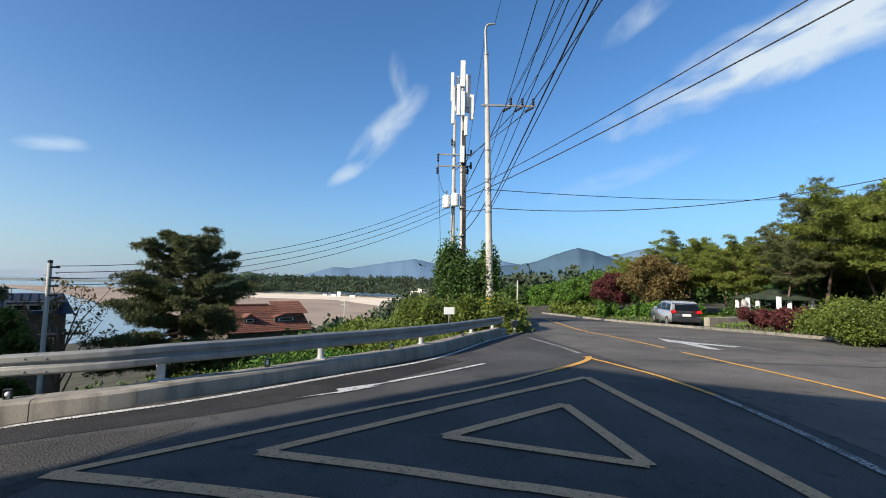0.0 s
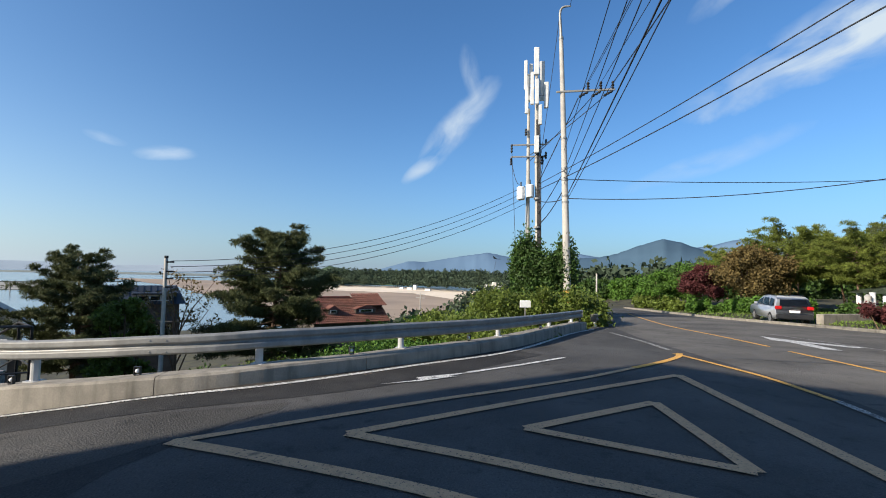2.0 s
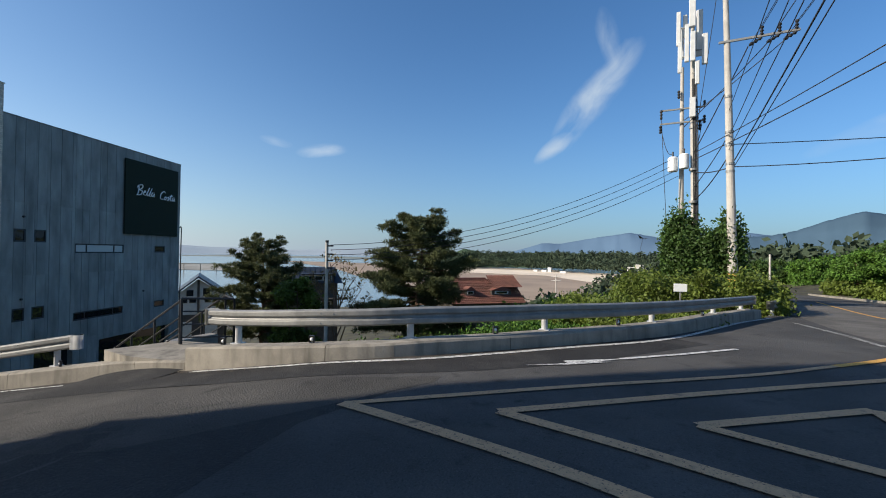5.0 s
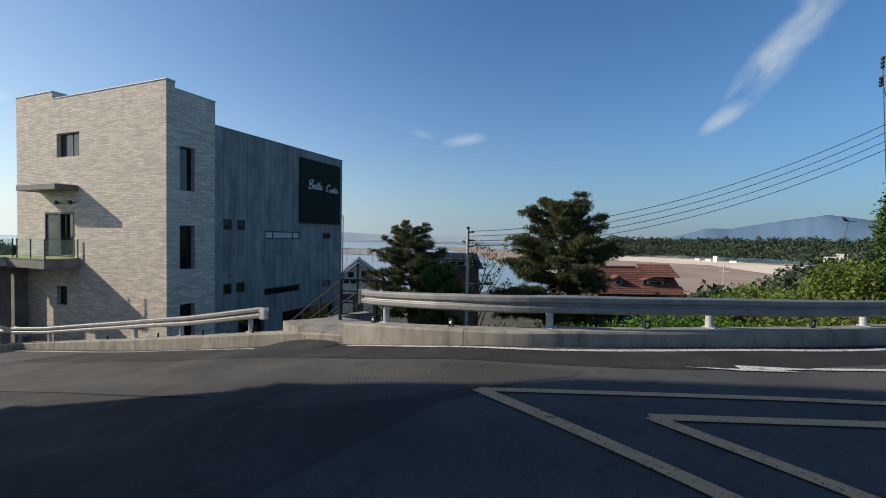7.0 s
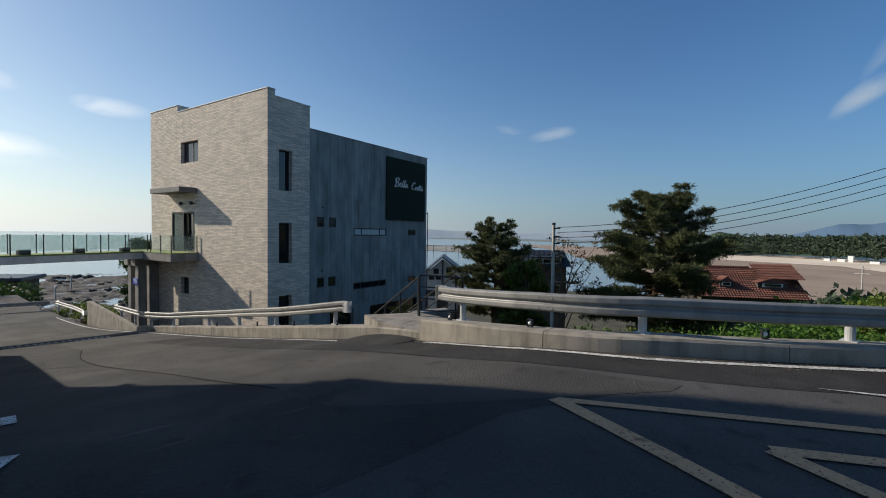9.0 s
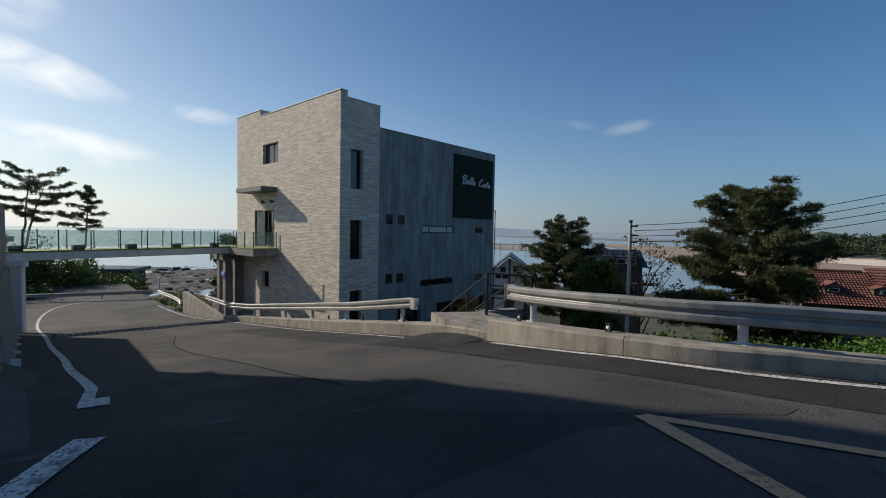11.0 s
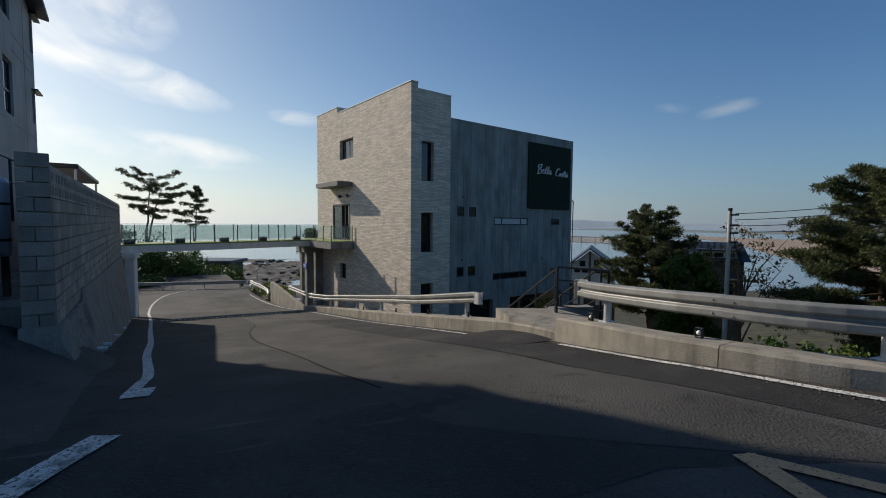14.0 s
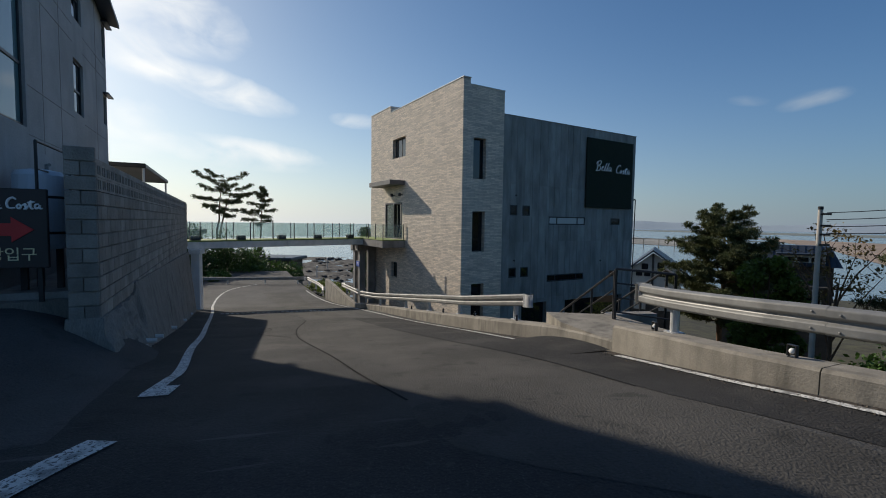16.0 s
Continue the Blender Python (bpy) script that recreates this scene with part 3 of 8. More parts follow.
OLD_R = resample([Vector(p) for p in [(26.0, -6), (23.5, 2), (20.3, 10), (18.5, 15), (16.9, 20.5), (15.7, 25.7), (14.3, 29.4), (13.1, 33)]], 50)
tagged(new("road_main", loft_sheet("road_main", OLD_L, OLD_R, 14, M_ASPHALT_WORN, 0.005)), "older paler worn asphalt of the main road", "road", kind="structure")
LIFT = 0.014
TAN = "tan road paint, faded"
island = empty("road_marking", Matrix(), "faded tan painted triangles of a traffic island on the asphalt", "road marking", kind="structure")
for pts, w, _ in (([(-3.47, 4.05), (-2.6, 4.84), (-1.15, 6.17), (-0.1, 7.08), (1.1, 8.2), (2.2, 9.45)], 0.12, 0),
                   ([(-3.5, 4.05), (-2.3, 3.88), (-1.1, 3.67), (-0.3, 3.46), (0.8, 3.1), (2.2, 2.5)], 0.17, 0),
                   ([(-1.86, 4.65), (-0.02, 6.35), (2.85, 8.93)], 0.15, 0), ([(2.85, 8.93), (3.0, 6.9), (3.15, 5.4), (3.28, 3.9), (3.3, 2.6)], 0.19, 0),
                   ([(-1.86, 4.65), (-0.52, 4.35), (0.46, 4.08), (1.13, 3.92), (3.3, 3.2)], 0.17, 0),
                   ([(0.04, 5.26), (1.83, 6.78)], 0.16, 0), ([(1.83, 6.78), (2.08, 4.56)], 0.17, 0), ([(2.08, 4.56), (0.03, 5.26)], 0.16, 0)):
    ribbon("painted_line", pts, w, M_LINE_TAN, LIFT, parent=island)
    LIFT += 0.0006
ribbon("road_line_yellow", [(2.2, 9.45), (3.0, 10.4), (3.62, 11.3), (3.9, 12.0)], 0.14, M_LINE_YEL, 0.014, "yellow painted line curving at the island tip", "road line")
ribbon("road_line_white", [(3.75, 11.9), (4.2, 10.2), (4.45, 9.2), (4.6, 7.6)], 0.12, M_LINE_YEL, 0.015, "yellow painted lane line on asphalt", "road line")
ribbon("road_line_white", [(4.6, 7.6), (4.55, 6.2), (4.4, 4.6), (4.2, 3.0)], 0.13, M_LINE_WORN, 0.014, "worn white painted lane line on asphalt", "road line")
ribbon("road_line_yellow", [(7.6, 5.5), (7.5, 7.8), (7.3, 11), (7.2, 13.6)], 0.13, M_LINE_YEL, 0.014, "yellow painted centre line on asphalt", "road line")
ribbon("road_line_yellow", [(7.25, 14.7), (7.2, 18), (7.0, 23), (7.6, 30), (8.2, 36)], 0.13, M_LINE_YEL, 0.014, "yellow painted centre line on asphalt", "road line")
ribbon("road_line_white", [(-8.0, 5.28), (-6.8, 5.33), (-5.5, 5.5), (-3.85, 6.3), (-1.95, 8.5), (-0.1, 11.1), (1.65, 15.9), (2.9, 18.7)], 0.12, M_LINE, 0.014, "white painted edge line along the curb", "road line")
ribbon("road_line_white", [(-0.95, 8.05), (0.0, 9.1), (0.95, 10.3)], 0.10, M_LINE, 0.014, "thin white painted lane line", "road line")
ribbon("road_line_white", [(3.3, 17.4), (3.7, 14.6), (3.85, 12.6)], 0.15, M_LINE_WORN, 0.013, "worn white painted lane line on asphalt", "road line")
ribbon("road_line_white", [(-4.0, -0.48), (-5.0, -0.25)], 0.22, M_LINE, 0.014, "short thick white painted dash", "road line")
ribbon("road_line_white", [(-6.35, -0.62), (-7.2, -0.78), (-7.9, -0.95), (-10.5, -1.85), (-13.4, -2.75), (-18, -4.3), (-24.7, -6.5), (-31, -8.7), (-36, -10.2), (-40, -11.0), (-43, -11.0), (-46, -9.8)], 0.13, M_LINE, 0.014, "white painted edge line beside the retaining wall", "road line")
ribbon("road_line_white", [(-6.25, -0.52), (-6.75, -0.62)], 0.26, M_LINE, 0.014, "worn end of a white painted line", "road line")
ribbon("road_line_white", [(-9.6, 4.75), (-13.4, 4.0), (-19.3, 2.55), (-26, 0.7), (-31, -1.0), (-37, -3.2), (-41, -4.6)], 0.10, M_LINE, 0.014, "white painted edge line along the curb", "road line")

for pts, w in (([(-19.2, -1.15), (-15.4, -0.8), (-12.6, -0.3), (-10.9, 0.2), (-8.8, 0.9), (-7.0, 1.43), (-5.7, 1.89)], 0.035),
               ([(-16.1, 1.55), (-12.1, 2.67), (-10.6, 3.14), (-8.1, 3.92), (-5.9, 4.27)], 0.025),
               ([(-16.9, -2.35), (-15.2, -1.5), (-13.6, -1.45), (-12.4, -0.4)], 0.03)):
    ribbon("road_seam", pts, w, M_TAR, 0.007, "dark tar seam winding across the asphalt", "road seam")
# a row of pale studs across the road
studs = empty("road_studs", Matrix(), "row of short pale studs across the shore road", "road studs", kind="structure")
for k in range(24):
    p = Vector((-24.0, -5.9)).lerp(Vector((-26.0, -0.7)), (k + 0.3) / 24)
    z = road_z(p.x, p.y)
    part("stud", box(bmesh.new(), (p.x - 0.06, p.y - 0.07, z - 0.02), (p.x + 0.06, p.y + 0.07, z + 0.02), 0.006), M_LINE, studs)
# asphalt fillet that rises to the landing
verts, faces = [], []
for k in range(13):
    p = Vector((-10.9, 4.93)).lerp(Vector((-8.5, 5.44)), k / 12)
    lift = math.sin(math.pi * min(1, max(0, (k + 0.5) / 13))) ** 0.7
    for j in range(6):
        q = p + Vector((0.21, -0.98)) * (0.85 * j / 5)
        verts.append((q.x, q.y, road_z(q.x, q.y) + 0.006 + 0.13 * lift * (1 - j / 5) ** 1.5))
for k in range(12):
    for j in range(5):
        a = k * 6 + j
        faces.append((a, a + 6, a + 7, a + 1))
tagged(new("road_fillet", mesh_of("road_fillet", verts, faces, M_ASPHALT_DARK, True)), "dark asphalt fillet rising to the landing", "road", kind="structure")
# crumbled dirt and loose grit lying along the foot of the curb
grit_rng, gv, gf = random.Random(23), [], []
for a, b in zip(EDGE_OUT, EDGE_OUT[1:]):
    d = (b - a)
    n = Vector((d.y, -d.x)).normalized()
    for _ in range(26):
        p = a + d * grit_rng.random() + n * (0.02 + 0.30 * grit_rng.random() ** 2.2)
        r, z = grit_rng.uniform(0.006, 0.022), road_z(p.x, p.y) + 0.006
        k = len(gv)
        for q in range(5):
            ang = q * 1.257 + grit_rng.random()
            gv.append((p.x + r * math.cos(ang), p.y + r * math.sin(ang), z))
        gv.append((p.x, p.y, z + r * 0.8))
        gf += [(k + q, k + (q + 1) % 5, k + 5) for q in range(5)]
M_GRIT = material("grit", (0.075, 0.06, 0.045), 0.95, vary=0.3, scale=8, bump=0, island=0.45)
tagged(new("grit", mesh_of("grit", gv, gf, M_GRIT)), "loose brown grit and crumbs along the foot of the curb", "grit", kind="stuff")
ribbon("dirt_strip", [(-13.0, 4.22), (-10.3, 4.95), (-8.5, 5.33), (-7.5, 5.33), (-5.65, 5.54), (-4.08, 6.32), (-2.25, 8.45)], 0.16, material("dirt", (0.05, 0.042, 0.034), 0.95, vary=0.35, scale=7, bump=0.8), 0.008, "brown dirt washed against the curb", "dirt")


def arrow(pts, label):
    """A flat painted arrow from an outline in plan."""
    verts = [(x, y, road_z(x, y) + 0.015) for x, y in pts]
    tagged(new("road_arrow", mesh_of("road_arrow", verts, [tuple(range(len(pts)))], M_LINE)), label, "road arrow", kind="structure")


arrow([(-2.22, 6.76), (-1.65, 7.25), (-1.75, 7.4), (-0.9, 8.08), (-1.25, 7.62), (-1.05, 7.72), (-1.6, 7.18)], "white painted straight arrow on the asphalt")
arrow([(8.9, 18.6), (8.5, 17.0), (8.75, 16.6), (8.62, 14.6), (9.0, 14.4), (9.2, 16.4), (10.0, 15.4), (10.4, 15.7), (9.3, 17.2)], "white painted turn arrow on the asphalt")
ribbon("road_line_white", [(10.6, 14.2), (9.9, 20)], 0.12, M_LINE_WORN, 0.014, "worn white painted lane line on asphalt", "road line")
ribbon("road_line_white", [(4.9, 11.6), (9, 11.4), (14, 11.0), (19, 11.0)], 0.16, M_ASPHALT_OLD, 0.010, "pale seam across the asphalt", "road joint")


# ---------------------------------------------------------------- curbs and guard rails
def curb_thing(name, line, width, heights, mat, label, gap=3.0):
    """A cast concrete curb in sections: each section is a part. Heights are the top's z along the line."""
    thing = empty(name, Matrix.Translation((*line[0], road_z(*line[0]))), label, "curb", kind="structure")
    pts = along(spline(line), 0.45)
    n = len(pts)
    whole = [0.0]
    for a, b in zip(pts, pts[1:]):
        whole.append(whole[-1] + (b - a).length)

    def top(s):
        return np.interp(s, [h[0] for h in heights], [h[1] for h in heights])
    i = 0
    while i < n - 1:
        j = i + 1
        while j < n - 1 and whole[j] - whole[i] < gap:
            j += 1
        bm = bmesh.new()
        rings = []
        for k in range(i, j + 1):
            p = pts[k]
            d = (pts[min(k + 1, n - 1)] - pts[max(k - 1, 0)]).normalized()
            s = Vector((-d.y, d.x))
            inset = 0.006 if k in (i, j) else 0.0
            shift = d * (0.006 if k == i else -0.006 if k == j else 0)
            p = p + shift
            zt, zb = top(whole[k]) - inset, road_z(p.x, p.y) - 0.5
            jit = 0.006 * noise.noise((p.x * 2, p.y * 2, 1.0))
            prof = ((-0.02 + jit, zb), (0.0 + jit, zt - 0.035), (0.03, zt), (width - 0.03, zt + jit), (width, zt - 0.03), (width + 0.02, zb - 1.2))
            rings.append([bm.verts.new((p.x + s.x * o, p.y + s.y * o, z)) for o, z in prof])
        for a, b in zip(rings, rings[1:]):
            for q in range(len(a) - 1):
                bm.faces.new((a[q], b[q], b[q + 1], a[q + 1]))
        bm.faces.new(rings[0])
        bm.faces.new(rings[-1][::-1])
        bmesh.ops.recalc_face_normals(bm, faces=bm.faces)
        bmesh.ops.transform(bm, matrix=thing.matrix_world.inverted(), verts=bm.verts)
        part("curb_section", bm, mat, thing)
        i = j
    return thing


curb_thing("curb", CURB_E, 0.42, [(0, -0.20), (1.2, -0.06), (3.2, 0.13), (5, 0.22), (9, 0.2), (13, 0.12), (20, -0.12)], M_CONC, "weathered grey concrete curb wall carrying the guard rail")
curb_thing("curb", CURB_W, 0.40, [(0, -3.45), (4, -2.9), (9.5, -2.1), (15.7, -1.12), (19, -0.62), (21, -0.42)], M_CONC, "low stained concrete curb below the sloping guard rail")


def w_beam(bm, pts, tops, height=0.30, flare=True):
    """A corrugated beam along points (x, y) with the z of its top edge at each."""
    prof = [(0.0, 0.0), (0.010, -0.003), (0.052, -0.024), (0.060, -0.032), (0.062, -0.042), (0.062, -0.102), (0.059, -0.112), (0.052, -0.119), (0.024, -0.137), (0.019, -0.146),
            (0.019, -0.164), (0.024, -0.173), (0.052, -0.191), (0.059, -0.198), (0.062, -0.208), (0.062, -0.268), (0.060, -0.278), (0.052, -0.286), (0.010, -0.307), (0.0, -0.31)]
    k = height / 0.31
    rings = []
    for i, p in enumerate(pts):
        d = (pts[min(i + 1, len(pts) - 1)] - pts[max(i - 1, 0)]).normalized()
        s = Vector((d.y, -d.x))
        rings.append([[bm.verts.new((p.x + s.x * (o + e), p.y + s.y * (o + e), tops[i] + z * k)) for o, z in prof] for e in (0, -0.012)])
    for a, b in zip(rings, rings[1:]):
        for q in range(len(prof) - 1):
            bm.faces.new((a[0][q], a[0][q + 1], b[0][q + 1], b[0][q]))
            bm.faces.new((a[1][q], b[1][q], b[1][q + 1], a[1][q + 1]))
        for q in (0, len(prof) - 1):
            bm.faces.new((a[0][q], b[0][q], b[1][q], a[1][q]))
    for r in (rings[0], rings[-1]):
        for q in range(len(prof) - 1):
            bm.faces.new((r[0][q], r[0][q + 1], r[1][q + 1], r[1][q]))
    bmesh.ops.recalc_face_normals(bm, faces=bm.faces)
    return bm


def guard_rail(line, tops, posts, post_base, label, ends=(True, True)):
    """A W-beam guard rail: tops is the z of the beam's top edge by arc length."""
    thing = empty("guard_rail", Matrix.Translation((*line[0], tops[0][1])), label, "guard rail")
    inv = thing.matrix_world.inverted()
    pts = along(spline(line), 0.3)
    arc = [0.0]
    for a, b in zip(pts, pts[1:]):
        arc.append(arc[-1] + (b - a).length)
    zt = [float(np.interp(s, [t[0] for t in tops], [t[1] for t in tops])) for s in arc]
    step, i = 13, 0
    while i < len(pts) - 1:
        j = min(i + step, len(pts) - 1)
        bm = w_beam(bmesh.new(), [p.copy() for p in pts[i:j + 1]], [z + (0.0 if (i // step) % 2 else 0.003) for z in zt[i:j + 1]])
        bmesh.ops.transform(bm, matrix=inv, verts=bm.verts)
        part("beam", bm, M_STEEL, thing)
        if i:
            bm = bmesh.new()
            d = (pts[i + 1] - pts[i - 1]).normalized()
            s = Vector((d.y, -d.x))
            for dz in (-0.07, -0.24):
                for off in (-0.12, 0.12):
                    q = pts[i] + d * off + s * 0.064
                    box(bm, (q.x - 0.010, q.y - 0.010, zt[i] + dz - 0.010), (q.x + 0.010, q.y + 0.010, zt[i] + dz + 0.010), 0.004)
            bmesh.ops.transform(bm, matrix=inv, verts=bm.verts)
            tagged(part("bolts", bm, M_STEEL, thing), kind="stuff")
        i = j
    for end, on in zip((0, -1), ends):
        if not on:
            continue
        d = (pts[0] - pts[1]) if end == 0 else (pts[-1] - pts[-2])
        d.normalize()
        s = Vector((d.y, -d.x)) * (-1 if end == 0 else 1)
        bm = bmesh.new()
        rows = []
        for k in range(9):
            a = math.pi * k / 8
            c = pts[end] + d * 0.20 * math.sin(a) + s * (0.07 - 0.115 * (1 - math.cos(a)))
            rows.append([bm.verts.new((c.x, c.y, zt[end] + z)) for z in (0.0, -0.31)])
        for a, b in zip(rows, rows[1:]):
            bm.faces.new((a[0], b[0], b[1], a[1]))
        bmesh.ops.solidify(bm, geom=bm.faces[:], thickness=0.012)
        bmesh.ops.transform(bm, matrix=inv, verts=bm.verts)
        part("end_cap", bm, M_POST, thing, "rounded steel end cap", True)
    for (x, y) in posts:
        near = min(range(len(pts)), key=lambda q: (pts[q] - Vector((x, y))).length)
        d = (pts[min(near + 1, len(pts) - 1)] - pts[max(near - 1, 0)]).normalized()
        s = Vector((d.y, -d.x))
        c = pts[near] - s * 0.085
        zb = post_base(c.x, c.y, arc[near])
        bm = bmesh.new()
        tube(bm, [(c.x, c.y, zb - 0.05), (c.x, c.y, zt[near] - 0.03)], 0.062, 14)
        box(bm, (c.x - 0.1, c.y - 0.1, zb - 0.03), (c.x + 0.1, c.y + 0.1, zb + 0.012))
        bmesh.ops.transform(bm, matrix=inv, verts=bm.verts)
        part("post", bm, M_POST, thing, smooth=False)
    return thing


def along_height(line, heights):
    """The z on top of a curb by the nearest point of its line."""
    def f(x, y, _s=0):
        best, s0, out = 1e9, 0.0, 0.0
        for a, b in zip(line, line[1:]):
            a, b = Vector(a), Vector(b)
            d = b - a
            t = max(0, min(1, (Vector((x, y)) - a).dot(d) / d.length_squared))
            q = (a + d * t - Vector((x, y))).length
            if q < best:
                best, out = q, s0 + t * d.length
            s0 += d.length
        return float(np.interp(out, [h[0] for h in heights], [h[1] for h in heights]))
    return f


EAST_TOP = along_height(CURB_E, [(0, -0.20), (1.2, -0.06), (3.2, 0.13), (5, 0.22), (9, 0.2), (13, 0.12), (20, -0.12)])
WEST_TOP = along_height(CURB_W, [(0, -3.45), (4, -2.9), (9.5, -2.1), (15.7, -1.12), (19, -0.62), (21, -0.42)])
guard_rail([(-8.2, 5.78), (-7.5, 5.78), (-5.75, 5.98), (-4.2, 6.7), (-2.35, 8.8), (-0.5, 11.5), (1.15, 15.55), (2.45, 18.9)],
           [(0, 0.53), (0.8, 0.57), (2.6, 0.69), (4.3, 0.76), (7, 0.72), (10.4, 0.64), (14.8, 0.47), (19, 0.33)],
           [(-7.5, 5.78), (-4.25, 6.66), (-2.3, 8.9), (-0.4, 11.6), (1.1, 15.2), (2.05, 17.8)], EAST_TOP, "galvanised steel guard rail on grey posts along the concrete curb")
guard_rail([(-27.2, 0.6), (-25.6, 1.25), (-22.5, 2.45), (-19.45, 3.3), (-16.0, 4.0), (-13.4, 4.65), (-11.9, 5.12)],
           [(0, -2.52), (2.5, -2.28), (8.0, -1.5), (10.7, -1.08), (12.8, -0.77), (16.0, -0.22)],
           [(-24.6, 1.65), (-21.4, 2.8), (-18.6, 3.5), (-15.6, 4.1), (-12.35, 5.0)], WEST_TOP, "galvanised steel guard rail sloping down towards the shore")
guard_rail([(-34.5, -1.0), (-32.5, -0.4), (-30.0, 0.35), (-28.2, 1.0)], [(0, -3.05), (7, -2.8)], [(-33.6, -0.75), (-31, 0.05), (-28.9, 0.75)],
           lambda x, y, s: road_z(x, y), "second length of galvanised guard rail behind the curb end")
guard_rail([(-47, -16.5), (-46.5, -14), (-46.2, -11.5), (-46.0, -9.0), (-45.9, -5.6)], [(0, -4.1), (11, -4.0)], [(-46.9, -15.4), (-46.4, -12.6), (-46.0, -9.2), (-45.9, -6.2)],
           lambda x, y, s: road_z(x, y), "weathered steel guard rail at the bend of the shore road")
guard_rail([(-45.6, -5.2), (-43.5, -4.4), (-41, -3.5), (-38.8, -2.9)], [(0, -4.0), (8, -3.9)], [(-45.2, -5.0), (-42.8, -4.1), (-39.8, -3.1)],
           lambda x, y, s: road_z(x, y), "weathered steel guard rail at the bend of the shore road")
guard_rail([(3.1, 19.6), (4.4, 24), (5.6, 30), (6.3, 36), (6.2, 42)], [(0, 0.15), (5, -0.08), (11, -0.35), (17, -0.65), (24, -0.9)], [(3.2, 20.2), (4.3, 23.8), (5.1, 27.5), (5.9, 32), (6.3, 37)],
           lambda x, y, s: road_z(x, y), "pale steel guard rail running on along the far bend")


def reflector(x, y, z, turn):
    """A small framed road stud on the curb."""
    t = empty("road_reflector", pose(x, y, z, 0, 0, turn) @ Matrix.Scale(0.8, 4), "small black-framed road reflector with a white lens on the curb", "reflector", "reflectors on the curb")
    bm = bmesh.new()
    box(bm, (-0.05, -0.03, 0), (0.05, 0.03, 0.02), 0.004)
    box(bm, (-0.06, -0.03, 0.02), (-0.045, 0.03, 0.16), 0.003)
    box(bm, (0.045, -0.03, 0.02), (0.06, 0.03, 0.16), 0.003)
    box(bm, (-0.06, -0.03, 0.16), (0.06, 0.03, 0.175), 0.003)
    part("frame", bm, M_BLACK, t)
    bm = bmesh.new()
    bmesh.ops.create_uvsphere(bm, u_segments=12, v_segments=8, radius=0.042, matrix=Matrix.Translation((0, 0, 0.09)))
    part("lens", bm, M_WHITE, t, "white lens", True)


for x, y, turn in ((-7.75, 5.72, 0), (-5.75, 5.95, 10), (-3.1, 7.9, 50), (-1.2, 10.4, 55), (0.6, 14.0, 65), (2.3, 18.2, 65)):
    reflector(x, y, EAST_TOP(x, y) - 0.002, turn)
for x, y in ((-12.0, 4.95), (-14.2, 4.4), (-16.8, 3.85), (-20.2, 3.0)):
    reflector(x, y, WEST_TOP(x, y) - 0.002, -15)


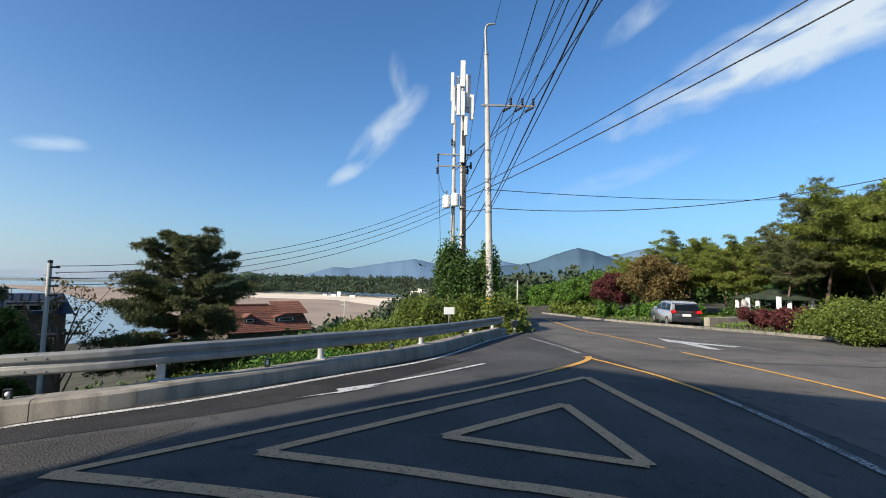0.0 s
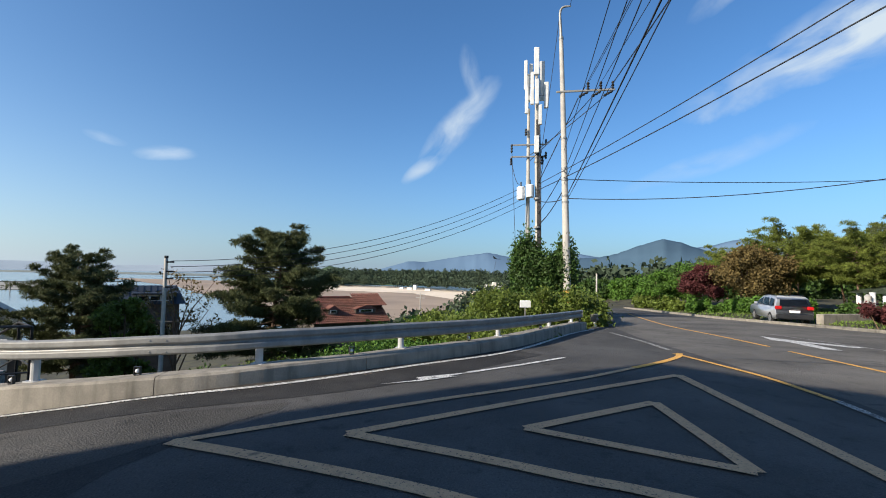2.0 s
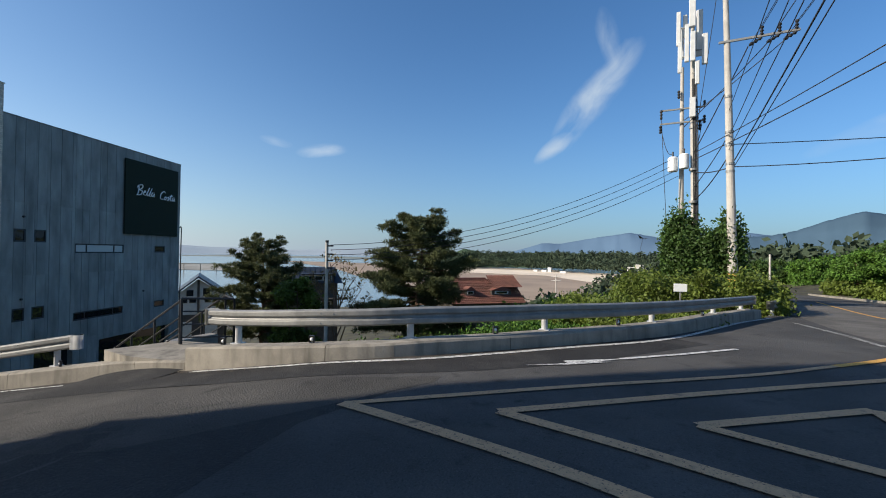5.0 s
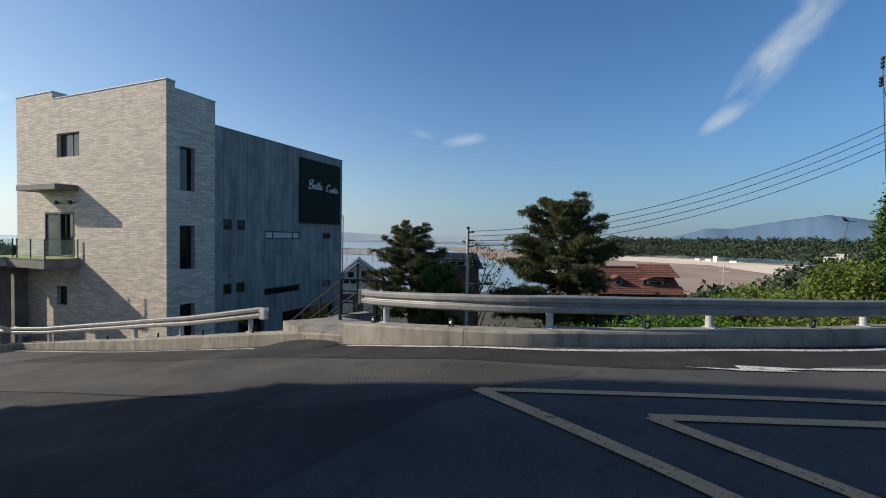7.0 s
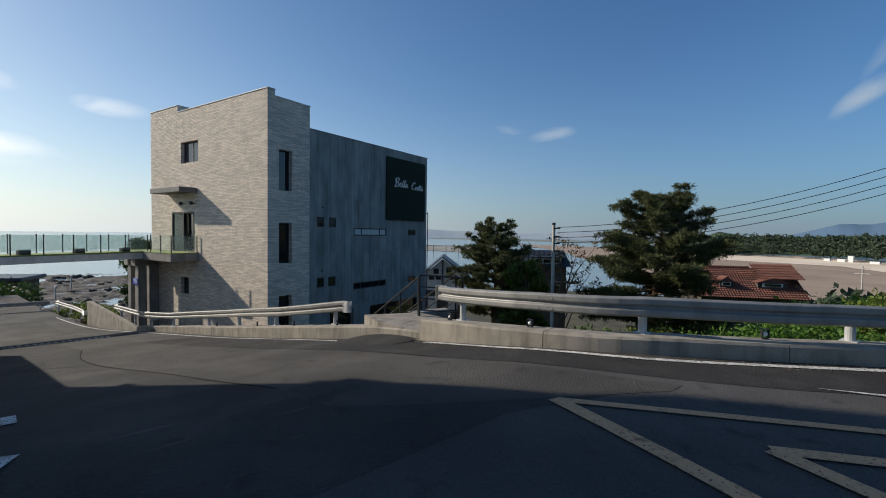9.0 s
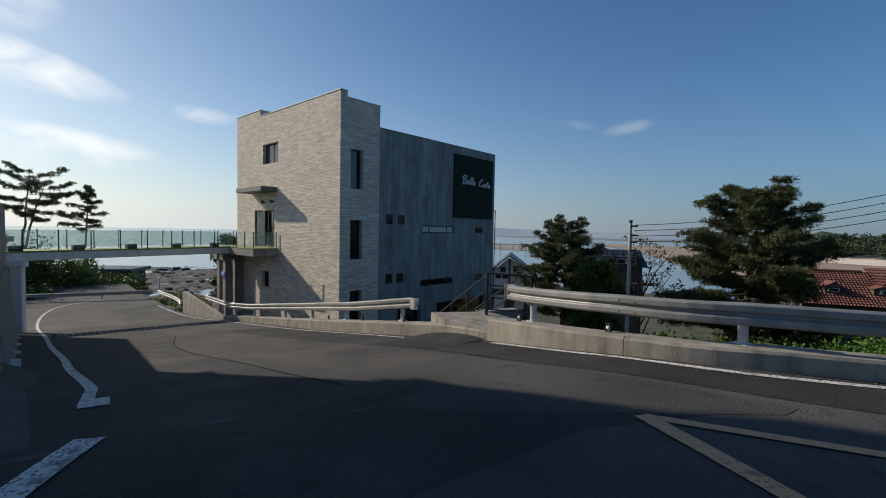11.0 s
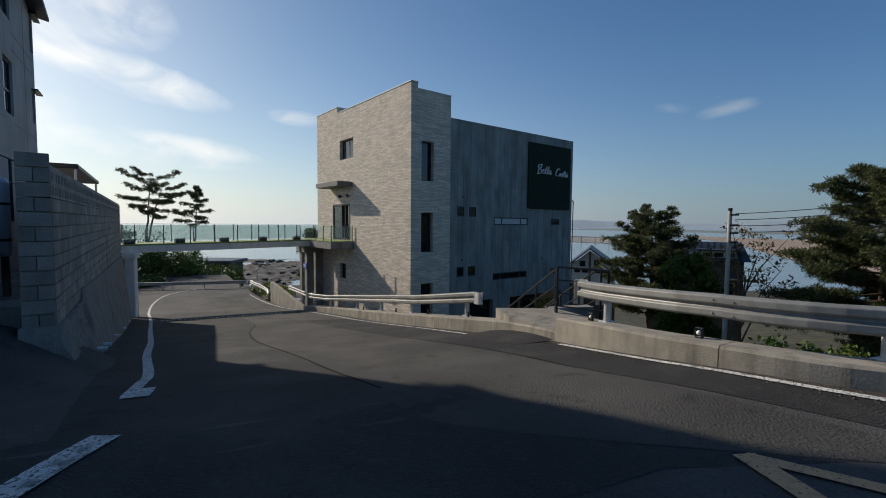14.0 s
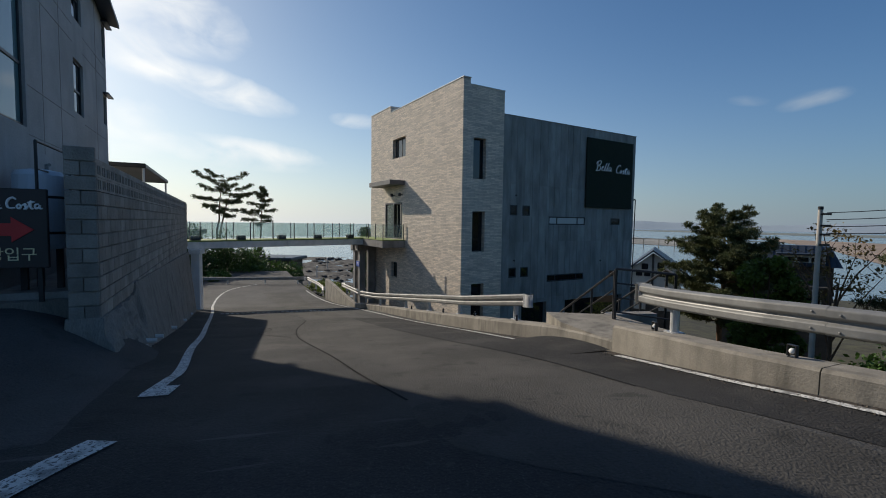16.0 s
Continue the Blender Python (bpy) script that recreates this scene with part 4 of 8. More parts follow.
# ---------------------------------------------------------------- the cafe building
def brick_material():
    """Long thin pale bricks with tight joints, in the wall's own frame."""
    m = material("long_brick", (0.62, 0.55, 0.47), 0.9, vary=0.10, scale=4, bump=0, stain=0.12, stretch=(1, 1, 3))
    n, l = m.node_tree.nodes, m.node_tree.links
    b = n["Principled BSDF"]
    tc = n.new("ShaderNodeTexCoord")
    sp = n.new("ShaderNodeSeparateXYZ")
    l.new(tc.outputs["Object"], sp.inputs[0])
    add = n.new("ShaderNodeMath")
    l.new(sp.outputs["X"], add.inputs[0])
    l.new(sp.outputs["Y"], add.inputs[1])
    cb = n.new("ShaderNodeCombineXYZ")
    l.new(add.outputs[0], cb.inputs["X"])
    l.new(sp.outputs["Z"], cb.inputs["Y"])
    br = n.new("ShaderNodeTexBrick")
    l.new(cb.outputs[0], br.inputs["Vector"])
    for k, v in (("Scale", 1.0), ("Mortar Size", 0.006), ("Brick Width", 0.55), ("Row Height", 0.085), ("Bias", -0.1), ("Mortar Smooth", 0.3)):
        br.inputs[k].default_value = v
    br.inputs["Color1"].default_value, br.inputs["Color2"].default_value, br.inputs["Mortar"].default_value = (0.98, 0.96, 0.93, 1), (1.45, 1.40, 1.33, 1), (0.66, 0.645, 0.62, 1)
    src = b.inputs["Base Color"].links[0].from_socket
    mx = n.new("ShaderNodeMix")
    mx.data_type, mx.blend_type = "RGBA", "MULTIPLY"
    mx.inputs["Factor"].default_value = 1.0
    l.new(src, mx.inputs["A"])
    l.new(br.outputs["Color"], mx.inputs["B"])
    # chipped dark spots, long and thin
    mp = n.new("ShaderNodeMapping")
    mp.inputs["Scale"].default_value = (2.2, 13, 1)
    l.new(cb.outputs[0], mp.inputs["Vector"])
    ch = n.new("ShaderNodeTexNoise")
    ch.inputs["Scale"].default_value, ch.inputs["Detail"].default_value = 1.6, 5
    l.new(mp.outputs[0], ch.inputs["Vector"])
    mr = n.new("ShaderNodeMapRange")
    mr.inputs["From Min"].default_value, mr.inputs["From Max"].default_value, mr.inputs["To Max"].default_value = 0.60, 0.72, 0.55
    l.new(ch.outputs["Fac"], mr.inputs["Value"])
    mx2 = n.new("ShaderNodeMix")
    mx2.data_type = "RGBA"
    l.new(mr.outputs[0], mx2.inputs["Factor"])
    l.new(mx.outputs["Result"], mx2.inputs["A"])
    mx2.inputs["B"].default_value = (0.19, 0.165, 0.14, 1)
    l.new(mx2.outputs["Result"], b.inputs["Base Color"])
    bp = n.new("ShaderNodeBump")
    bp.inputs["Strength"].default_value, bp.inputs["Distance"].default_value = 0.7, 0.03
    l.new(br.outputs["Fac"], bp.inputs["Height"])
    bp.invert = True
    l.new(bp.outputs[0], b.inputs["Normal"])
    return m


M_LONGBRICK = brick_material()


def cells(x0, x1, z0, z1, holes):
    """Rectangles that fill a wall but for its openings."""
    xs = sorted({x0, x1, *(v for h in holes for v in h[:2] if x0 < v < x1)})
    out = []
    for a, b in zip(xs, xs[1:]):
        cut = sorted((max(z0, h[2]), min(z1, h[3])) for h in holes if h[0] < b - 1e-6 and h[1] > a + 1e-6 and h[3] > z0 and h[2] < z1)
        z = z0
        for c, d in cut:
            if c > z + 1e-4:
                out.append((a, b, z, c))
            z = max(z, d)
        if z < z1 - 1e-4:
            out.append((a, b, z, z1))
    return out


def plain_wall(bm, x0, x1, z0, z1, holes, depth, m=None):
    """A wall in the plane y = 0 that reaches depth inwards, open at its holes."""
    for a, b, c, d in cells(x0, x1, z0, z1, holes):
        box(bm, (a, 0, c), (b, depth, d), 0, m)
    bmesh.ops.remove_doubles(bm, verts=bm.verts, dist=0.0005)
    return bm


def window(parent, h, inset, m, pane_mat, bars=(), frame=0.06, label=""):
    """A window in a hole: frame with its bars, and a pane under it."""
    x0, x1, z0, z1 = h
    bm = bmesh.new()
    y0, y1 = inset, inset + 0.07
    box(bm, (x0, y0, z0), (x0 + frame, y1, z1), 0.004, m)
    box(bm, (x1 - frame, y0, z0), (x1, y1, z1), 0.004, m)
    box(bm, (x0 + frame, y0, z0), (x1 - frame, y1, z0 + frame), 0.004, m)
    box(bm, (x0 + frame, y0, z1 - frame), (x1 - frame, y1, z1), 0.004, m)
    for kind, at in bars:
        if kind == "v":
            box(bm, (at - frame / 2, y0 + 0.005, z0 + frame), (at + frame / 2, y1 - 0.005, z1 - frame), 0.003, m)
        else:
            box(bm, (x0 + frame, y0 + 0.005, at - frame / 2), (x1 - frame, y1 - 0.005, at + frame / 2), 0.003, m)
    fr = part("window", bm, M_FRAME, parent, label)
    bm = box(bmesh.new(), (x0 + frame * 0.6, inset + 0.03, z0 + frame * 0.6), (x1 - frame * 0.6, inset + 0.042, z1 - frame * 0.6), 0, m)
    part("pane", bm, pane_mat, fr)
    return fr


TH = radians(112.53)
CAFE = Matrix.Translation((-25.32, 6.04, 0)) @ Matrix(((math.cos(TH), -math.sin(TH), 0, 0), (math.sin(TH), math.cos(TH), 0, 0), (0, 0, 1, 0), (0, 0, 0, 1)))
cafe = empty("cafe_building", CAFE, "cafe building of pale long brick and grey board-marked concrete", "building")
I4 = Matrix()
# local x runs along the sign facade, local y along the entrance facade; the entrance wall is the plane x = 0
WEST = Matrix(((0, 1, 0, 0), (1, 0, 0, 0), (0, 0, 1, 0), (0, 0, 0, 1)))   # wall frame (along, in, up) to local
n_holes = [(0.7, 1.55, 3.88, 6.1), (0.7, 1.55, -0.15, 2.1), (0.7, 1.55, -5.2, -1.93)]
w_holes = [(7.0, 9.1, 5.9, 7.24), (7.5, 10.3, 0.26, 2.8), (8.2, 9.2, -2.5, -1.4)]
bm = plain_wall(bmesh.new(), 0.0, 13.2, -7.5, 9.22, w_holes, 0.45, WEST)
part("wall", bm, M_LONGBRICK, cafe, "pale long-brick entrance wall lit by the sun")
bm = plain_wall(bmesh.new(), 0.45, 2.78, -7.5, 8.88, n_holes, 0.45)
part("wall", bm, M_LONGBRICK, cafe, "pale long-brick side wall in shade")
bm = box(bmesh.new(), (0, 9.5, 9.22), (2.78, 13.2, 9.66))
part("parapet", bm, M_LONGBRICK, cafe)
bm = box(bmesh.new(), (0.45, 12.75, -7.5), (2.78, 13.2, 9.22))
part("wall", bm, M_LONGBRICK, cafe)
bm = bmesh.new()
box(bm, (-0.03, -0.03, 9.22), (0.48, 9.47, 9.27), 0.01)
box(bm, (0.48, -0.03, 8.88), (2.81, 0.48, 8.93), 0.01)
box(bm, (-0.03, 9.47, 9.66), (2.81, 13.23, 9.71), 0.01)
part("coping", bm, M_GREYBOX, cafe, "thin pale metal coping")
bm = box(bmesh.new(), (0.45, 0.45, 8.3), (2.78, 12.75, 8.5))
part("roof", bm, M_CONC_DARK, cafe)
bm = box(bmesh.new(), (2.55, 0.45, -7.5), (2.78, 12.75, 8.3))
part("inner_wall", bm, M_CONC_DARK, cafe)
bm = bmesh.new()
for z in (-3.2, 0.05, 3.5, 6.9):
    box(bm, (0.46, 0.46, z - 0.2), (2.54, 12.74, z))
part("floor", bm, M_CONC_DARK, cafe)
for h in n_holes:
    window(cafe, h, 0.28, I4, M_GLASS, label="tall narrow dark window")
window(cafe, w_holes[0], 0.22, WEST, M_GLASS_SKY, [("v", 8.0)], label="square window with a dark frame")
window(cafe, w_holes[2], 0.2, WEST, M_GLASS, [("v", 8.7)], label="small dark window")
# entrance: glazed side light and an open dark doorway
bm = bmesh.new()
for a, b, c, d in ((7.5, 7.6, 0.3, 2.8), (10.2, 10.3, 0.3, 2.8), (7.6, 10.2, 2.7, 2.8), (8.75, 8.87, 0.3, 2.7), (7.6, 8.75, 0.3, 0.36)):
    box(bm, (a, -0.02, c), (b, 0.12, d), 0.005, WEST)
dr = part("door", bm, M_FRAME, cafe, "glazed entrance door with a black frame")
part("pane", box(bmesh.new(), (8.87, 0.03, 0.34), (10.2, 0.045, 2.7), 0, WEST), M_CLEAR, dr)
bm = box(bmesh.new(), (7.62, 0.22, 0.3), (8.73, 0.26, 2.68), 0.004, WEST)
part("door_leaf", bm, M_GLASS, dr)
# canopy over the entrance, a steel tray with a lip
bm = bmesh.new()
box(bm, (-1.05, 7.15, 3.98), (0.0, 10.75, 4.08), 0.01)
box(bm, (-1.1, 7.1, 3.95), (-1.02, 10.8, 4.26), 0.01)
box(bm, (-1.02, 7.1, 3.95), (0.0, 7.17, 4.26), 0.01)
box(bm, (-1.02, 10.73, 3.95), (0.0, 10.8, 4.26), 0.01)
part("canopy", bm, M_CANOPY, cafe, "flat grey steel canopy over the entrance")
for y in (7.35, 8.6):
    bm = bmesh.new()
    tube(bm, [(-0.02, y, 3.3), (-0.22, y, 3.3)], 0.03, 8)
    box(bm, (-0.36, y - 0.09, 3.22), (-0.2, y + 0.09, 3.42), 0.02)
    part("spotlight", bm, M_BLACK, cafe, "small dark wall spotlight")
# grey concrete block with board-marked panels
GZ = 7.62
g_holes = [(3.35, 3.9, 1.93, 2.53), (4.28, 4.88, 1.93, 2.53), (6.42, 9.62, 1.42, 1.92), (12.12, 13.08, 1.46, 1.9),
           (3.35, 3.9, -1.73, -1.13), (4.22, 4.84, -1.73, -1.13), (6.38, 9.62, -2.14, -1.7), (12.15, 13.1, -2.1, -1.68),
           (4.4, 6.4, -5.6, -3.35), (8.0, 13.6, -5.6, -3.4)]
bm = plain_wall(bmesh.new(), 2.78, 14.52, -7.5, GZ, g_holes, 0.4, Matrix.Translation((0, 0.03, 0)))
gw = part("wall", bm, M_BOARD, cafe, "grey board-marked concrete wall with water stains")
bm = bmesh.new()
box(bm, (14.12, 0.43, -7.5), (14.52, 12.5, GZ))
box(bm, (2.78, 12.1, -7.5), (14.12, 12.5, GZ))
part("wall", bm, M_BOARD, cafe)
part("roof", box(bmesh.new(), (2.78, 0.43, GZ - 0.5), (14.12, 12.1, GZ - 0.3)), M_CONC_DARK, cafe)
bm = bmesh.new()
for z in (-3.2, 0.4, 3.6):
    box(bm, (2.78, 0.44, z - 0.2), (14.11, 12.09, z))
box(bm, (2.8, 2.6, -7.4), (14.1, 2.8, 7.0))
part("floor", bm, M_CONC_DARK, cafe)
rng = random.Random(4)
x = 2.78
while x < 14.5:
    x2 = min(x + rng.choice((0.44, 0.56, 0.62, 0.7)), 14.52)
    for z0, z1 in ((-7.5, -3.1), (-3.1, 0.38), (0.38, 3.75), (3.75, GZ)):
        for a, b, c, d in cells(x + 0.012, x2 - 0.012, z0 + 0.012, z1 - 0.012, g_holes):
            part("panel", box(bmesh.new(), (a, 0.005 + rng.random() * 0.016, c), (b, 0.031, d)), M_BOARD, gw)
    x = x2
for i, h in enumerate(g_holes[:8]):
    wide = h[1] - h[0] > 1.5
    window(cafe, h, 0.02, I4, M_GLASS_SKYLIT if wide and i < 4 else M_GLASS, [("v", h[0] + 0.7), ("v", h[1] - 0.7)] if wide else [], 0.07,
           "slit window with a black frame" if wide else "small window with a black frame")
for h in g_holes[8:]:
    part("shutter", box(bmesh.new(), (h[0], 0.3, h[2]), (h[1], 0.36, h[3])), M_GLASS, cafe)
for x, z in ((3.75, 3.1), (3.72, -0.72), (11.2, -0.95)):
    part("drain_stub", tube(bmesh.new(), [(x, 0.03, z), (x, -0.05, z)], 0.05, 10), M_BLACK, cafe)
part("coping", box(bmesh.new(), (2.8, 0.0, GZ), (14.55, 0.46, GZ + 0.05), 0.01), M_BOARD, cafe)
bm = tube(bmesh.new(), [(14.45, -0.03, 3.2), (14.5, -0.08, 3.3), (14.6, -0.05, 3.2), (14.6, 0.0, -6)], 0.035, 8)
part("downpipe", bm, M_BLACK, cafe, "thin black downpipe")

# the sign: a dark green turf field with white script drawn as plain strokes
sign = empty("wall_sign", CAFE @ Matrix.Translation((9.5, -0.02, 2.57)), "dark green turf sign with a white script logo", "sign")
part("board", box(bmesh.new(), (0, -0.09, 0), (4.6, 0.0, 4.5), 0.01), M_SIGNGREEN, sign)


def script(parent, marks, mat, y, thick=0.045, m=None):
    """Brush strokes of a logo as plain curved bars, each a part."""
    for stroke in marks:
        bm = bmesh.new()
        pts = smoothed([(p[0], p[1]) for p in stroke], 3)
        radii = [thick * (0.55 + 0.45 * math.sin(math.pi * min(1, (i + 1) / len(pts)))) for i in range(len(pts))]
        tube(bm, [(p.x, y, p.y) for p in pts], radii, 6)
        if m is not None:
            bmesh.ops.transform(bm, matrix=m, verts=bm.verts)
        part("logo_stroke", bm, mat, parent)


WORD_A = [[(0.0, 0.55), (0.12, 0.75), (0.22, 0.2), (0.12, 0.0)], [(0.05, 0.72), (0.42, 0.86), (0.5, 0.6), (0.22, 0.42)], [(0.22, 0.42), (0.55, 0.38), (0.5, 0.05), (0.08, 0.02)],
          [(0.62, 0.2), (0.85, 0.34), (0.72, 0.46), (0.62, 0.12), (0.9, 0.08)], [(0.9, 0.08), (1.12, 0.78), (1.02, 0.5), (1.0, 0.05), (1.15, 0.08)],
          [(1.15, 0.08), (1.36, 0.78), (1.26, 0.5), (1.24, 0.05), (1.36, 0.08)], [(1.62, 0.38), (1.4, 0.36), (1.42, 0.06), (1.62, 0.16), (1.66, 0.36), (1.64, 0.05), (1.78, 0.1)]]
WORD_B = [[(0.5, 0.62), (0.32, 0.78), (0.05, 0.5), (0.1, 0.08), (0.45, 0.12)], [(0.62, 0.36), (0.5, 0.2), (0.62, 0.05), (0.74, 0.2), (0.62, 0.36)], [(0.74, 0.25), (0.95, 0.4), (0.9, 0.2), (1.0, 0.06), (0.82, 0.06)],
          [(1.0, 0.1), (1.22, 0.66), (1.14, 0.3), (1.2, 0.05), (1.3, 0.1)], [(1.02, 0.44), (1.36, 0.5)], [(1.56, 0.38), (1.36, 0.34), (1.38, 0.06), (1.56, 0.16), (1.6, 0.36), (1.58, 0.05), (1.72, 0.12)]]
script(sign, [[(0.72 + 0.92 * a + 0.24 * b, 2.40 + 0.84 * b) for a, b in s] for s in WORD_A], M_SIGNWHITE, -0.12, 0.034)
script(sign, [[(2.72 + 0.88 * a + 0.24 * b, 2.32 + 0.84 * b) for a, b in s] for s in WORD_B], M_SIGNWHITE, -0.12, 0.034)

# balcony and its columns
bal = empty("balcony", CAFE @ Matrix.Translation((0, 0, 0)), "concrete entrance balcony with a glass railing", "balcony")
part("slab", box(bmesh.new(), (-1.65, 6.95, -0.28), (-0.004, 13.2, 0.2), 0.015), M_CONC_DARK, bal)
part("deck_edge", box(bmesh.new(), (-1.67, 6.93, 0.2), (-0.006, 13.22, 0.25), 0.008), M_WOODRUST, bal, "mossy green deck edge")
for x0, x1, y0, y1 in ((-1.5, -1.05, 11.6, 12.1), (-1.5, -1.05, 12.7, 13.15), (-0.6, -0.004, 12.2, 12.6)):
    bm = bmesh.new()
    box(bm, (x0, y0, -8), (x1, y1, -0.28), 0.02)
    box(bm, (x0 - 0.2, y0 - 0.05, -0.75), (x1 + 0.1, y1 + 0.05, -0.28), 0.02)
    part("column", bm, M_CONC_DARK, bal)


def glass_rail(parent, a, b, height=1.05, gap=1.5):
    """Glass panes between thin posts, from a to b."""
    a, b = Vector(a), Vector(b)
    n = max(1, round((b - a).length / gap))
    d = (b - a).normalized()
    s = Vector((-d.y, d.x, 0)) * 0.01
    for k in range(n + 1):
        p = a.lerp(b, k / n)
        bm = box(bmesh.new(), (p.x - 0.025, p.y - 0.025, p.z), (p.x + 0.025, p.y + 0.025, p.z + height), 0.004)
        part("rail_post", bm, M_BLACK, parent)
        if k < n:
            q = a.lerp(b, (k + 1) / n)
            bm = bmesh.new()
            c = [p + d * 0.05 + Vector((0, 0, 0.12)), q - d * 0.05 + Vector((0, 0, 0.12))]
            v = [bm.verts.new(w + o + Vector((0, 0, h))) for o in (s, -s) for w in c for h in (0, height - 0.16)]
            for f in ((0, 1, 3, 2), (4, 6, 7, 5), (0, 2, 6, 4), (1, 5, 7, 3), (0, 4, 5, 1), (2, 3, 7, 6)):
                bm.faces.new([v[i] for i in f])
            pane = part("glass_pane", bm, M_CLEAR, parent, "clear glass railing pane")
            pane.visible_shadow = False


glass_rail(bal, (-1.6, 7.0, 0.25), (-1.6, 9.6, 0.25), 1.05, 1.3)
glass_rail(bal, (-1.6, 7.0, 0.25), (-0.1, 7.0, 0.25), 1.05, 1.5)

# footbridge from the balcony to the retaining wall
B0, B1 = Vector((-27.6, -9.6, 0.2)), Vector((-34.6, 0.75, 0.2))
bridge = empty("footbridge", Matrix.Translation(B0), "pale steel footbridge with glass railings over the shore road", "footbridge")
bd = (B1 - B0).normalized()
bs = Vector((-bd.y, bd.x, 0))     # away from the junction
BM = Matrix(((bd.x, bs.x, 0, 0), (bd.y, bs.y, 0, 0), (0, 0, 1, 0), (0, 0, 0, 1)))
bridge.matrix_world = Matrix.Translation(B0) @ BM
bl = (B1 - B0).length
part("girder", box(bmesh.new(), (0, 0, -0.42), (bl, 0.14, -0.03), 0.01), M_DECK, bridge, "pale grey steel girder")
part("girder", box(bmesh.new(), (0, 1.76, -0.42), (bl, 1.9, -0.03), 0.01), M_DECK, bridge)
part("deck", box(bmesh.new(), (0, -0.03, -0.03), (bl, 1.93, 0.05), 0.008), M_WOODRUST, bridge, "mossy green deck edge")
part("soffit", box(bmesh.new(), (0, 0.14, -0.3), (bl, 1.76, -0.25)), M_CONC_DARK, bridge)
glass_rail(bridge, (0.1, 0.04, 0.05), (bl, 0.04, 0.05), 1.05, 1.45)
glass_rail(bridge, (0.1, 1.86, 0.05), (bl, 1.86, 0.05), 1.05, 1.3)
for k in range(5):
    q = bl * (0.1 + 0.2 * k)
    t = empty("planter_box", bridge.matrix_world @ Matrix.Translation((q, 0.28, 0.05)), "small black planter box on the footbridge deck", "planter", "planters on the footbridge")
    bm = box(bmesh.new(), (-0.25, -0.14, 0), (0.25, 0.14, 0.26), 0.015)
    part("tub", bm, M_BLACK, t)
bm = bmesh.new()
box(bm, (-28.45, -8.75, -4.9), (-28.0, -8.3, -0.25), 0.02)
box(bm, (-28.55, -8.85, -0.5), (-27.9, -8.2, -0.23), 0.02)
bm.transform(bridge.matrix_world.inverted())
part("column", bm, M_WHITE, bridge, "white painted steel column")
# small blue notice on the column below the balcony
t = empty("notice_board", CAFE @ Matrix.Translation((-1.56, 11.85, -1.75)), "small blue notice plate on the concrete column", "sign")
part("plate", box(bmesh.new(), (-0.03, -0.35, -0.2), (0.0, 0.35, 0.2), 0.005), M_BLUE, t)
bm = bmesh.new()
for k, z in enumerate((0.08, 0.0, -0.08)):
    box(bm, (-0.036, -0.22, z - 0.015), (-0.03, 0.2 - 0.1 * k, z + 0.015))
part("print_bar", bm, M_SIGNWHITE, t)
# low wedge wall by the far rail
bm = bmesh.new()
vs = [bm.verts.new(p) for p in ((-38.5, -2.7, -3.25), (-28.8, 0.2, -3.65), (-28.8, 0.2, -5.2), (-38.5, -2.7, -5.6), (-38.6, -2.45, -3.25), (-28.9, 0.45, -3.65), (-28.9, 0.45, -5.2), (-38.6, -2.45, -5.6))]
for f in ((0, 1, 2, 3), (5, 4, 7, 6), (0, 4, 5, 1), (0, 3, 7, 4), (1, 5, 6, 2), (2, 6, 7, 3)):
    bm.faces.new([vs[i] for i in f])
tagged(part("low_wall", bm, M_CONC), "low sloping concrete wall at the roadside", "wall", kind="structure")

# landing beside the stair and the stair down to the cafe
landing = bmesh.new()
extrude_poly(landing, [(-8.58, 5.56), (-10.1, 5.26), (-11.1, 5.35), (-10.7, 6.75), (-9.0, 7.1), (-8.2, 6.3), (-8.1, 6.0)], -2.6, -0.50)
tagged(part("landing", landing, M_CONC), "pale concrete landing behind the curb", "landing", kind="structure")
stair = empty("stair_railing", Matrix.Translation((-11.5, 7.5, -0.44)), "black steel railing of the stair down to the cafe", "railing")


def bars(parent, a, b, levels, posts, r=0.021, zh=1.1):
    """Railing between two feet: sloping bars at some heights and upright posts."""
    a, b = Vector(a), Vector(b)
    inv = parent.matrix_world.inverted()
    for h in levels:
        bm = tube(bmesh.new(), [a + Vector((0, 0, h)), b + Vector((0, 0, h))], r * (1.2 if h == max(levels) else 0.8), 6)
        bm.transform(inv)
        part("rail", bm, M_BLACK, parent)
    for k in range(posts):
        p = a.lerp(b, k / max(1, posts - 1))
        bm = tube(bmesh.new(), [p + Vector((0, 0, -0.3)), p + Vector((0, 0, zh))], r * 1.3, 6)
        bm.transform(inv)
        part("rail_post", bm, M_BLACK, parent)


bars(stair, (-10.25, 6.5, -0.46), (-9.55, 7.35, -0.5), (0.12, 0.42, 0.72, 1.02), 2, zh=1.02)
bars(stair, (-10.3, 6.5, -0.5), (-13.4, 6.6, -2.05), (0.25, 0.62, 1.0), 4, zh=1.0)
bars(stair, (-10.6, 7.9, -0.5), (-13.6, 8.0, -2.05), (0.25, 0.62, 1.0), 4, zh=1.0)
bars(stair, (-9.55, 7.35, -0.5), (-10.6, 7.9, -0.5), (0.25, 0.62, 1.0), 2, zh=1.0)
st = empty("staircase", Matrix.Translation((-10.75, 7.1, -0.5)), "concrete stair going down beside the cafe", "stairs")
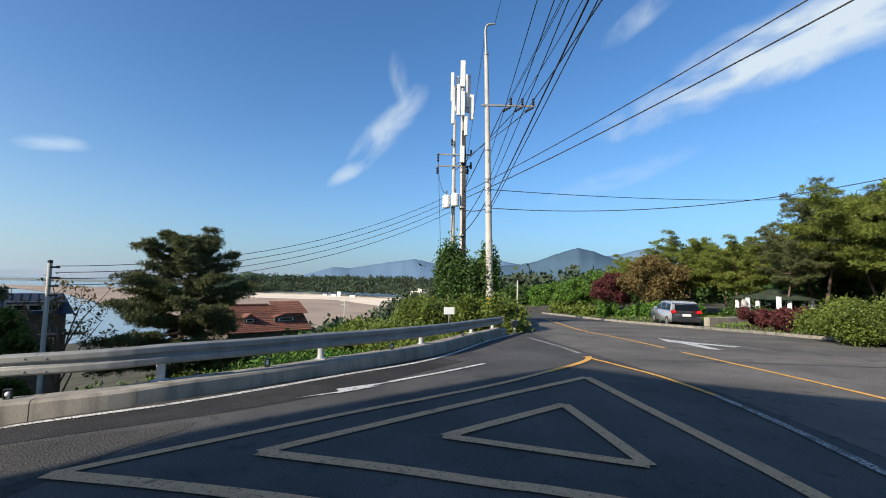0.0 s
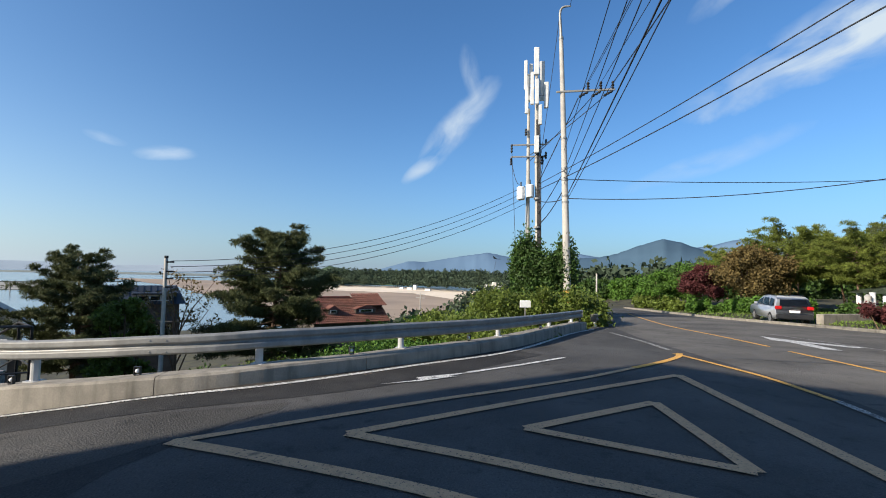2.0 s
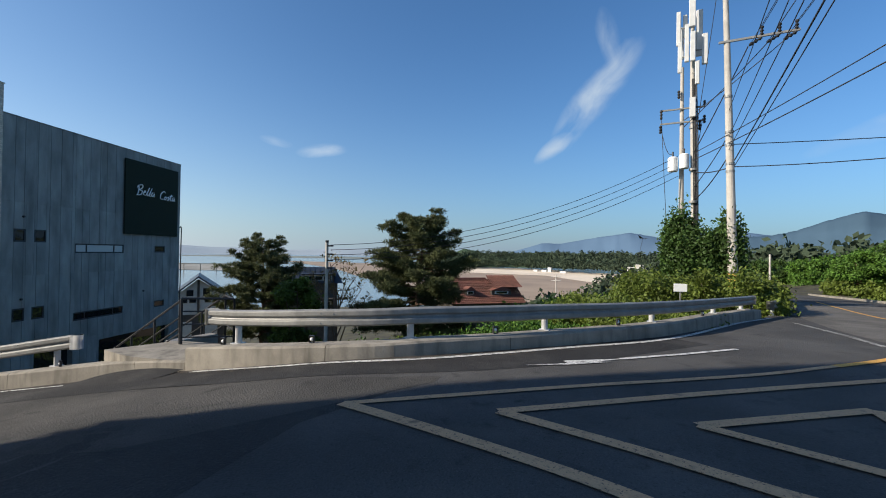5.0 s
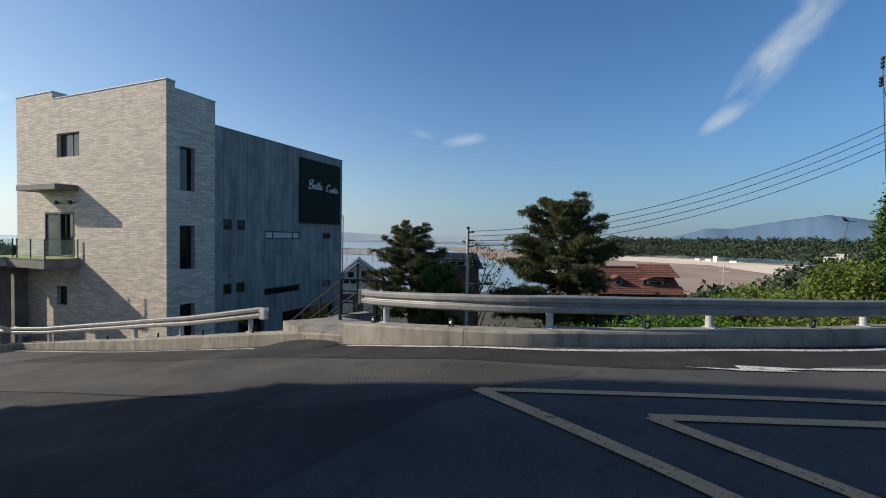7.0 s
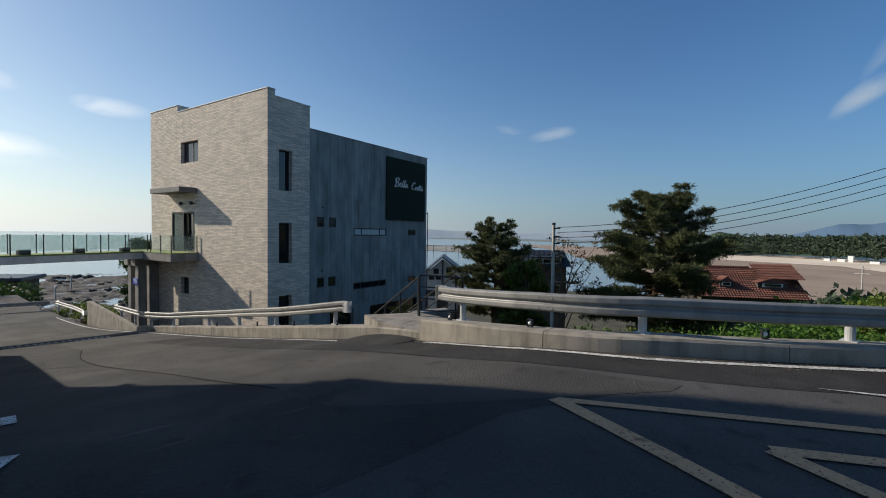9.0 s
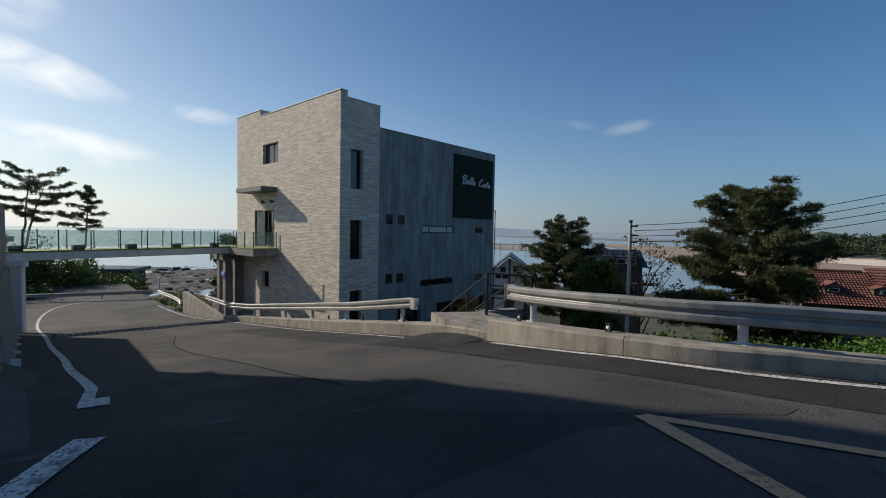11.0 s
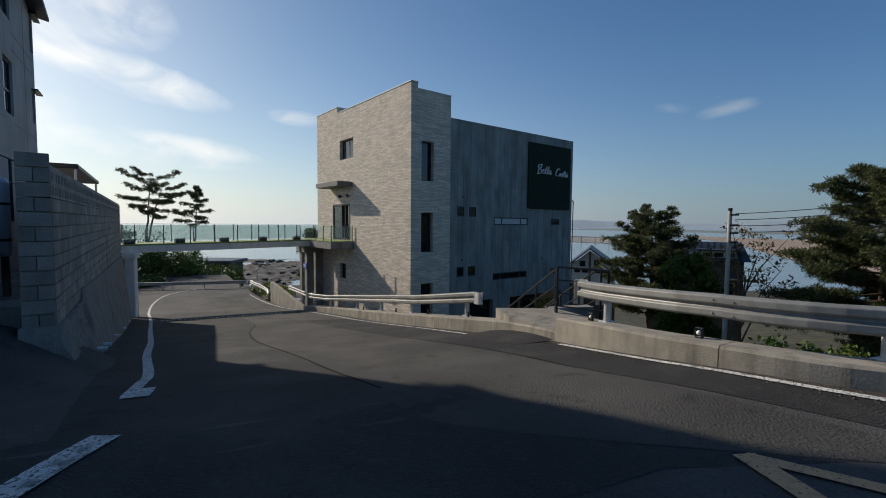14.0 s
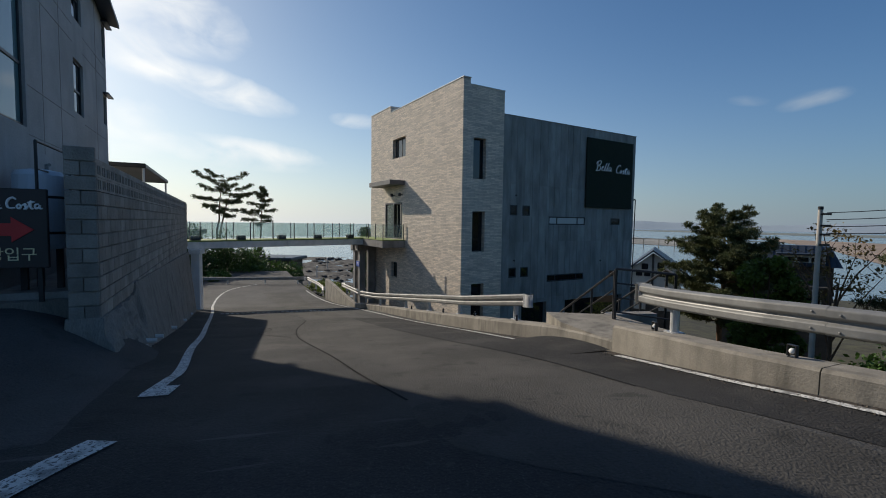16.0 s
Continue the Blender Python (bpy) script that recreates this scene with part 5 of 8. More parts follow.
for k in range(14):
    bm = box(bmesh.new(), (0, -0.6, -0.3), (0.3, 0.6, 0), 0.01)
    bm.transform(Matrix.Translation((-0.35 - 0.28 * k, 0.15, -0.02 - 0.15 * k)))
    part("step", bm, M_CONC_DARK, st)

# ---------------------------------------------------------------- retaining wall and the house above it
U = Vector((-0.948, -0.318, 0))
V = Vector((0.318, -0.948, 0))          # away from the road
RW = Matrix(((U.x, V.x, 0, -8.7), (U.y, V.y, 0, -2.35), (0, 0, 1, 0), (0, 0, 0, 1)))
rwall = empty("retaining_wall", RW, "grey concrete block wall on a stained rough concrete base", "retaining wall", kind="structure")
bm = box(bmesh.new(), (0.006, 0.03, -0.9), (19.3, 0.36, 1.84))
part("wall_core", bm, M_CONC_DARK, rwall)
# rough base, bulging towards the road
base = bmesh.new()
nx, nz = 120, 16
grid = []
for i in range(nx + 1):
    col = []
    x = 0.02 + 19.28 * (i / nx) ** 1.3
    gx, gy = (RW @ Vector((x, 0, 0))).xy
    lowz = road_z(gx, gy) - 0.5
    for j in range(nz + 1):
        z = lowz + (float(np.interp(x, [0, 2.6, 2.75, 19.3], [0.03, -0.05, 0.19, -0.3])) + 0.03 * noise.noise((x * 1.5, 3, 0)) - lowz) * j / nz
        f = 1 - j / nz
        rubble = 1.0 if x < 2.7 else 0.22
        y = -0.035 - 0.38 * f + rubble * (0.10 * noise.noise((x * 2.3, z * 2.3, 2)) + 0.07 * noise.noise((x * 6, z * 6, 5)))
        col.append(base.verts.new((x - (0.06 + 0.4 * f) * max(0, 1 - x / 1.2), min(y, -0.012), z)))
    grid.append(col)
back = [base.verts.new((v[-1].co.x, 0.4, v[-1].co.z)) for v in grid]
backlow = [base.verts.new((v[0].co.x, 0.4, v[0].co.z)) for v in grid]
for i in range(nx):
    for j in range(nz):
        base.faces.new((grid[i][j], grid[i + 1][j], grid[i + 1][j + 1], grid[i][j + 1]))
    base.faces.new((grid[i][-1], grid[i + 1][-1], back[i + 1], back[i]))
base.faces.new([*grid[0], back[0], backlow[0]])
bmesh.ops.recalc_face_normals(base, faces=base.faces)
part("wall_base", base, M_BASE, rwall, "stained rough cast concrete base")
for x in (1.0, 2.2, 3.3, 6.5, 10.5, 14.5):
    gx, gy = (RW @ Vector((x, 0, 0))).xy
    bm = tube(bmesh.new(), [(x, 0.1, road_z(gx, gy) + 0.16), (x, -0.43, road_z(gx, gy) + 0.11)], 0.045, 8)
    part("drain_pipe", bm, M_GREYBOX, rwall, "grey plastic drain pipe")
# screen blocks on top: two courses with round-cornered openings
sc = bmesh.new()
for row in range(2):
    for k in range(64):
        x, z = 0.01 + 0.3 * k, 1.85 + 0.2 * row
        for a, b, c, d in ((0, 0.3, 0, 0.035), (0, 0.3, 0.165, 0.195), (0, 0.05, 0.035, 0.165), (0.13, 0.17, 0.035, 0.165), (0.25, 0.3, 0.035, 0.165)):
            box(sc, (x + a, 0.0, z + c), (x + b, 0.26, z + d))
tagged(part("screen_blocks", sc, M_BLOCK, rwall, "pierced concrete screen blocks"), kind="stuff")
bm = box(bmesh.new(), (0.0, 0.02, 2.245), (19.3, 0.34, 2.32), 0.01)
part("coping", bm, M_BLOCK, rwall)
# the wall's end pier
for row in range(-1, 12):
    z = 0.205 * row
    for y0, y1 in (((0.0, 0.365),) if row % 2 else ((0.0, 0.18), (0.18, 0.365))):
        part("block", box(bmesh.new(), (-0.026, y0 + 0.005, z + 0.006), (0.018, y1 - 0.005, z + 0.198), 0.006), M_BLOCK, rwall)
# blocks of the face
block_me = mesh_of("block", [], [], M_BLOCK)
_b = box(bmesh.new(), (0.007, -0.006, 0.007), (0.393, 0.03, 0.198), 0.007)
_b.to_mesh(block_me)
_b.free()
rest = bmesh.new()
for row in range(0, 9):
    z = 0.0 + 0.205 * row
    if row % 2:
        part("block", box(bmesh.new(), (0.02, -0.006, z + 0.007), (0.193, 0.03, z + 0.198), 0.007), M_BLOCK, rwall)
    for k in range(48):
        x = 0.40 * k - (0.2 if row % 2 else 0)
        if k < 32 and x >= 0:
            ob = new("block", block_me)
            ob.parent = rwall
            ob.location = (x, 0.002 * random.random(), z)
        elif x >= 0 and x < 18.9:
            box(rest, (x + 0.007, -0.004, z + 0.007), (x + 0.393, 0.03, z + 0.198))
tagged(part("far_blocks", rest, M_BLOCK, rwall, "grey concrete blocks"), kind="stuff")

# house above the retaining wall; with an added block it throws the large shadow over the junction
HS = Matrix(((U.x * -1, V.x, 0, -16.45), (U.y * -1, V.y, 0, -6.43), (0, 0, 1, 0.32), (0, 0, 0, 1))) @ Matrix.Scale(0.78, 4)   # x from the far corner towards the junction
house = empty("tall_house", HS, "tall grey stucco house with dark windows above the retaining wall", "house")
HH = 9.0
h_holes = [(3.3, 4.35, 4.6, 6.2), (3.3, 4.35, 7.4, 9.0), (0.06, 0.55, 4.95, 6.0), (0.06, 0.55, 7.4, 8.6), (8.1, 10.2, 3.45, 6.5)]
bm = plain_wall(bmesh.new(), 0.0, 10.6, -1.5, HH, h_holes, 0.3)
part("wall", bm, M_STUCCO, house, "grey stucco wall scored into large panels")
bm = bmesh.new()
box(bm, (0, 0.3, -1.5), (0.3, 13, HH))
box(bm, (10.3, 0.3, -1.5), (10.6, 13, HH))
box(bm, (0.3, 12.7, -1.5), (10.3, 13, HH))
part("wall", bm, M_STUCCO, house)
part("roof", box(bmesh.new(), (0, 0, HH), (10.6, 13, HH + 0.59), 0.02), M_DARKROOF, house)
# unseen block added on top, its outline traced back from the shadow's edge
bm = bmesh.new()
gable = [(-0.5, HH + 0.6), (15.2, HH + 0.6), (15.2, 10.35), (10.9, 12.0), (5.0, 14.4), (0.94, 16.3), (-3.4, 18.2), (-3.0, 15.7), (-2.55, 13.7), (-2.2, 12.5), (-0.9, 11.2)]
vs = [bm.verts.new((x, y, z)) for y in (0.02, 6.2) for x, z in gable]
k = len(gable)
bm.faces.new(vs[:k])
bm.faces.new(vs[k:][::-1])
for i in range(k):
    bm.faces.new((vs[i], vs[(i + 1) % k], vs[k + (i + 1) % k], vs[k + i]))
bmesh.ops.recalc_face_normals(bm, faces=bm.faces)
part("upper_storey", bm, M_STUCCO, house, "unseen block above the house, shaped to cast the road shadow")
bm = bmesh.new()
for z in (3.0, 6.8):
    box(bm, (0.31, 0.31, z - 0.2), (10.29, 12.69, z))
box(bm, (0.31, 3.2, -1.4), (10.29, 3.4, HH - 0.1))
part("floor", bm, M_CONC_DARK, house)
for h in h_holes:
    big = h[1] - h[0] > 2
    window(house, h, 0.06, I4, M_GLASS_REFLECT if big else M_GLASS, [("h", h[2] + 0.45 * (h[3] - h[2]))], 0.07, "large window with a pale sky reflection in its colour" if big else "narrow dark window")
bm = bmesh.new()
for z in (3.3, 4.4, 6.6, 7.1, 9.1):
    box(bm, (0.0, -0.006, z), (3.25, 0.0, z + 0.02))
    box(bm, (4.4, -0.006, z), (8.0, 0.0, z + 0.02))
for x in (1.6, 5.6, 7.0):
    box(bm, (x, -0.005, 3), (x + 0.02, 0.0, HH))
part("panel_joint", bm, M_CONC_DARK, house)
# skirt eave round the far corner
bm = bmesh.new()
vs = [bm.verts.new((x, y, z + dz)) for dz in (0, 0.13) for x, y, z in ((0.25, -0.5, 8.6), (8.0, -0.5, 10.4), (8.0, -0.004, 10.5), (0.25, -0.004, 8.7))]
for f in ((0, 1, 2, 3), (7, 6, 5, 4), (0, 4, 5, 1), (1, 5, 6, 2), (2, 6, 7, 3), (3, 7, 4, 0)):
    bm.faces.new([vs[i] for i in f])
bmesh.ops.recalc_face_normals(bm, faces=bm.faces)
part("eave", bm, M_DARKROOF, house, "dark projecting eave")
for z in (6.05, 8.65):
    part("window_hood", box(bmesh.new(), (-0.25, -0.18, z), (0.65, 0.0, z + 0.06), 0.01), M_DARKROOF, house)
bars_t = empty("terrace_railing", HS @ Matrix.Translation((0, -1.2, 2.2)), "thin dark pipe railing before the grey house", "railing")
bars(bars_t, HS @ Vector((0.3, -0.8, 1.9)), HS @ Vector((10.5, -0.8, 1.9)), (0.35, 0.75), 6, 0.016, 0.75)
# terrace behind the wall
bm = bmesh.new()
p = [RW @ Vector(q) for q in ((0.6, 0.36, 0), (21, 0.36, 0), (21, 4.5, 0), (-2.5, 4.5, 0), (-2.5, 1.6, 0), (0.6, 1.6, 0))]
extrude_poly(bm, [(q.x, q.y) for q in p], -4.5, 0.35)
tagged(part("terrace", bm, M_CONC_DARK), "concrete terrace behind the retaining wall", "terrace", kind="structure")
aw = empty("awning", RW @ Matrix.Translation((10.5, 1.6, 0.35)), "dark flat awning on thin posts behind the wall", "awning")
part("roof_sheet", box(bmesh.new(), (0, -0.9, 2.85), (7.5, 2.2, 3.0), 0.02), M_BLACK, aw)
for q in ((7.3, -0.8), (7.3, 2.0), (0.2, -0.8)):
    part("post", tube(bmesh.new(), [(*q, 0), (*q, 2.85)], 0.04, 8), M_GREYBOX, aw)

# asphalt ramp rising beside the wall's end
verts, faces = [], []
NX, NY = 24, 26
for i in range(NX + 1):
    x = 0.7 - 4.9 * i / NX
    f = max(0.0, min(1.0, -x / 4.0))
    f = f * f * (3 - 2 * f)
    for j in range(NY + 1):
        y = -0.62 + 4.4 * j / NY
        q = RW @ Vector((x, y, 0))
        low = road_z(q.x, q.y)
        up = float(np.interp(y, [-0.62, -0.4, -0.06, 0.25, 0.62, 1.03, 3.8], [-0.72, -0.57, -0.38, -0.18, 0.02, 0.17, 0.45]))
        verts.append((q.x, q.y, max(low + 0.005, up * (1 - f) + low * f) - (0.03 if j == 0 or i == NX else 0)))
for i in range(NX):
    for j in range(NY):
        a = i * (NY + 1) + j
        faces.append((a, a + 1, a + NY + 2, a + NY + 1))
tagged(new("road_ramp", mesh_of("road_ramp", verts, faces, M_ASPHALT, True)), "dark asphalt ramp rising beside the block wall", "road", kind="structure")

# plinth with the water tank and the car-park sign
plinth = bmesh.new()
rows = []
for i in range(30):
    y = 0.22 + 5.8 * i / 29
    col = []
    for j in range(9):
        z = -1.5 + 1.75 * j / 8
        col.append(plinth.verts.new((1.0 - 0.55 * (j / 8) - 0.10 * max(0, y) + 0.16 * noise.noise((y * 1.7, z * 1.7, 7)) + 0.07 * noise.noise((y * 5, z * 5, 3)), y, z)))
    col.append(plinth.verts.new((2.6, y, 0.25)))
    rows.append(col)
for a, b in zip(rows, rows[1:]):
    for j in range(9):
        plinth.faces.new((a[j], a[j + 1], b[j + 1], b[j]))
plinth.faces.new(rows[0] + [plinth.verts.new((2.6, 0.22, -1.5))])
bmesh.ops.recalc_face_normals(plinth, faces=plinth.faces)
plinth.transform(RW)
tagged(part("plinth", plinth, M_BASE), "rough stained concrete plinth beside the block wall", "plinth", kind="structure")
tk = empty("water_tank", RW @ pose(1.15, 0.95, 0.25), "pale blue plastic water tank strapped on a stand", "water tank")
bm = tube(bmesh.new(), [(0, 0, 0.72), (0, 0, 0.78), (0, 0, 1.85), (0, 0, 1.92), (0, 0, 1.95)], [0.29, 0.31, 0.31, 0.28, 0.13], 28)
part("drum", bm, M_TANK, tk, smooth=False)
for z in (0.95, 1.5):
    part("strap", tube(bmesh.new(), [(0, 0, z), (0, 0, z + 0.04)], 0.316, 28), M_BLACK, tk)
for a in (20, 140, 260):
    c, s_ = math.cos(radians(a)) * 0.24, math.sin(radians(a)) * 0.24
    part("stand_leg", box(bmesh.new(), (c - 0.04, s_ - 0.04, 0), (c + 0.04, s_ + 0.04, 0.72)), M_BLACK, tk)
part("valve", tube(bmesh.new(), [(0.0, -0.1, 1.92), (0.0, -0.1, 2.02), (-0.1, -0.16, 2.02)], 0.025, 8), M_STEEL, tk)
ps = empty("parking_sign", RW @ pose(0.35, 1.3, 0.25, 0, 0, -90 - 8) @ Matrix.Scale(1.1, 4), "black board sign with red arrow and cream Korean lettering", "sign")
part("board", box(bmesh.new(), (-0.62, 0.0, 0.45), (0.62, 0.05, 1.46), 0.008), M_SIGNBLACK, ps)
for x in (-0.5, 0.5):
    part("leg", box(bmesh.new(), (x - 0.025, 0.05, 0.0), (x + 0.025, 0.09, 1.4)), M_BLACK, ps)
script(ps, [[(-0.26 + 0.24 * a, 1.19 + 0.21 * b) for a, b in s_] for s_ in WORD_A] + [[(0.20 + 0.22 * a, 1.19 + 0.21 * b) for a, b in s_] for s_ in WORD_B], M_SIGNWHITE, -0.006, 0.014)
bm = bmesh.new()
vs = [bm.verts.new((x, y, z)) for y in (-0.012, -0.001) for x, z in ((-0.3, 0.86), (0.25, 0.86), (0.25, 0.78), (0.48, 0.94), (0.25, 1.1), (0.25, 1.02), (-0.3, 1.02))]
bm.faces.new(vs[:7])
bm.faces.new(vs[7:][::-1])
for k in range(7):
    bm.faces.new((vs[k], vs[k + 7], vs[(k + 1) % 7 + 7], vs[(k + 1) % 7]))
part("arrow", bm, M_RED, ps, "red arrow")
txt = bpy.data.curves.new("lettering", "FONT")
txt.body, txt.size, txt.align_x, txt.extrude = "주차장입구", 0.185, "CENTER", 0.004
txt.materials.append(M_LETTER)
lt = new("lettering", txt)
lt.parent = ps
lt.matrix_basis = pose(0.08, -0.006, 0.56, 90)
tagged(lt, "cream Korean lettering")


# ---------------------------------------------------------------- plants
def leaf_mesh(name, pts, size, mat, seed, long=1.8, lift=0.0, out=None):
    """A mesh of many small pointed leaves, one at each point."""
    rng = np.random.default_rng(seed)
    pts = np.asarray(pts, float)
    n = len(pts)
    a = rng.normal(size=(n, 3))
    if out is not None:
        a = a * 0.7 + np.asarray(out)
    a[:, 2] += lift
    a /= np.linalg.norm(a, axis=1)[:, None]
    b = np.cross(a, rng.normal(size=(n, 3)))
    b /= np.linalg.norm(b, axis=1)[:, None]
    s = size * rng.uniform(0.6, 1.3, (n, 1))
    quad = np.stack([pts - a * s * long / 2, pts + b * s / 2, pts + a * s * long / 2, pts - b * s / 2], 1).reshape(-1, 3)
    me = bpy.data.meshes.new(name)
    me.vertices.add(4 * n)
    me.vertices.foreach_set("co", quad.astype(np.float32).ravel())
    me.loops.add(4 * n)
    me.loops.foreach_set("vertex_index", np.arange(4 * n, dtype=np.int32))
    me.polygons.add(n)
    me.polygons.foreach_set("loop_start", np.arange(0, 4 * n, 4, dtype=np.int32))
    me.materials.append(mat)
    me.update()
    me.validate()
    return me


def clump_points(centres, radii, per, seed, hollow=0.35, flat=1.0):
    """Points in ellipsoids round the centres, thinner inside."""
    rng = np.random.default_rng(seed)
    out = []
    for c, r in zip(centres, radii):
        k = max(4, int(per * (r[0] * r[1]) / (radii[0][0] * radii[0][1])))
        d = rng.normal(size=(k, 3))
        d /= np.linalg.norm(d, axis=1)[:, None]
        q = rng.uniform(hollow, 1.0, (k, 1)) ** 0.6
        out.append(np.asarray(c) + d * q * np.asarray(r) * (1 + 0.25 * rng.normal(size=(k, 1))))
    return np.concatenate(out)


def tuft_mesh(name, tufts, length, width, each, mat, seed):
    """Needles round each shoot point: (place, direction of the shoot)."""
    rng = np.random.default_rng(seed + 1)
    pts = np.repeat(np.asarray([tuple(t[0]) for t in tufts], float), each, 0)
    way = np.repeat(np.asarray([tuple(t[1]) for t in tufts], float), each, 0)
    n = len(pts)
    a = rng.normal(size=(n, 3)) * 0.5 + way * 0.6
    a[:, 2] += 0.22
    a /= np.linalg.norm(a, axis=1)[:, None]
    b = np.cross(a, rng.normal(size=(n, 3)))
    b /= np.linalg.norm(b, axis=1)[:, None]
    pts = pts + rng.normal(size=(n, 3)) * length * 0.16
    s = length * rng.uniform(0.6, 1.2, (n, 1))
    quad = np.stack([pts, pts + a * s * 0.5 + b * width / 2, pts + a * s, pts + a * s * 0.5 - b * width / 2], 1).reshape(-1, 3)
    me = bpy.data.meshes.new(name)
    me.vertices.add(4 * n)
    me.vertices.foreach_set("co", quad.astype(np.float32).ravel())
    me.loops.add(4 * n)
    me.loops.foreach_set("vertex_index", np.arange(4 * n, dtype=np.int32))
    me.polygons.add(n)
    me.polygons.foreach_set("loop_start", np.arange(0, 4 * n, 4, dtype=np.int32))
    me.materials.append(mat)
    me.update()
    me.validate()
    return me


def pine(m, height, spread, seed, label, bare=0.35, limbs=40, needle=0.24, width=0.032, each=16, mat=None, bark=None, lean=0.06, group="", stems=1, dome=True, step=0.6, clumps=5, shoots=9):
    """A pine: a bent tapered trunk, limbs with side shoots, and needle tufts along the shoots."""
    rng = random.Random(seed)
    t = empty("pine_tree", m, label, "tree", group)
    wood, tufts = bmesh.new(), []
    up = Vector((0, 0, 1))
    for stem in range(stems):
        off = Vector((rng.uniform(-1, 1), rng.uniform(-1, 1), 0)) * 0.35 * spread if stem else Vector()
        hgt = height * (1 if not stem else rng.uniform(0.78, 0.92))
        path = [off * (k / 7) + Vector((lean * hgt * (k / 7) ** 1.4 * math.sin(seed + stem) + 0.18 * rng.uniform(-1, 1) * (k > 0), lean * hgt * (k / 7) ** 1.4 * math.cos(seed * 2 + stem) + 0.18 * rng.uniform(-1, 1) * (k > 0), hgt * k / 7 - 0.4 * (k == 0))) for k in range(8)]
        tube(wood, path, [0.017 * height * (1 - 0.85 * k / 7) for k in range(8)], 8)
        for i in range(limbs):
            f = bare + (0.985 - bare) * (i + rng.random()) / limbs
            k = min(6, int(f * 7))
            root = path[k].lerp(path[k + 1], f * 7 - k)
            ang = i * 2.4 + rng.uniform(-0.4, 0.4) + stem
            u = (f - bare) / (1 - bare)
            if dome:
                shape = (1 - u) ** 0.5 * min(1, 0.62 + 1.5 * u)
            else:
                shape = 0.25 + 0.75 * math.sin(math.pi * min(1, 0.25 + 0.75 * (1 - u))) ** 0.8
            reach = spread * (0.08 + 0.92 * shape) * rng.choice((0.6, 0.75, 0.9, 1.0, 1.08))
            d = Vector((math.cos(ang), math.sin(ang), 0))
            side = d.cross(up)
            rise = reach * (rng.uniform(-0.10, 0.16) + 0.40 * u * u)
            mid = root + d * reach * 0.55 + up * (rise * 0.35 - 0.03 * reach) + side * rng.uniform(-0.12, 0.12) * reach
            tip = root + d * reach + up * rise
            r0 = 0.017 * height * (1 - 0.85 * f) * 0.5 + 0.008
            tube(wood, [root, mid, tip], [r0, r0 * 0.6, r0 * 0.2], 5, False)
            n = max(2, round(reach / step))
            for q in range(n + 1):
                w = 0.34 + 0.66 * q / n
                p = root.lerp(mid, w / 0.55) if w < 0.55 else mid.lerp(tip, (w - 0.55) / 0.45)
                size = min(0.9, 0.20 + 0.15 * reach) * rng.uniform(0.75, 1.2)
                for c in range(clumps):
                    way = (d * rng.uniform(-0.3, 1.0) + side * rng.uniform(-1, 1)).normalized()
                    hub = p + way * size * rng.uniform(0.1, 1.0) + up * size * rng.uniform(-0.05, 0.30)
                    if c == 0:
                        tube(wood, [p, hub], [r0 * 0.3 + 0.004, 0.004], 3, False)
                    rc = needle * rng.uniform(0.7, 1.2)
                    for k2 in range(shoots):
                        v = Vector((rng.gauss(0, 1), rng.gauss(0, 1), rng.gauss(0.25, 0.75))).normalized()
                        tufts.append((hub + Vector((v.x, v.y, v.z * 0.6)) * rc * rng.uniform(0.2, 1.0), (v + up * 0.25).normalized()))
        for k2 in range(14):
            a = k2 * 2.4
            tufts.append((path[-1] + Vector((math.cos(a), math.sin(a), 0)) * 0.06 * spread * rng.random() - up * 0.08 * spread * rng.random(), (up + Vector((math.cos(a), math.sin(a), 0)) * 0.8).normalized()))
    part("trunk", wood, bark or M_BARK, t, smooth=True)
    part("crown", tuft_mesh("crown", tufts, needle, width, each, mat or M_NEEDLE, seed), None, t)
    return t


def broadleaf(m, height, spread, seed, label, mat, leaf=0.22, clumps=26, per=420, stem=0.3, name="tree", group="", bark=None):
    """A leafy tree: a forked trunk, limbs and uneven leaf clumps."""
    rng = random.Random(seed)
    t = empty(name, m, label, "tree", group)
    wood, centres, radii = bmesh.new(), [], []
    top = Vector((0.1, 0.05, height * stem))
    tube(wood, [(0, 0, -0.4), top * 0.5, top], [0.028 * height, 0.022 * height, 0.018 * height], 8)
    for i in range(clumps):
        z = rng.uniform(0.0, 1.0)
        ang = i * 2.4 + rng.uniform(-0.4, 0.4)
        r = spread * math.sqrt(max(0.05, 1 - (2 * z - 0.8) ** 2 * 0.7)) * rng.uniform(0.45, 0.95)
        c = Vector((r * math.cos(ang), r * math.sin(ang), height * (stem + (0.97 - stem) * z)))
        if i < 12:
            tube(wood, [top, top.lerp(c, 0.5) + Vector((0, 0, -0.05 * height)), c], [0.013 * height, 0.008 * height, 0.003 * height], 5, False)
        s = spread * rng.uniform(0.22, 0.36)
        centres.append(c)
        radii.append((s, s, s * 0.75))
    part("trunk", wood, bark or M_BARK, t, smooth=True)
    pts = clump_points(centres, radii, per, seed, 0.25)
    part("crown", leaf_mesh("crown", pts, leaf * 0.6, mat, seed, 1.7), None, t)
    return t


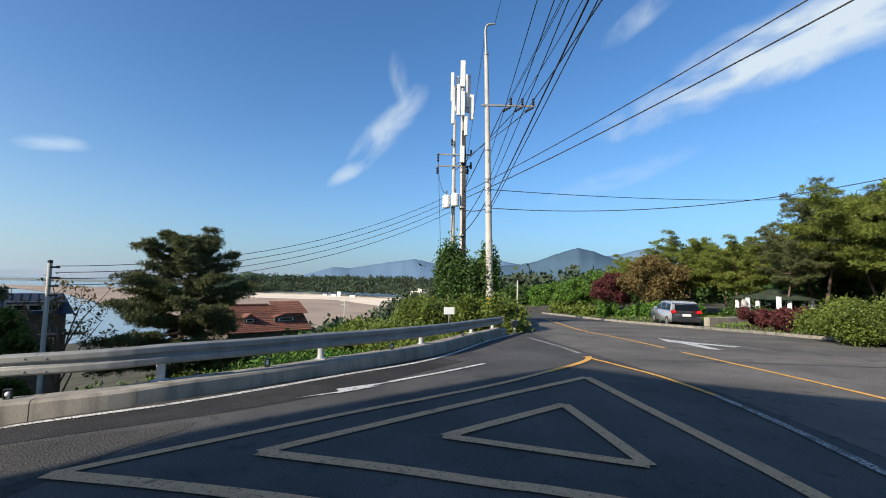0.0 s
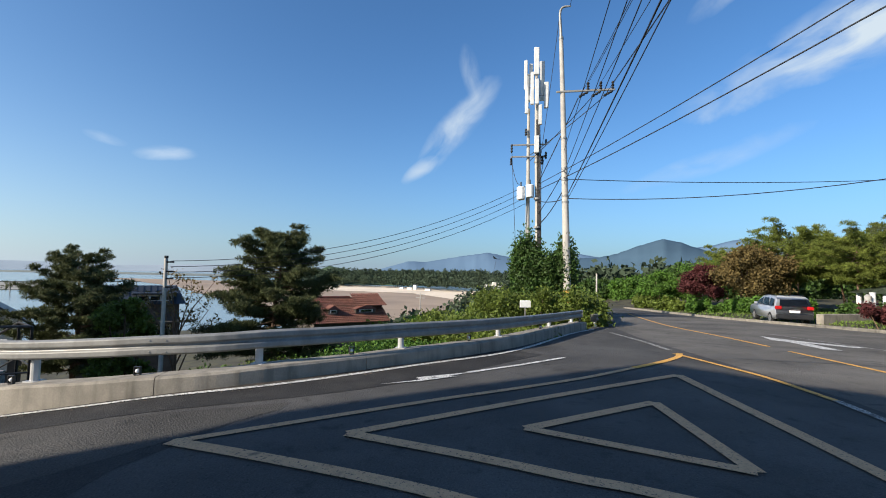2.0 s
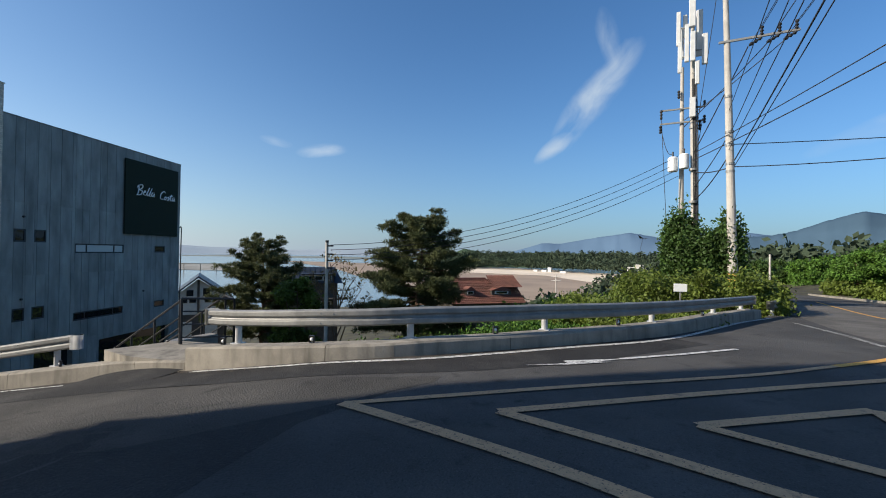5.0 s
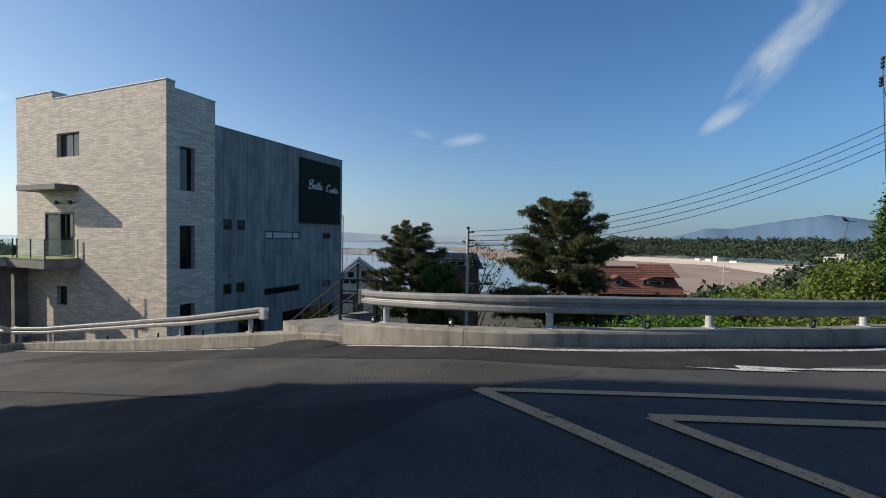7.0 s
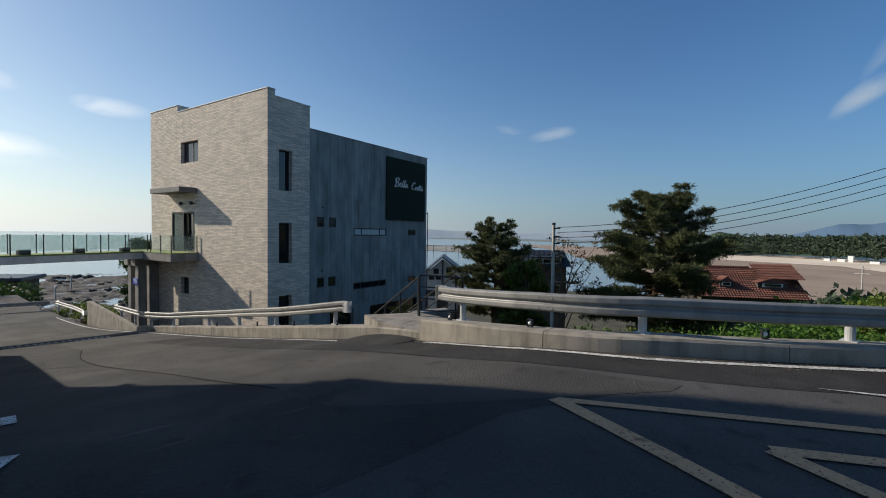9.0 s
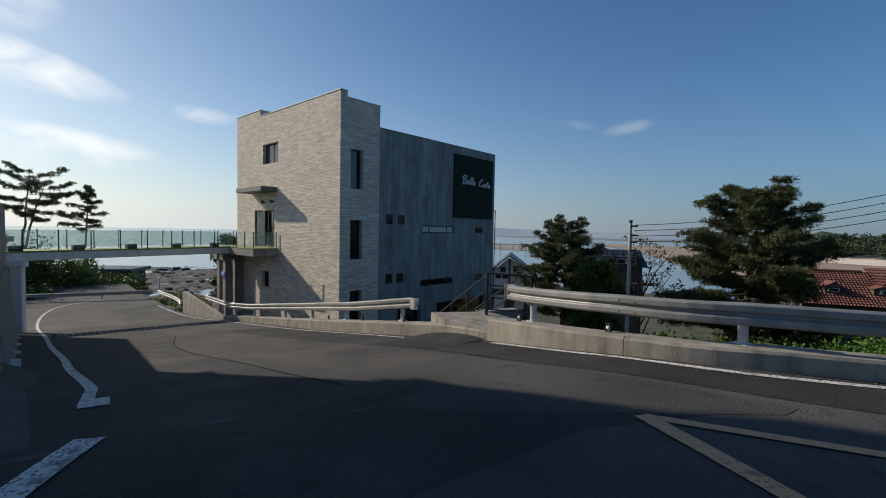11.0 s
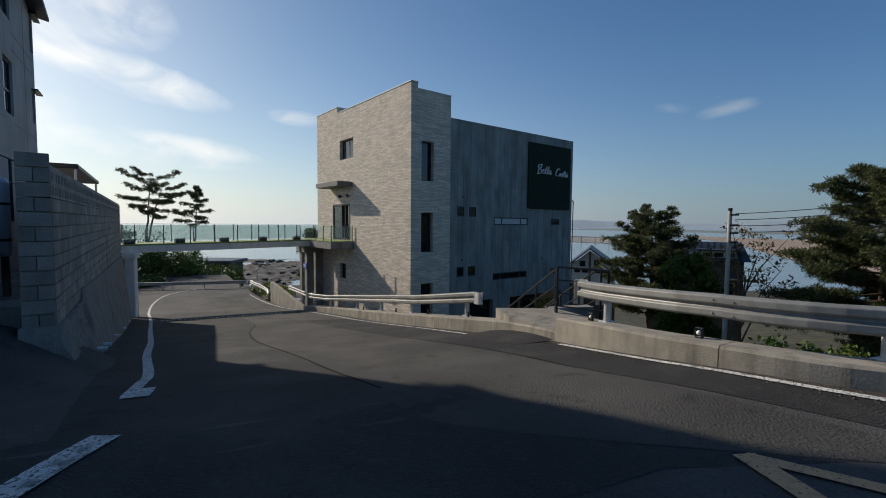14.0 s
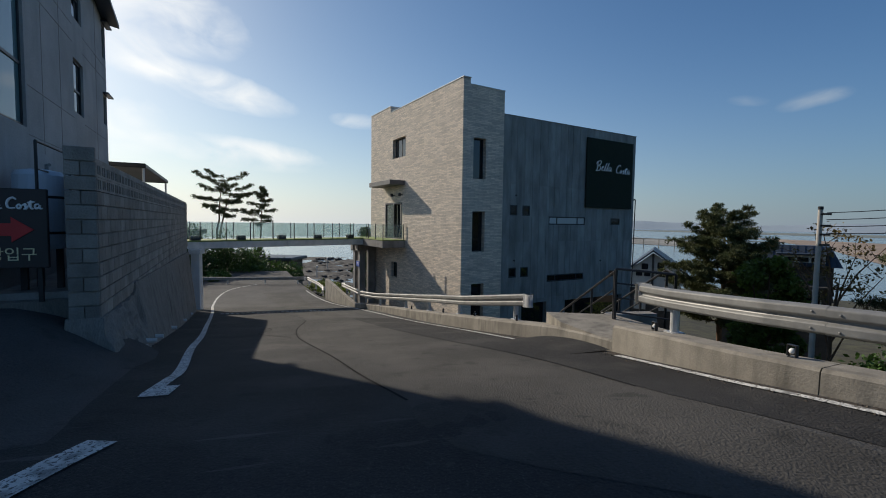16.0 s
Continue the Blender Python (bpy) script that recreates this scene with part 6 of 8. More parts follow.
def shrub(name, cx, cy, lo, hi, rx, ry, seed, label, mat, leaf=0.12, count=7000, turn=0.0, category="shrub"):
    """A low bush: stems and a lumpy shell of leaves, from z lo to hi."""
    rng = np.random.default_rng(seed)
    t = empty(name, pose(cx, cy, lo, 0, 0, turn), label, category)
    n = max(10, int(rx * ry * 8))
    n = min(n, 60)
    cs = np.stack([rng.uniform(-0.85, 0.85, n) * rx, rng.uniform(-0.85, 0.85, n) * ry, rng.uniform(0.25, 0.78, n) * (hi - lo)], 1)
    rs = [(min(rx, ry) * v, min(rx, ry) * v, (hi - lo) * w) for v, w in zip(rng.uniform(0.25, 0.5, n), rng.uniform(0.2, 0.35, n))]
    pts = clump_points(cs, rs, max(30, count // n), seed, 0.3)
    pts = pts[pts[:, 2] > -0.3]
    wood = bmesh.new()
    for c in cs[:12]:
        tube(wood, [(c[0] * 0.6, c[1] * 0.6, -0.5), tuple(c)], [0.03, 0.01], 5, False)
    part("stems", wood, M_BARK, t)
    part("foliage", leaf_mesh("foliage", pts, leaf, mat, seed, 1.7, 0.2), None, t)
    return t


# behind the guard rail
pine(pose(-13.7, 23.3, -6.0), 9.7, 4.3, 3, "large dark green pine with spreading layered branches below the road", bare=0.27, limbs=76, needle=0.22, width=0.03, each=11, lean=0.02, step=0.62, clumps=6, shoots=9)
pine(pose(-34.3, 29.7, -8.5), 11.2, 5.3, 8, "dark pine with two crowns behind the guard rail", bare=0.2, limbs=44, needle=0.27, width=0.042, each=10, stems=2, step=0.8, clumps=6, shoots=7)
broadleaf(pose(-23.9, 23.5, -7.5), 7.6, 1.7, 21, "bright green leafy tree between the dark pines", M_LEAF_YEL, 0.26, 34, 520)
tw = empty("bare_tree", pose(-18.2, 21.2, -5.5), "sparse bare-branched small tree", "tree")
wood, tips, rng = bmesh.new(), [], random.Random(5)
for i in range(11):
    a = i * 2.4
    p0, p1 = Vector((0, 0, 1 + 0.3 * i)), Vector((1.6 * math.cos(a), 1.6 * math.sin(a), 4.2 + 0.25 * i))
    tube(wood, [p0, p0.lerp(p1, 0.5) + Vector((0, 0, 0.3)), p1], [0.05, 0.03, 0.012], 5, False)
    for k in range(4):
        q = p0.lerp(p1, 0.55 + 0.14 * k)
        e = q + Vector((rng.uniform(-0.7, 0.7), rng.uniform(-0.7, 0.7), rng.uniform(0.2, 0.9)))
        tube(wood, [q, e], [0.014, 0.006], 4, False)
        tips.append(e)
tube(wood, [(0, 0, -0.5), (0, 0, 2.4), (0.2, 0, 4.5)], [0.12, 0.08, 0.04], 7)
part("trunk", wood, M_BARK, tw)
part("leaves", leaf_mesh("leaves", clump_points([tuple(v) for v in tips], [(0.3, 0.3, 0.25)] * len(tips), 22, 4), 0.09, M_LEAF_BROWN, 4), None, tw)

shrub("ivy_bush", 1.45, 29.4, -1.6, 4.4, 1.95, 1.5, 31, "tall ivy-covered bush round the feet of the poles", M_LEAF_DARK, 0.12, 30000)
shrub("shrub", -0.8, 24.5, -1.6, 0.9, 1.8, 2.4, 32, "green shrub on the bank beside the rail", M_LEAF_YEL, 0.09, 20000)
shrub("shrub", -4.6, 27.5, -3.4, -0.8, 2.8, 2.6, 33, "green shrub on the bank below the road", M_LEAF, 0.11, 18000)
shrub("shrub", 2.3, 22.2, -1.0, 1.1, 1.5, 1.8, 34, "yellow-green shrub behind the guard rail end", M_LEAF_YEL, 0.08, 14000)
shrub("shrub", -2.2, 19.0, -1.5, 0.0, 2.4, 2.2, 35, "low yellow-green creeper behind the curb", M_LEAF_YEL, 0.08, 16000)
shrub("shrub", -0.9, 15.4, -1.1, 0.05, 1.5, 2.2, 36, "low yellow-green creeper behind the curb", M_LEAF_YEL, 0.065, 15000, 25)
shrub("shrub", -3.4, 14.2, -1.9, -0.35, 1.8, 2.0, 37, "low green creeper on the bank", M_LEAF, 0.07, 12000)
shrub("shrub", -7.2, 12.6, -2.6, -0.75, 1.3, 1.0, 38, "low green bush behind the curb", M_LEAF_YEL, 0.05, 8000)
shrub("shrub", -5.4, 11.6, -2.0, -0.55, 1.1, 0.9, 39, "low green bush behind the curb", M_LEAF, 0.05, 7000)
shrub("shrub", -10.8, 15.0, -3.6, -1.5, 1.6, 1.0, 40, "dark low bush below the road", M_LEAF_DARK, 0.10, 4000)
shrub("shrub", -9.5, 40, -7.5, -3.0, 5.0, 3.0, 41, "dark green hedge beyond the tiled house", M_LEAF_DARK, 0.30, 7000)
shrub("shrub", -4.5, 52, -7.5, -3.2, 5.0, 4.0, 42, "green thicket beyond the field", M_LEAF, 0.34, 8000)
shrub("shrub", 0.2, 38, -5.0, -0.5, 3.0, 3.5, 43, "tall green thicket on the bank", M_LEAF, 0.28, 11000)
shrub("shrub", -8.5, 62, -9.5, -5.0, 6.0, 4.0, 44, "grey-green thicket beyond the field", M_LEAF_DARK, 0.4, 6000)
grass = np.random.default_rng(9)
gp = []
while len(gp) < 24000:
    x, y = grass.uniform(-13, 3), grass.uniform(6, 26)
    d = side_of_outer(x, y)
    if 0.6 < d < 14:
        gp.append((x, y, land_z(x, y) + 0.08))
while len(gp) < 40000:
    x, y = grass.uniform(-34, -9), grass.uniform(7, 24)
    if 0.6 < side_of_outer(x, y) < 16 and noise.noise((x * 0.4, y * 0.4, 2)) > -0.15:
        gp.append((x, y, land_z(x, y) + 0.08))
tagged(new("grass", leaf_mesh("grass", gp, 0.06, M_GRASS, 9, 4.0, 1.6)), "rough grass on the bank below the curb", "grass", kind="stuff")

shrub("hedge", -23.4, 22.4, -6.0, -4.3, 3.8, 0.5, 45, "low yellow-green flowering hedge below the road", M_LEAF_YEL, 0.06, 9000, 27, "hedge")

# park on the inland side
TREES = "pines of the roadside park"
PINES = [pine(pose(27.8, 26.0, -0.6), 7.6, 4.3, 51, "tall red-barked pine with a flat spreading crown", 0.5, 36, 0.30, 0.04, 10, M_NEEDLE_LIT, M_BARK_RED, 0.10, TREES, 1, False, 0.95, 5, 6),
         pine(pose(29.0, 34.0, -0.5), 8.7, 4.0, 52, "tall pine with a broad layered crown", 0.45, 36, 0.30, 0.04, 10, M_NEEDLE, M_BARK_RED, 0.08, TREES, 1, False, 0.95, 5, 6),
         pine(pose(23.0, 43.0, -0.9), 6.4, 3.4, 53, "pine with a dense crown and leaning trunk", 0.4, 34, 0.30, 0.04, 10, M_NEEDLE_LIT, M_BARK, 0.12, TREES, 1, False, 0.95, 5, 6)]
spots = [(27.9, 28.0, 0, 1.08, 40), (29.5, 29.5, 1, 0.95, 80), (29.5, 23.0, 0, 1.05, 200), (33.5, 26.0, 1, 1.0, 130), (24.6, 37.5, 2, 0.86, 10), (27.0, 42.5, 2, 0.92, 100),
         (33.0, 40.0, 1, 0.85, 250), (22.0, 49.0, 2, 0.78, 60), (27.5, 50.0, 1, 0.62, 300), (34.0, 33.0, 2, 1.3, 170), (38.0, 28.0, 0, 1.1, 20), (24.0, 57.0, 2, 0.80, 220),
         (31.5, 20.5, 1, 1.0, 320), (37.0, 37.0, 2, 1.3, 75), (30.0, 60.0, 0, 0.68, 140), (36.0, 47.0, 1, 0.9, 45), (41.0, 22.0, 2, 1.6, 10), (26.4, 34.5, 1, 0.72, 30), (31.0, 32.0, 0, 1.0, 150), (30.0, 44.0, 1, 0.72, 12)]
for x, y, k, s, a in spots:
    copy_thing(PINES[k], Matrix.Translation((x, y, -0.75)) @ Matrix.Rotation(radians(a), 4, "Z") @ Matrix.Scale(s, 4))
broadleaf(pose(19.6, 42.0, -1.2), 5.5, 3.0, 61, "bronze-leaved tree beside the road", M_LEAF_BROWN, 0.22, 34, 520, 0.35)
broadleaf(pose(17.6, 47.0, -1.5), 4.4, 2.0, 62, "dark red Japanese maple beside the road", M_LEAF_RED, 0.18, 26, 460, 0.4)
broadleaf(pose(16.0, 55.0, -1.9), 4.1, 2.4, 63, "green leafy roadside tree", M_LEAF, 0.25, 28, 420, 0.3)
broadleaf(pose(19.8, 53.0, -1.7), 5.3, 2.9, 64, "green leafy roadside tree", M_LEAF, 0.25, 30, 420, 0.3)
gt = [broadleaf(pose(10.6, 68, -3.5), 4.4, 2.8, 65, "green leafy tree beyond the bend", M_LEAF_DARK, 0.32, 28, 380, 0.2), broadleaf(pose(15, 66, -2.6), 3.9, 3.0, 66, "green leafy tree beyond the bend", M_LEAF, 0.32, 28, 380, 0.2)]
for x, y, z, k, s in ((5, 76, -4.5, 0, 1.2), (19, 72, -2.5, 1, 1.1), (24, 70, -2.2, 0, 1.25), (9, 84, -5, 1, 1.4), (1, 88, -6, 0, 1.4), (14, 80, -4, 0, 1.1), (27, 78, -2.5, 1, 1.55), (20, 90, -4, 1, 1.3), (33, 72, -2, 0, 1.8)):
    copy_thing(gt[k], Matrix.Translation((x, y, z)) @ Matrix.Rotation(x, 4, "Z") @ Matrix.Scale(s, 4))
shrub("hedge", 17.6, 18.4, -0.35, 1.5, 2.8, 1.8, 71, "large clipped bright green hedge beside the road", M_LEAF_YEL, 0.065, 52000, 62, "hedge")
shrub("hedge", 19.6, 13.2, -0.3, 1.9, 2.4, 1.8, 72, "large clipped bright green hedge beside the road", M_LEAF_YEL, 0.07, 34000, 75, "hedge")
shrub("hedge", 18.4, 25.0, -0.6, 0.75, 2.0, 0.9, 73, "low dark red-leaved hedge", M_LEAF_RED, 0.10, 8000, 100, "hedge")
shrub("hedge", 20.3, 27.5, -0.6, 0.5, 1.5, 1.0, 77, "low dark red-leaved hedge", M_LEAF_RED, 0.10, 5000, 100, "hedge")
shrub("hedge", 18.9, 37.5, -1.0, 0.4, 3.5, 1.0, 74, "low green hedge behind the parked car", M_LEAF, 0.14, 8000, 105, "hedge")
shrub("hedge", 14.6, 50, -1.9, -0.4, 4.5, 1.0, 75, "low yellow-green clipped hedge along the bend", M_LEAF_YEL, 0.18, 7000, 105, "hedge")
shrub("hedge", 16.8, 42.5, -1.4, 0.0, 3.5, 0.9, 76, "low green clipped hedge along the road", M_LEAF, 0.16, 7000, 105, "hedge")
shrub("hedge", 25.0, 33.0, -0.6, 0.25, 4.5, 1.2, 78, "green hedge round the park shelter", M_LEAF_DARK, 0.14, 9000, 130, "hedge")
gp = []
while len(gp) < 15000:
    x, y = grass.uniform(13, 30), grass.uniform(10, 50)
    if x > np.interp(y, [8, 15, 20.5, 25.7, 29.4, 33, 40, 54], [21.7, 18.9, 17.3, 16.1, 14.7, 13.5, 12.7, 11.4]) + 0.3:
        gp.append((x, y, land_z(x, y) + 0.06))
tagged(new("grass", leaf_mesh("grass", gp, 0.06, M_GRASS, 12, 4.0, 1.6)), "sunlit grass verge of the park", "grass", kind="stuff")
# kerb of the inland side
kerb = empty("kerb", Matrix(), "pale concrete kerb stones along the park side", "kerb", kind="structure")
line = along(smoothed([(20.4, 10), (18.6, 15), (17.0, 20.5), (15.8, 25.7), (14.4, 29.4), (13.2, 33), (12.4, 40), (11.4, 52)], 2), 1.0)
for a, b in zip(line, line[1:]):
    d = (b - a).normalized()
    s = Vector((d.y, -d.x)) * 0.2
    bm = bmesh.new()
    z = [(road_z(p.x, p.y) - 0.2, road_z(p.x, p.y) + 0.15) for p in (a, b)]
    a2, b2 = a + d * 0.006, b - d * 0.006
    vs = [bm.verts.new(v) for v in ((a2.x, a2.y, z[0][0]), (b2.x, b2.y, z[1][0]), (b2.x, b2.y, z[1][1]), (a2.x, a2.y, z[0][1]), (a2.x + s.x, a2.y + s.y, z[0][0]), (b2.x + s.x, b2.y + s.y, z[1][0]), (b2.x + s.x, b2.y + s.y, z[1][1]), (a2.x + s.x, a2.y + s.y, z[0][1]))]
    for f in ((0, 1, 2, 3), (4, 7, 6, 5), (3, 2, 6, 7), (0, 4, 5, 1), (0, 3, 7, 4), (1, 5, 6, 2)):
        bm.faces.new([vs[i] for i in f])
    bmesh.ops.recalc_face_normals(bm, faces=bm.faces)
    part("kerb_stone", bm, M_CONC, kerb)
# shelter
gz = empty("park_shelter", pose(27.0, 36.6, -0.6, 0, 0, 20), "park shelter with a low green roof on white columns", "shelter")
bm = bmesh.new()
ring = [bm.verts.new((3.2 * math.cos(k * math.pi / 4), 3.2 * math.sin(k * math.pi / 4), 1.55)) for k in range(8)]
top = bm.verts.new((0, 0, 2.45))
for k in range(8):
    bm.faces.new((ring[k], ring[(k + 1) % 8], top))
bmesh.ops.solidify(bm, geom=bm.faces[:], thickness=0.12)
part("roof", bm, material("green_roof", (0.085, 0.11, 0.075), 0.7, vary=0.2, scale=2), gz, "low green roof")
for k in range(8):
    a = k * math.pi / 4 + 0.2
    part("column", tube(bmesh.new(), [(2.6 * math.cos(a), 2.6 * math.sin(a), 0), (2.6 * math.cos(a), 2.6 * math.sin(a), 1.62)], 0.15, 12), M_WHITE, gz)
for x, y, h in ((23.2, 30.9, 1.25), (24.9, 30.2, 0.55), (22.2, 32.6, 1.1)):
    t = empty("post", pose(x, y, -0.7), "short white painted post in the park", "post", "white posts in the park")
    part("shaft", tube(bmesh.new(), [(0, 0, 0), (0, 0, h + 0.7)], 0.16, 12), M_WHITE, t)
# plain stone figure
bm = bmesh.new()
tube(bm, [(0, 0, 0), (0, 0, 0.5), (0.02, 0, 0.75), (0, 0, 0.95), (0, 0, 1.05), (0, 0, 1.3), (0, 0, 1.42)], [0.36, 0.36, 0.32, 0.2, 0.17, 0.19, 0.08], 14)
ob = part("stone_statue", bm, M_STONE, None, smooth=True)
ob.matrix_world = pose(21.8, 32.4, -0.45)
tagged(ob, "plain weathered grey stone statue in the park", "statue")
lw = part("planter_wall", box(bmesh.new(), (0, 0, 0), (4.2, 0.4, 0.6), 0.03), M_CONC, None)
lw.matrix_world = pose(17.0, 28.6, -0.75, 0, 0, 25)
tagged(lw, "low pale concrete planter wall beside the kerb", "wall", kind="structure")

# ---------------------------------------------------------------- parked car
car = empty("parked_car", pose(16.15, 31.3, road_z(16, 31), 0, 0, -9.3), "silver estate car parked at the kerb, seen from behind", "car")
prof = [(-2.3, 0.45), (-2.32, 0.75), (-2.25, 1.05), (-2.05, 1.55), (-1.8, 1.66), (-0.6, 1.70), (0.25, 1.62), (1.15, 1.12), (2.1, 0.95), (2.3, 0.7), (2.3, 0.4), (1.95, 0.32), (-2.0, 0.32)]
bm = bmesh.new()
rows = []
for x, k in ((-0.93, 0.0), (-0.9, 0.5), (0.9, 0.5), (0.93, 0.0)):
    rows.append([bm.verts.new((x * (1 if z < 1.05 else 1 - 0.30 * (z - 1.05)), y, z)) for y, z in prof])
for a, b in zip(rows, rows[1:]):
    for i in range(len(prof)):
        bm.faces.new((a[i], a[(i + 1) % len(prof)], b[(i + 1) % len(prof)], b[i]))
bm.faces.new(rows[0][::-1])
bm.faces.new(rows[-1])
bmesh.ops.recalc_face_normals(bm, faces=bm.faces)
bmesh.ops.bevel(bm, geom=[e for e in bm.edges if e.calc_face_angle(0) > 0.4], offset=0.05, segments=2, affect="EDGES")
part("body", bm, M_CARPAINT, car, smooth=True)
bm = bmesh.new()
vs = [bm.verts.new(p) for p in ((-0.72, -2.285, 1.1), (0.72, -2.285, 1.1), (0.64, -2.10, 1.5), (-0.64, -2.10, 1.5))]
bm.faces.new(vs)
bmesh.ops.solidify(bm, geom=bm.faces[:], thickness=0.03)
part("rear_window", bm, M_GLASS, car, "dark rear window")
for sgn in (-1, 1):
    for y0, y1, top0, top1 in ((-1.9, -1.2, 1.5, 1.55), (-1.1, -0.2, 1.55, 1.55), (-0.12, 0.75, 1.55, 1.3)):
        bm = bmesh.new()
        vs = [bm.verts.new((sgn * (0.945 - 0.28 * (z - 1.05)), y, z)) for y, z in ((y0, 1.1), (y1, 1.1), (y1, top1), (y0 + 0.08, top0))]
        bm.faces.new(vs)
        bmesh.ops.solidify(bm, geom=bm.faces[:], thickness=0.025)
        part("side_window", bm, M_GLASS, car)
    part("tail_light", box(bmesh.new(), (sgn * 0.62, -2.36, 0.92), (sgn * 0.93, -2.16, 1.12), 0.03), M_TAIL, car, "red tail light")
    part("roof_rail", tube(bmesh.new(), [(sgn * 0.68, -1.7, 1.72), (sgn * 0.68, 0.1, 1.70)], 0.025, 6), M_BLACK, car)
    part("wing_mirror", box(bmesh.new(), (sgn * 0.95, 0.62, 1.08), (sgn * 1.13, 0.74, 1.22), 0.03), M_CARPAINT, car)
part("bumper", box(bmesh.new(), (-0.9, -2.38, 0.36), (0.9, -2.2, 0.66), 0.04), M_BLACK, car, "dark lower bumper")
part("number_plate", box(bmesh.new(), (-0.26, -2.375, 0.74), (0.26, -2.33, 0.88), 0.005), M_WHITE, car, "blank white number plate")
for sx in (-0.82, 0.82):
    for sy in (-1.4, 1.4):
        w = part("wheel", tube(bmesh.new(), [(sx - 0.12, sy, 0.34), (sx + 0.13, sy, 0.34)], 0.345, 20), M_TYRE, car)
        part("rim", tube(bmesh.new(), [(sx - 0.135, sy, 0.34), (sx + 0.145, sy, 0.34)], 0.21, 14), M_STEEL, w)

# ---------------------------------------------------------------- poles and cables
lamp = empty("utility_pole", Matrix.Translation((2.9, 27.9, -0.8)), "tall tapered concrete utility pole with a street lamp tube", "utility pole")


def under(parent, bm):
    bm.transform(parent.matrix_world.inverted())
    return bm


part("shaft", under(lamp, tube(bmesh.new(), [(2.9, 27.9, -1.2), (2.5, 27.95, 13), (2.38, 27.95, 16.7)], [0.25, 0.15, 0.125], 16)), M_POLE, lamp, smooth=False)
part("lamp_tube", under(lamp, tube(bmesh.new(), [(2.38, 27.95, 16.6), (2.3, 27.93, 18.2), (2.33, 27.92, 18.5), (2.45, 27.9, 18.66), (2.62, 27.88, 18.7), (2.95, 27.85, 18.68)], [0.1, 0.08, 0.075, 0.07, 0.065, 0.05], 10)), M_STEEL, lamp)
part("collar", under(lamp, tube(bmesh.new(), [(2.385, 27.95, 16.6), (2.38, 27.95, 16.75)], 0.15, 14)), M_STEEL, lamp)
part("cross_arm", under(lamp, box(bmesh.new(), (2.1, 27.78, 13.13), (5.6, 27.87, 13.25), 0.008)), M_STEEL, lamp)
for x in (4.0, 4.75, 5.45):
    for dz, dx in ((0.1, 0.05), (-0.62, -0.55)):
        z0 = 13.25 if dz > 0 else 13.0
        path = [(x, 27.82, z0 - 0.05), (x + dx * 0.2, 27.8, z0 + 0.45)] if dz > 0 else [(x, 27.8, 13.1), (x + dx, 27.6, 12.72)]
        part("insulator", under(lamp, tube(bmesh.new(), [Vector(path[0]).lerp(Vector(path[1]), k / 6) for k in range(7)], [0.05, 0.1, 0.05, 0.1, 0.05, 0.1, 0.06], 8)), M_BLACK, lamp)
for z in (8.3, 7.6, 6.6, 10.2, 6.2):
    x = 2.9 - 0.4 * (z + 1.2) / 14.2
    part("band", under(lamp, tube(bmesh.new(), [(x, 27.92, z), (x - 0.003, 27.92, z + 0.12)], 0.25 - 0.1 * (z + 1.2) / 14.2 + 0.02, 14)), M_STEEL, lamp)
part("warning_band", under(lamp, tube(bmesh.new(), [(2.87, 27.9, 0.0), (2.83, 27.9, 0.9)], [0.255, 0.25], 16)), M_BLACK, lamp, "black warning band")
for k in range(3):
    part("warning_stripe", under(lamp, tube(bmesh.new(), [(2.865 - 0.008 * k, 27.9, 0.1 + 0.3 * k), (2.86 - 0.008 * k, 27.9, 0.24 + 0.3 * k)], 0.26, 16)), M_LINE_YEL, lamp, "yellow stripe")

mast = empty("antenna_mast", Matrix.Translation((1.33, 31.8, -1)), "concrete mast carrying a cluster of white phone antennas", "antenna mast")
part("shaft", under(mast, tube(bmesh.new(), [(1.33, 31.84, -1.5), (1.05, 31.2, 12), (1.0, 31.1, 16.5)], [0.22, 0.15, 0.10], 14)), M_POLE, mast)
for px, y0, y1, w, dy in ((817, 112, 160, 9, -0.35), (799, 130, 182, 6, 0.0), (808, 133, 168, 6, 0.3), (827, 130, 200, 9, 0.25), (801, 178, 225, 6, -0.1), (810, 155, 212, 6, -0.35), (818, 168, 212, 7, -0.4), (834, 170, 216, 8, 0.0), (824, 212, 247, 6, -0.3), (804, 150, 200, 5, 0.4)):
    x, z1, z0, hw = 0.98 + (px - 817) * 0.0405, 17.55 - (y0 - 113) * 0.0405, 17.55 - (y1 - 113) * 0.0405, w * 0.0405 / 2.0
    a = part("antenna_panel", under(mast, box(bmesh.new(), (x - hw, 31.0 + dy - 0.09, z0), (x + hw, 31.0 + dy + 0.09, z1), 0.03)), M_GREYBOX, mast, "white antenna panel")
    part("bracket", under(mast, box(bmesh.new(), (min(x, 1.0), 31.0 + dy - 0.03, (z0 + z1) / 2 - 0.03), (max(x, 1.0) + 0.02, 31.0 + dy + 0.03, (z0 + z1) / 2 + 0.03))), M_STEEL, a)
part("equipment_box", under(mast, box(bmesh.new(), (0.88, 30.75, 10.2), (1.2, 31.1, 11.4), 0.02)), M_GREYBOX, mast)
part("equipment_box", under(mast, box(bmesh.new(), (1.35, 31.2, 1.7), (1.55, 31.45, 2.4), 0.02)), M_WHITE, mast)
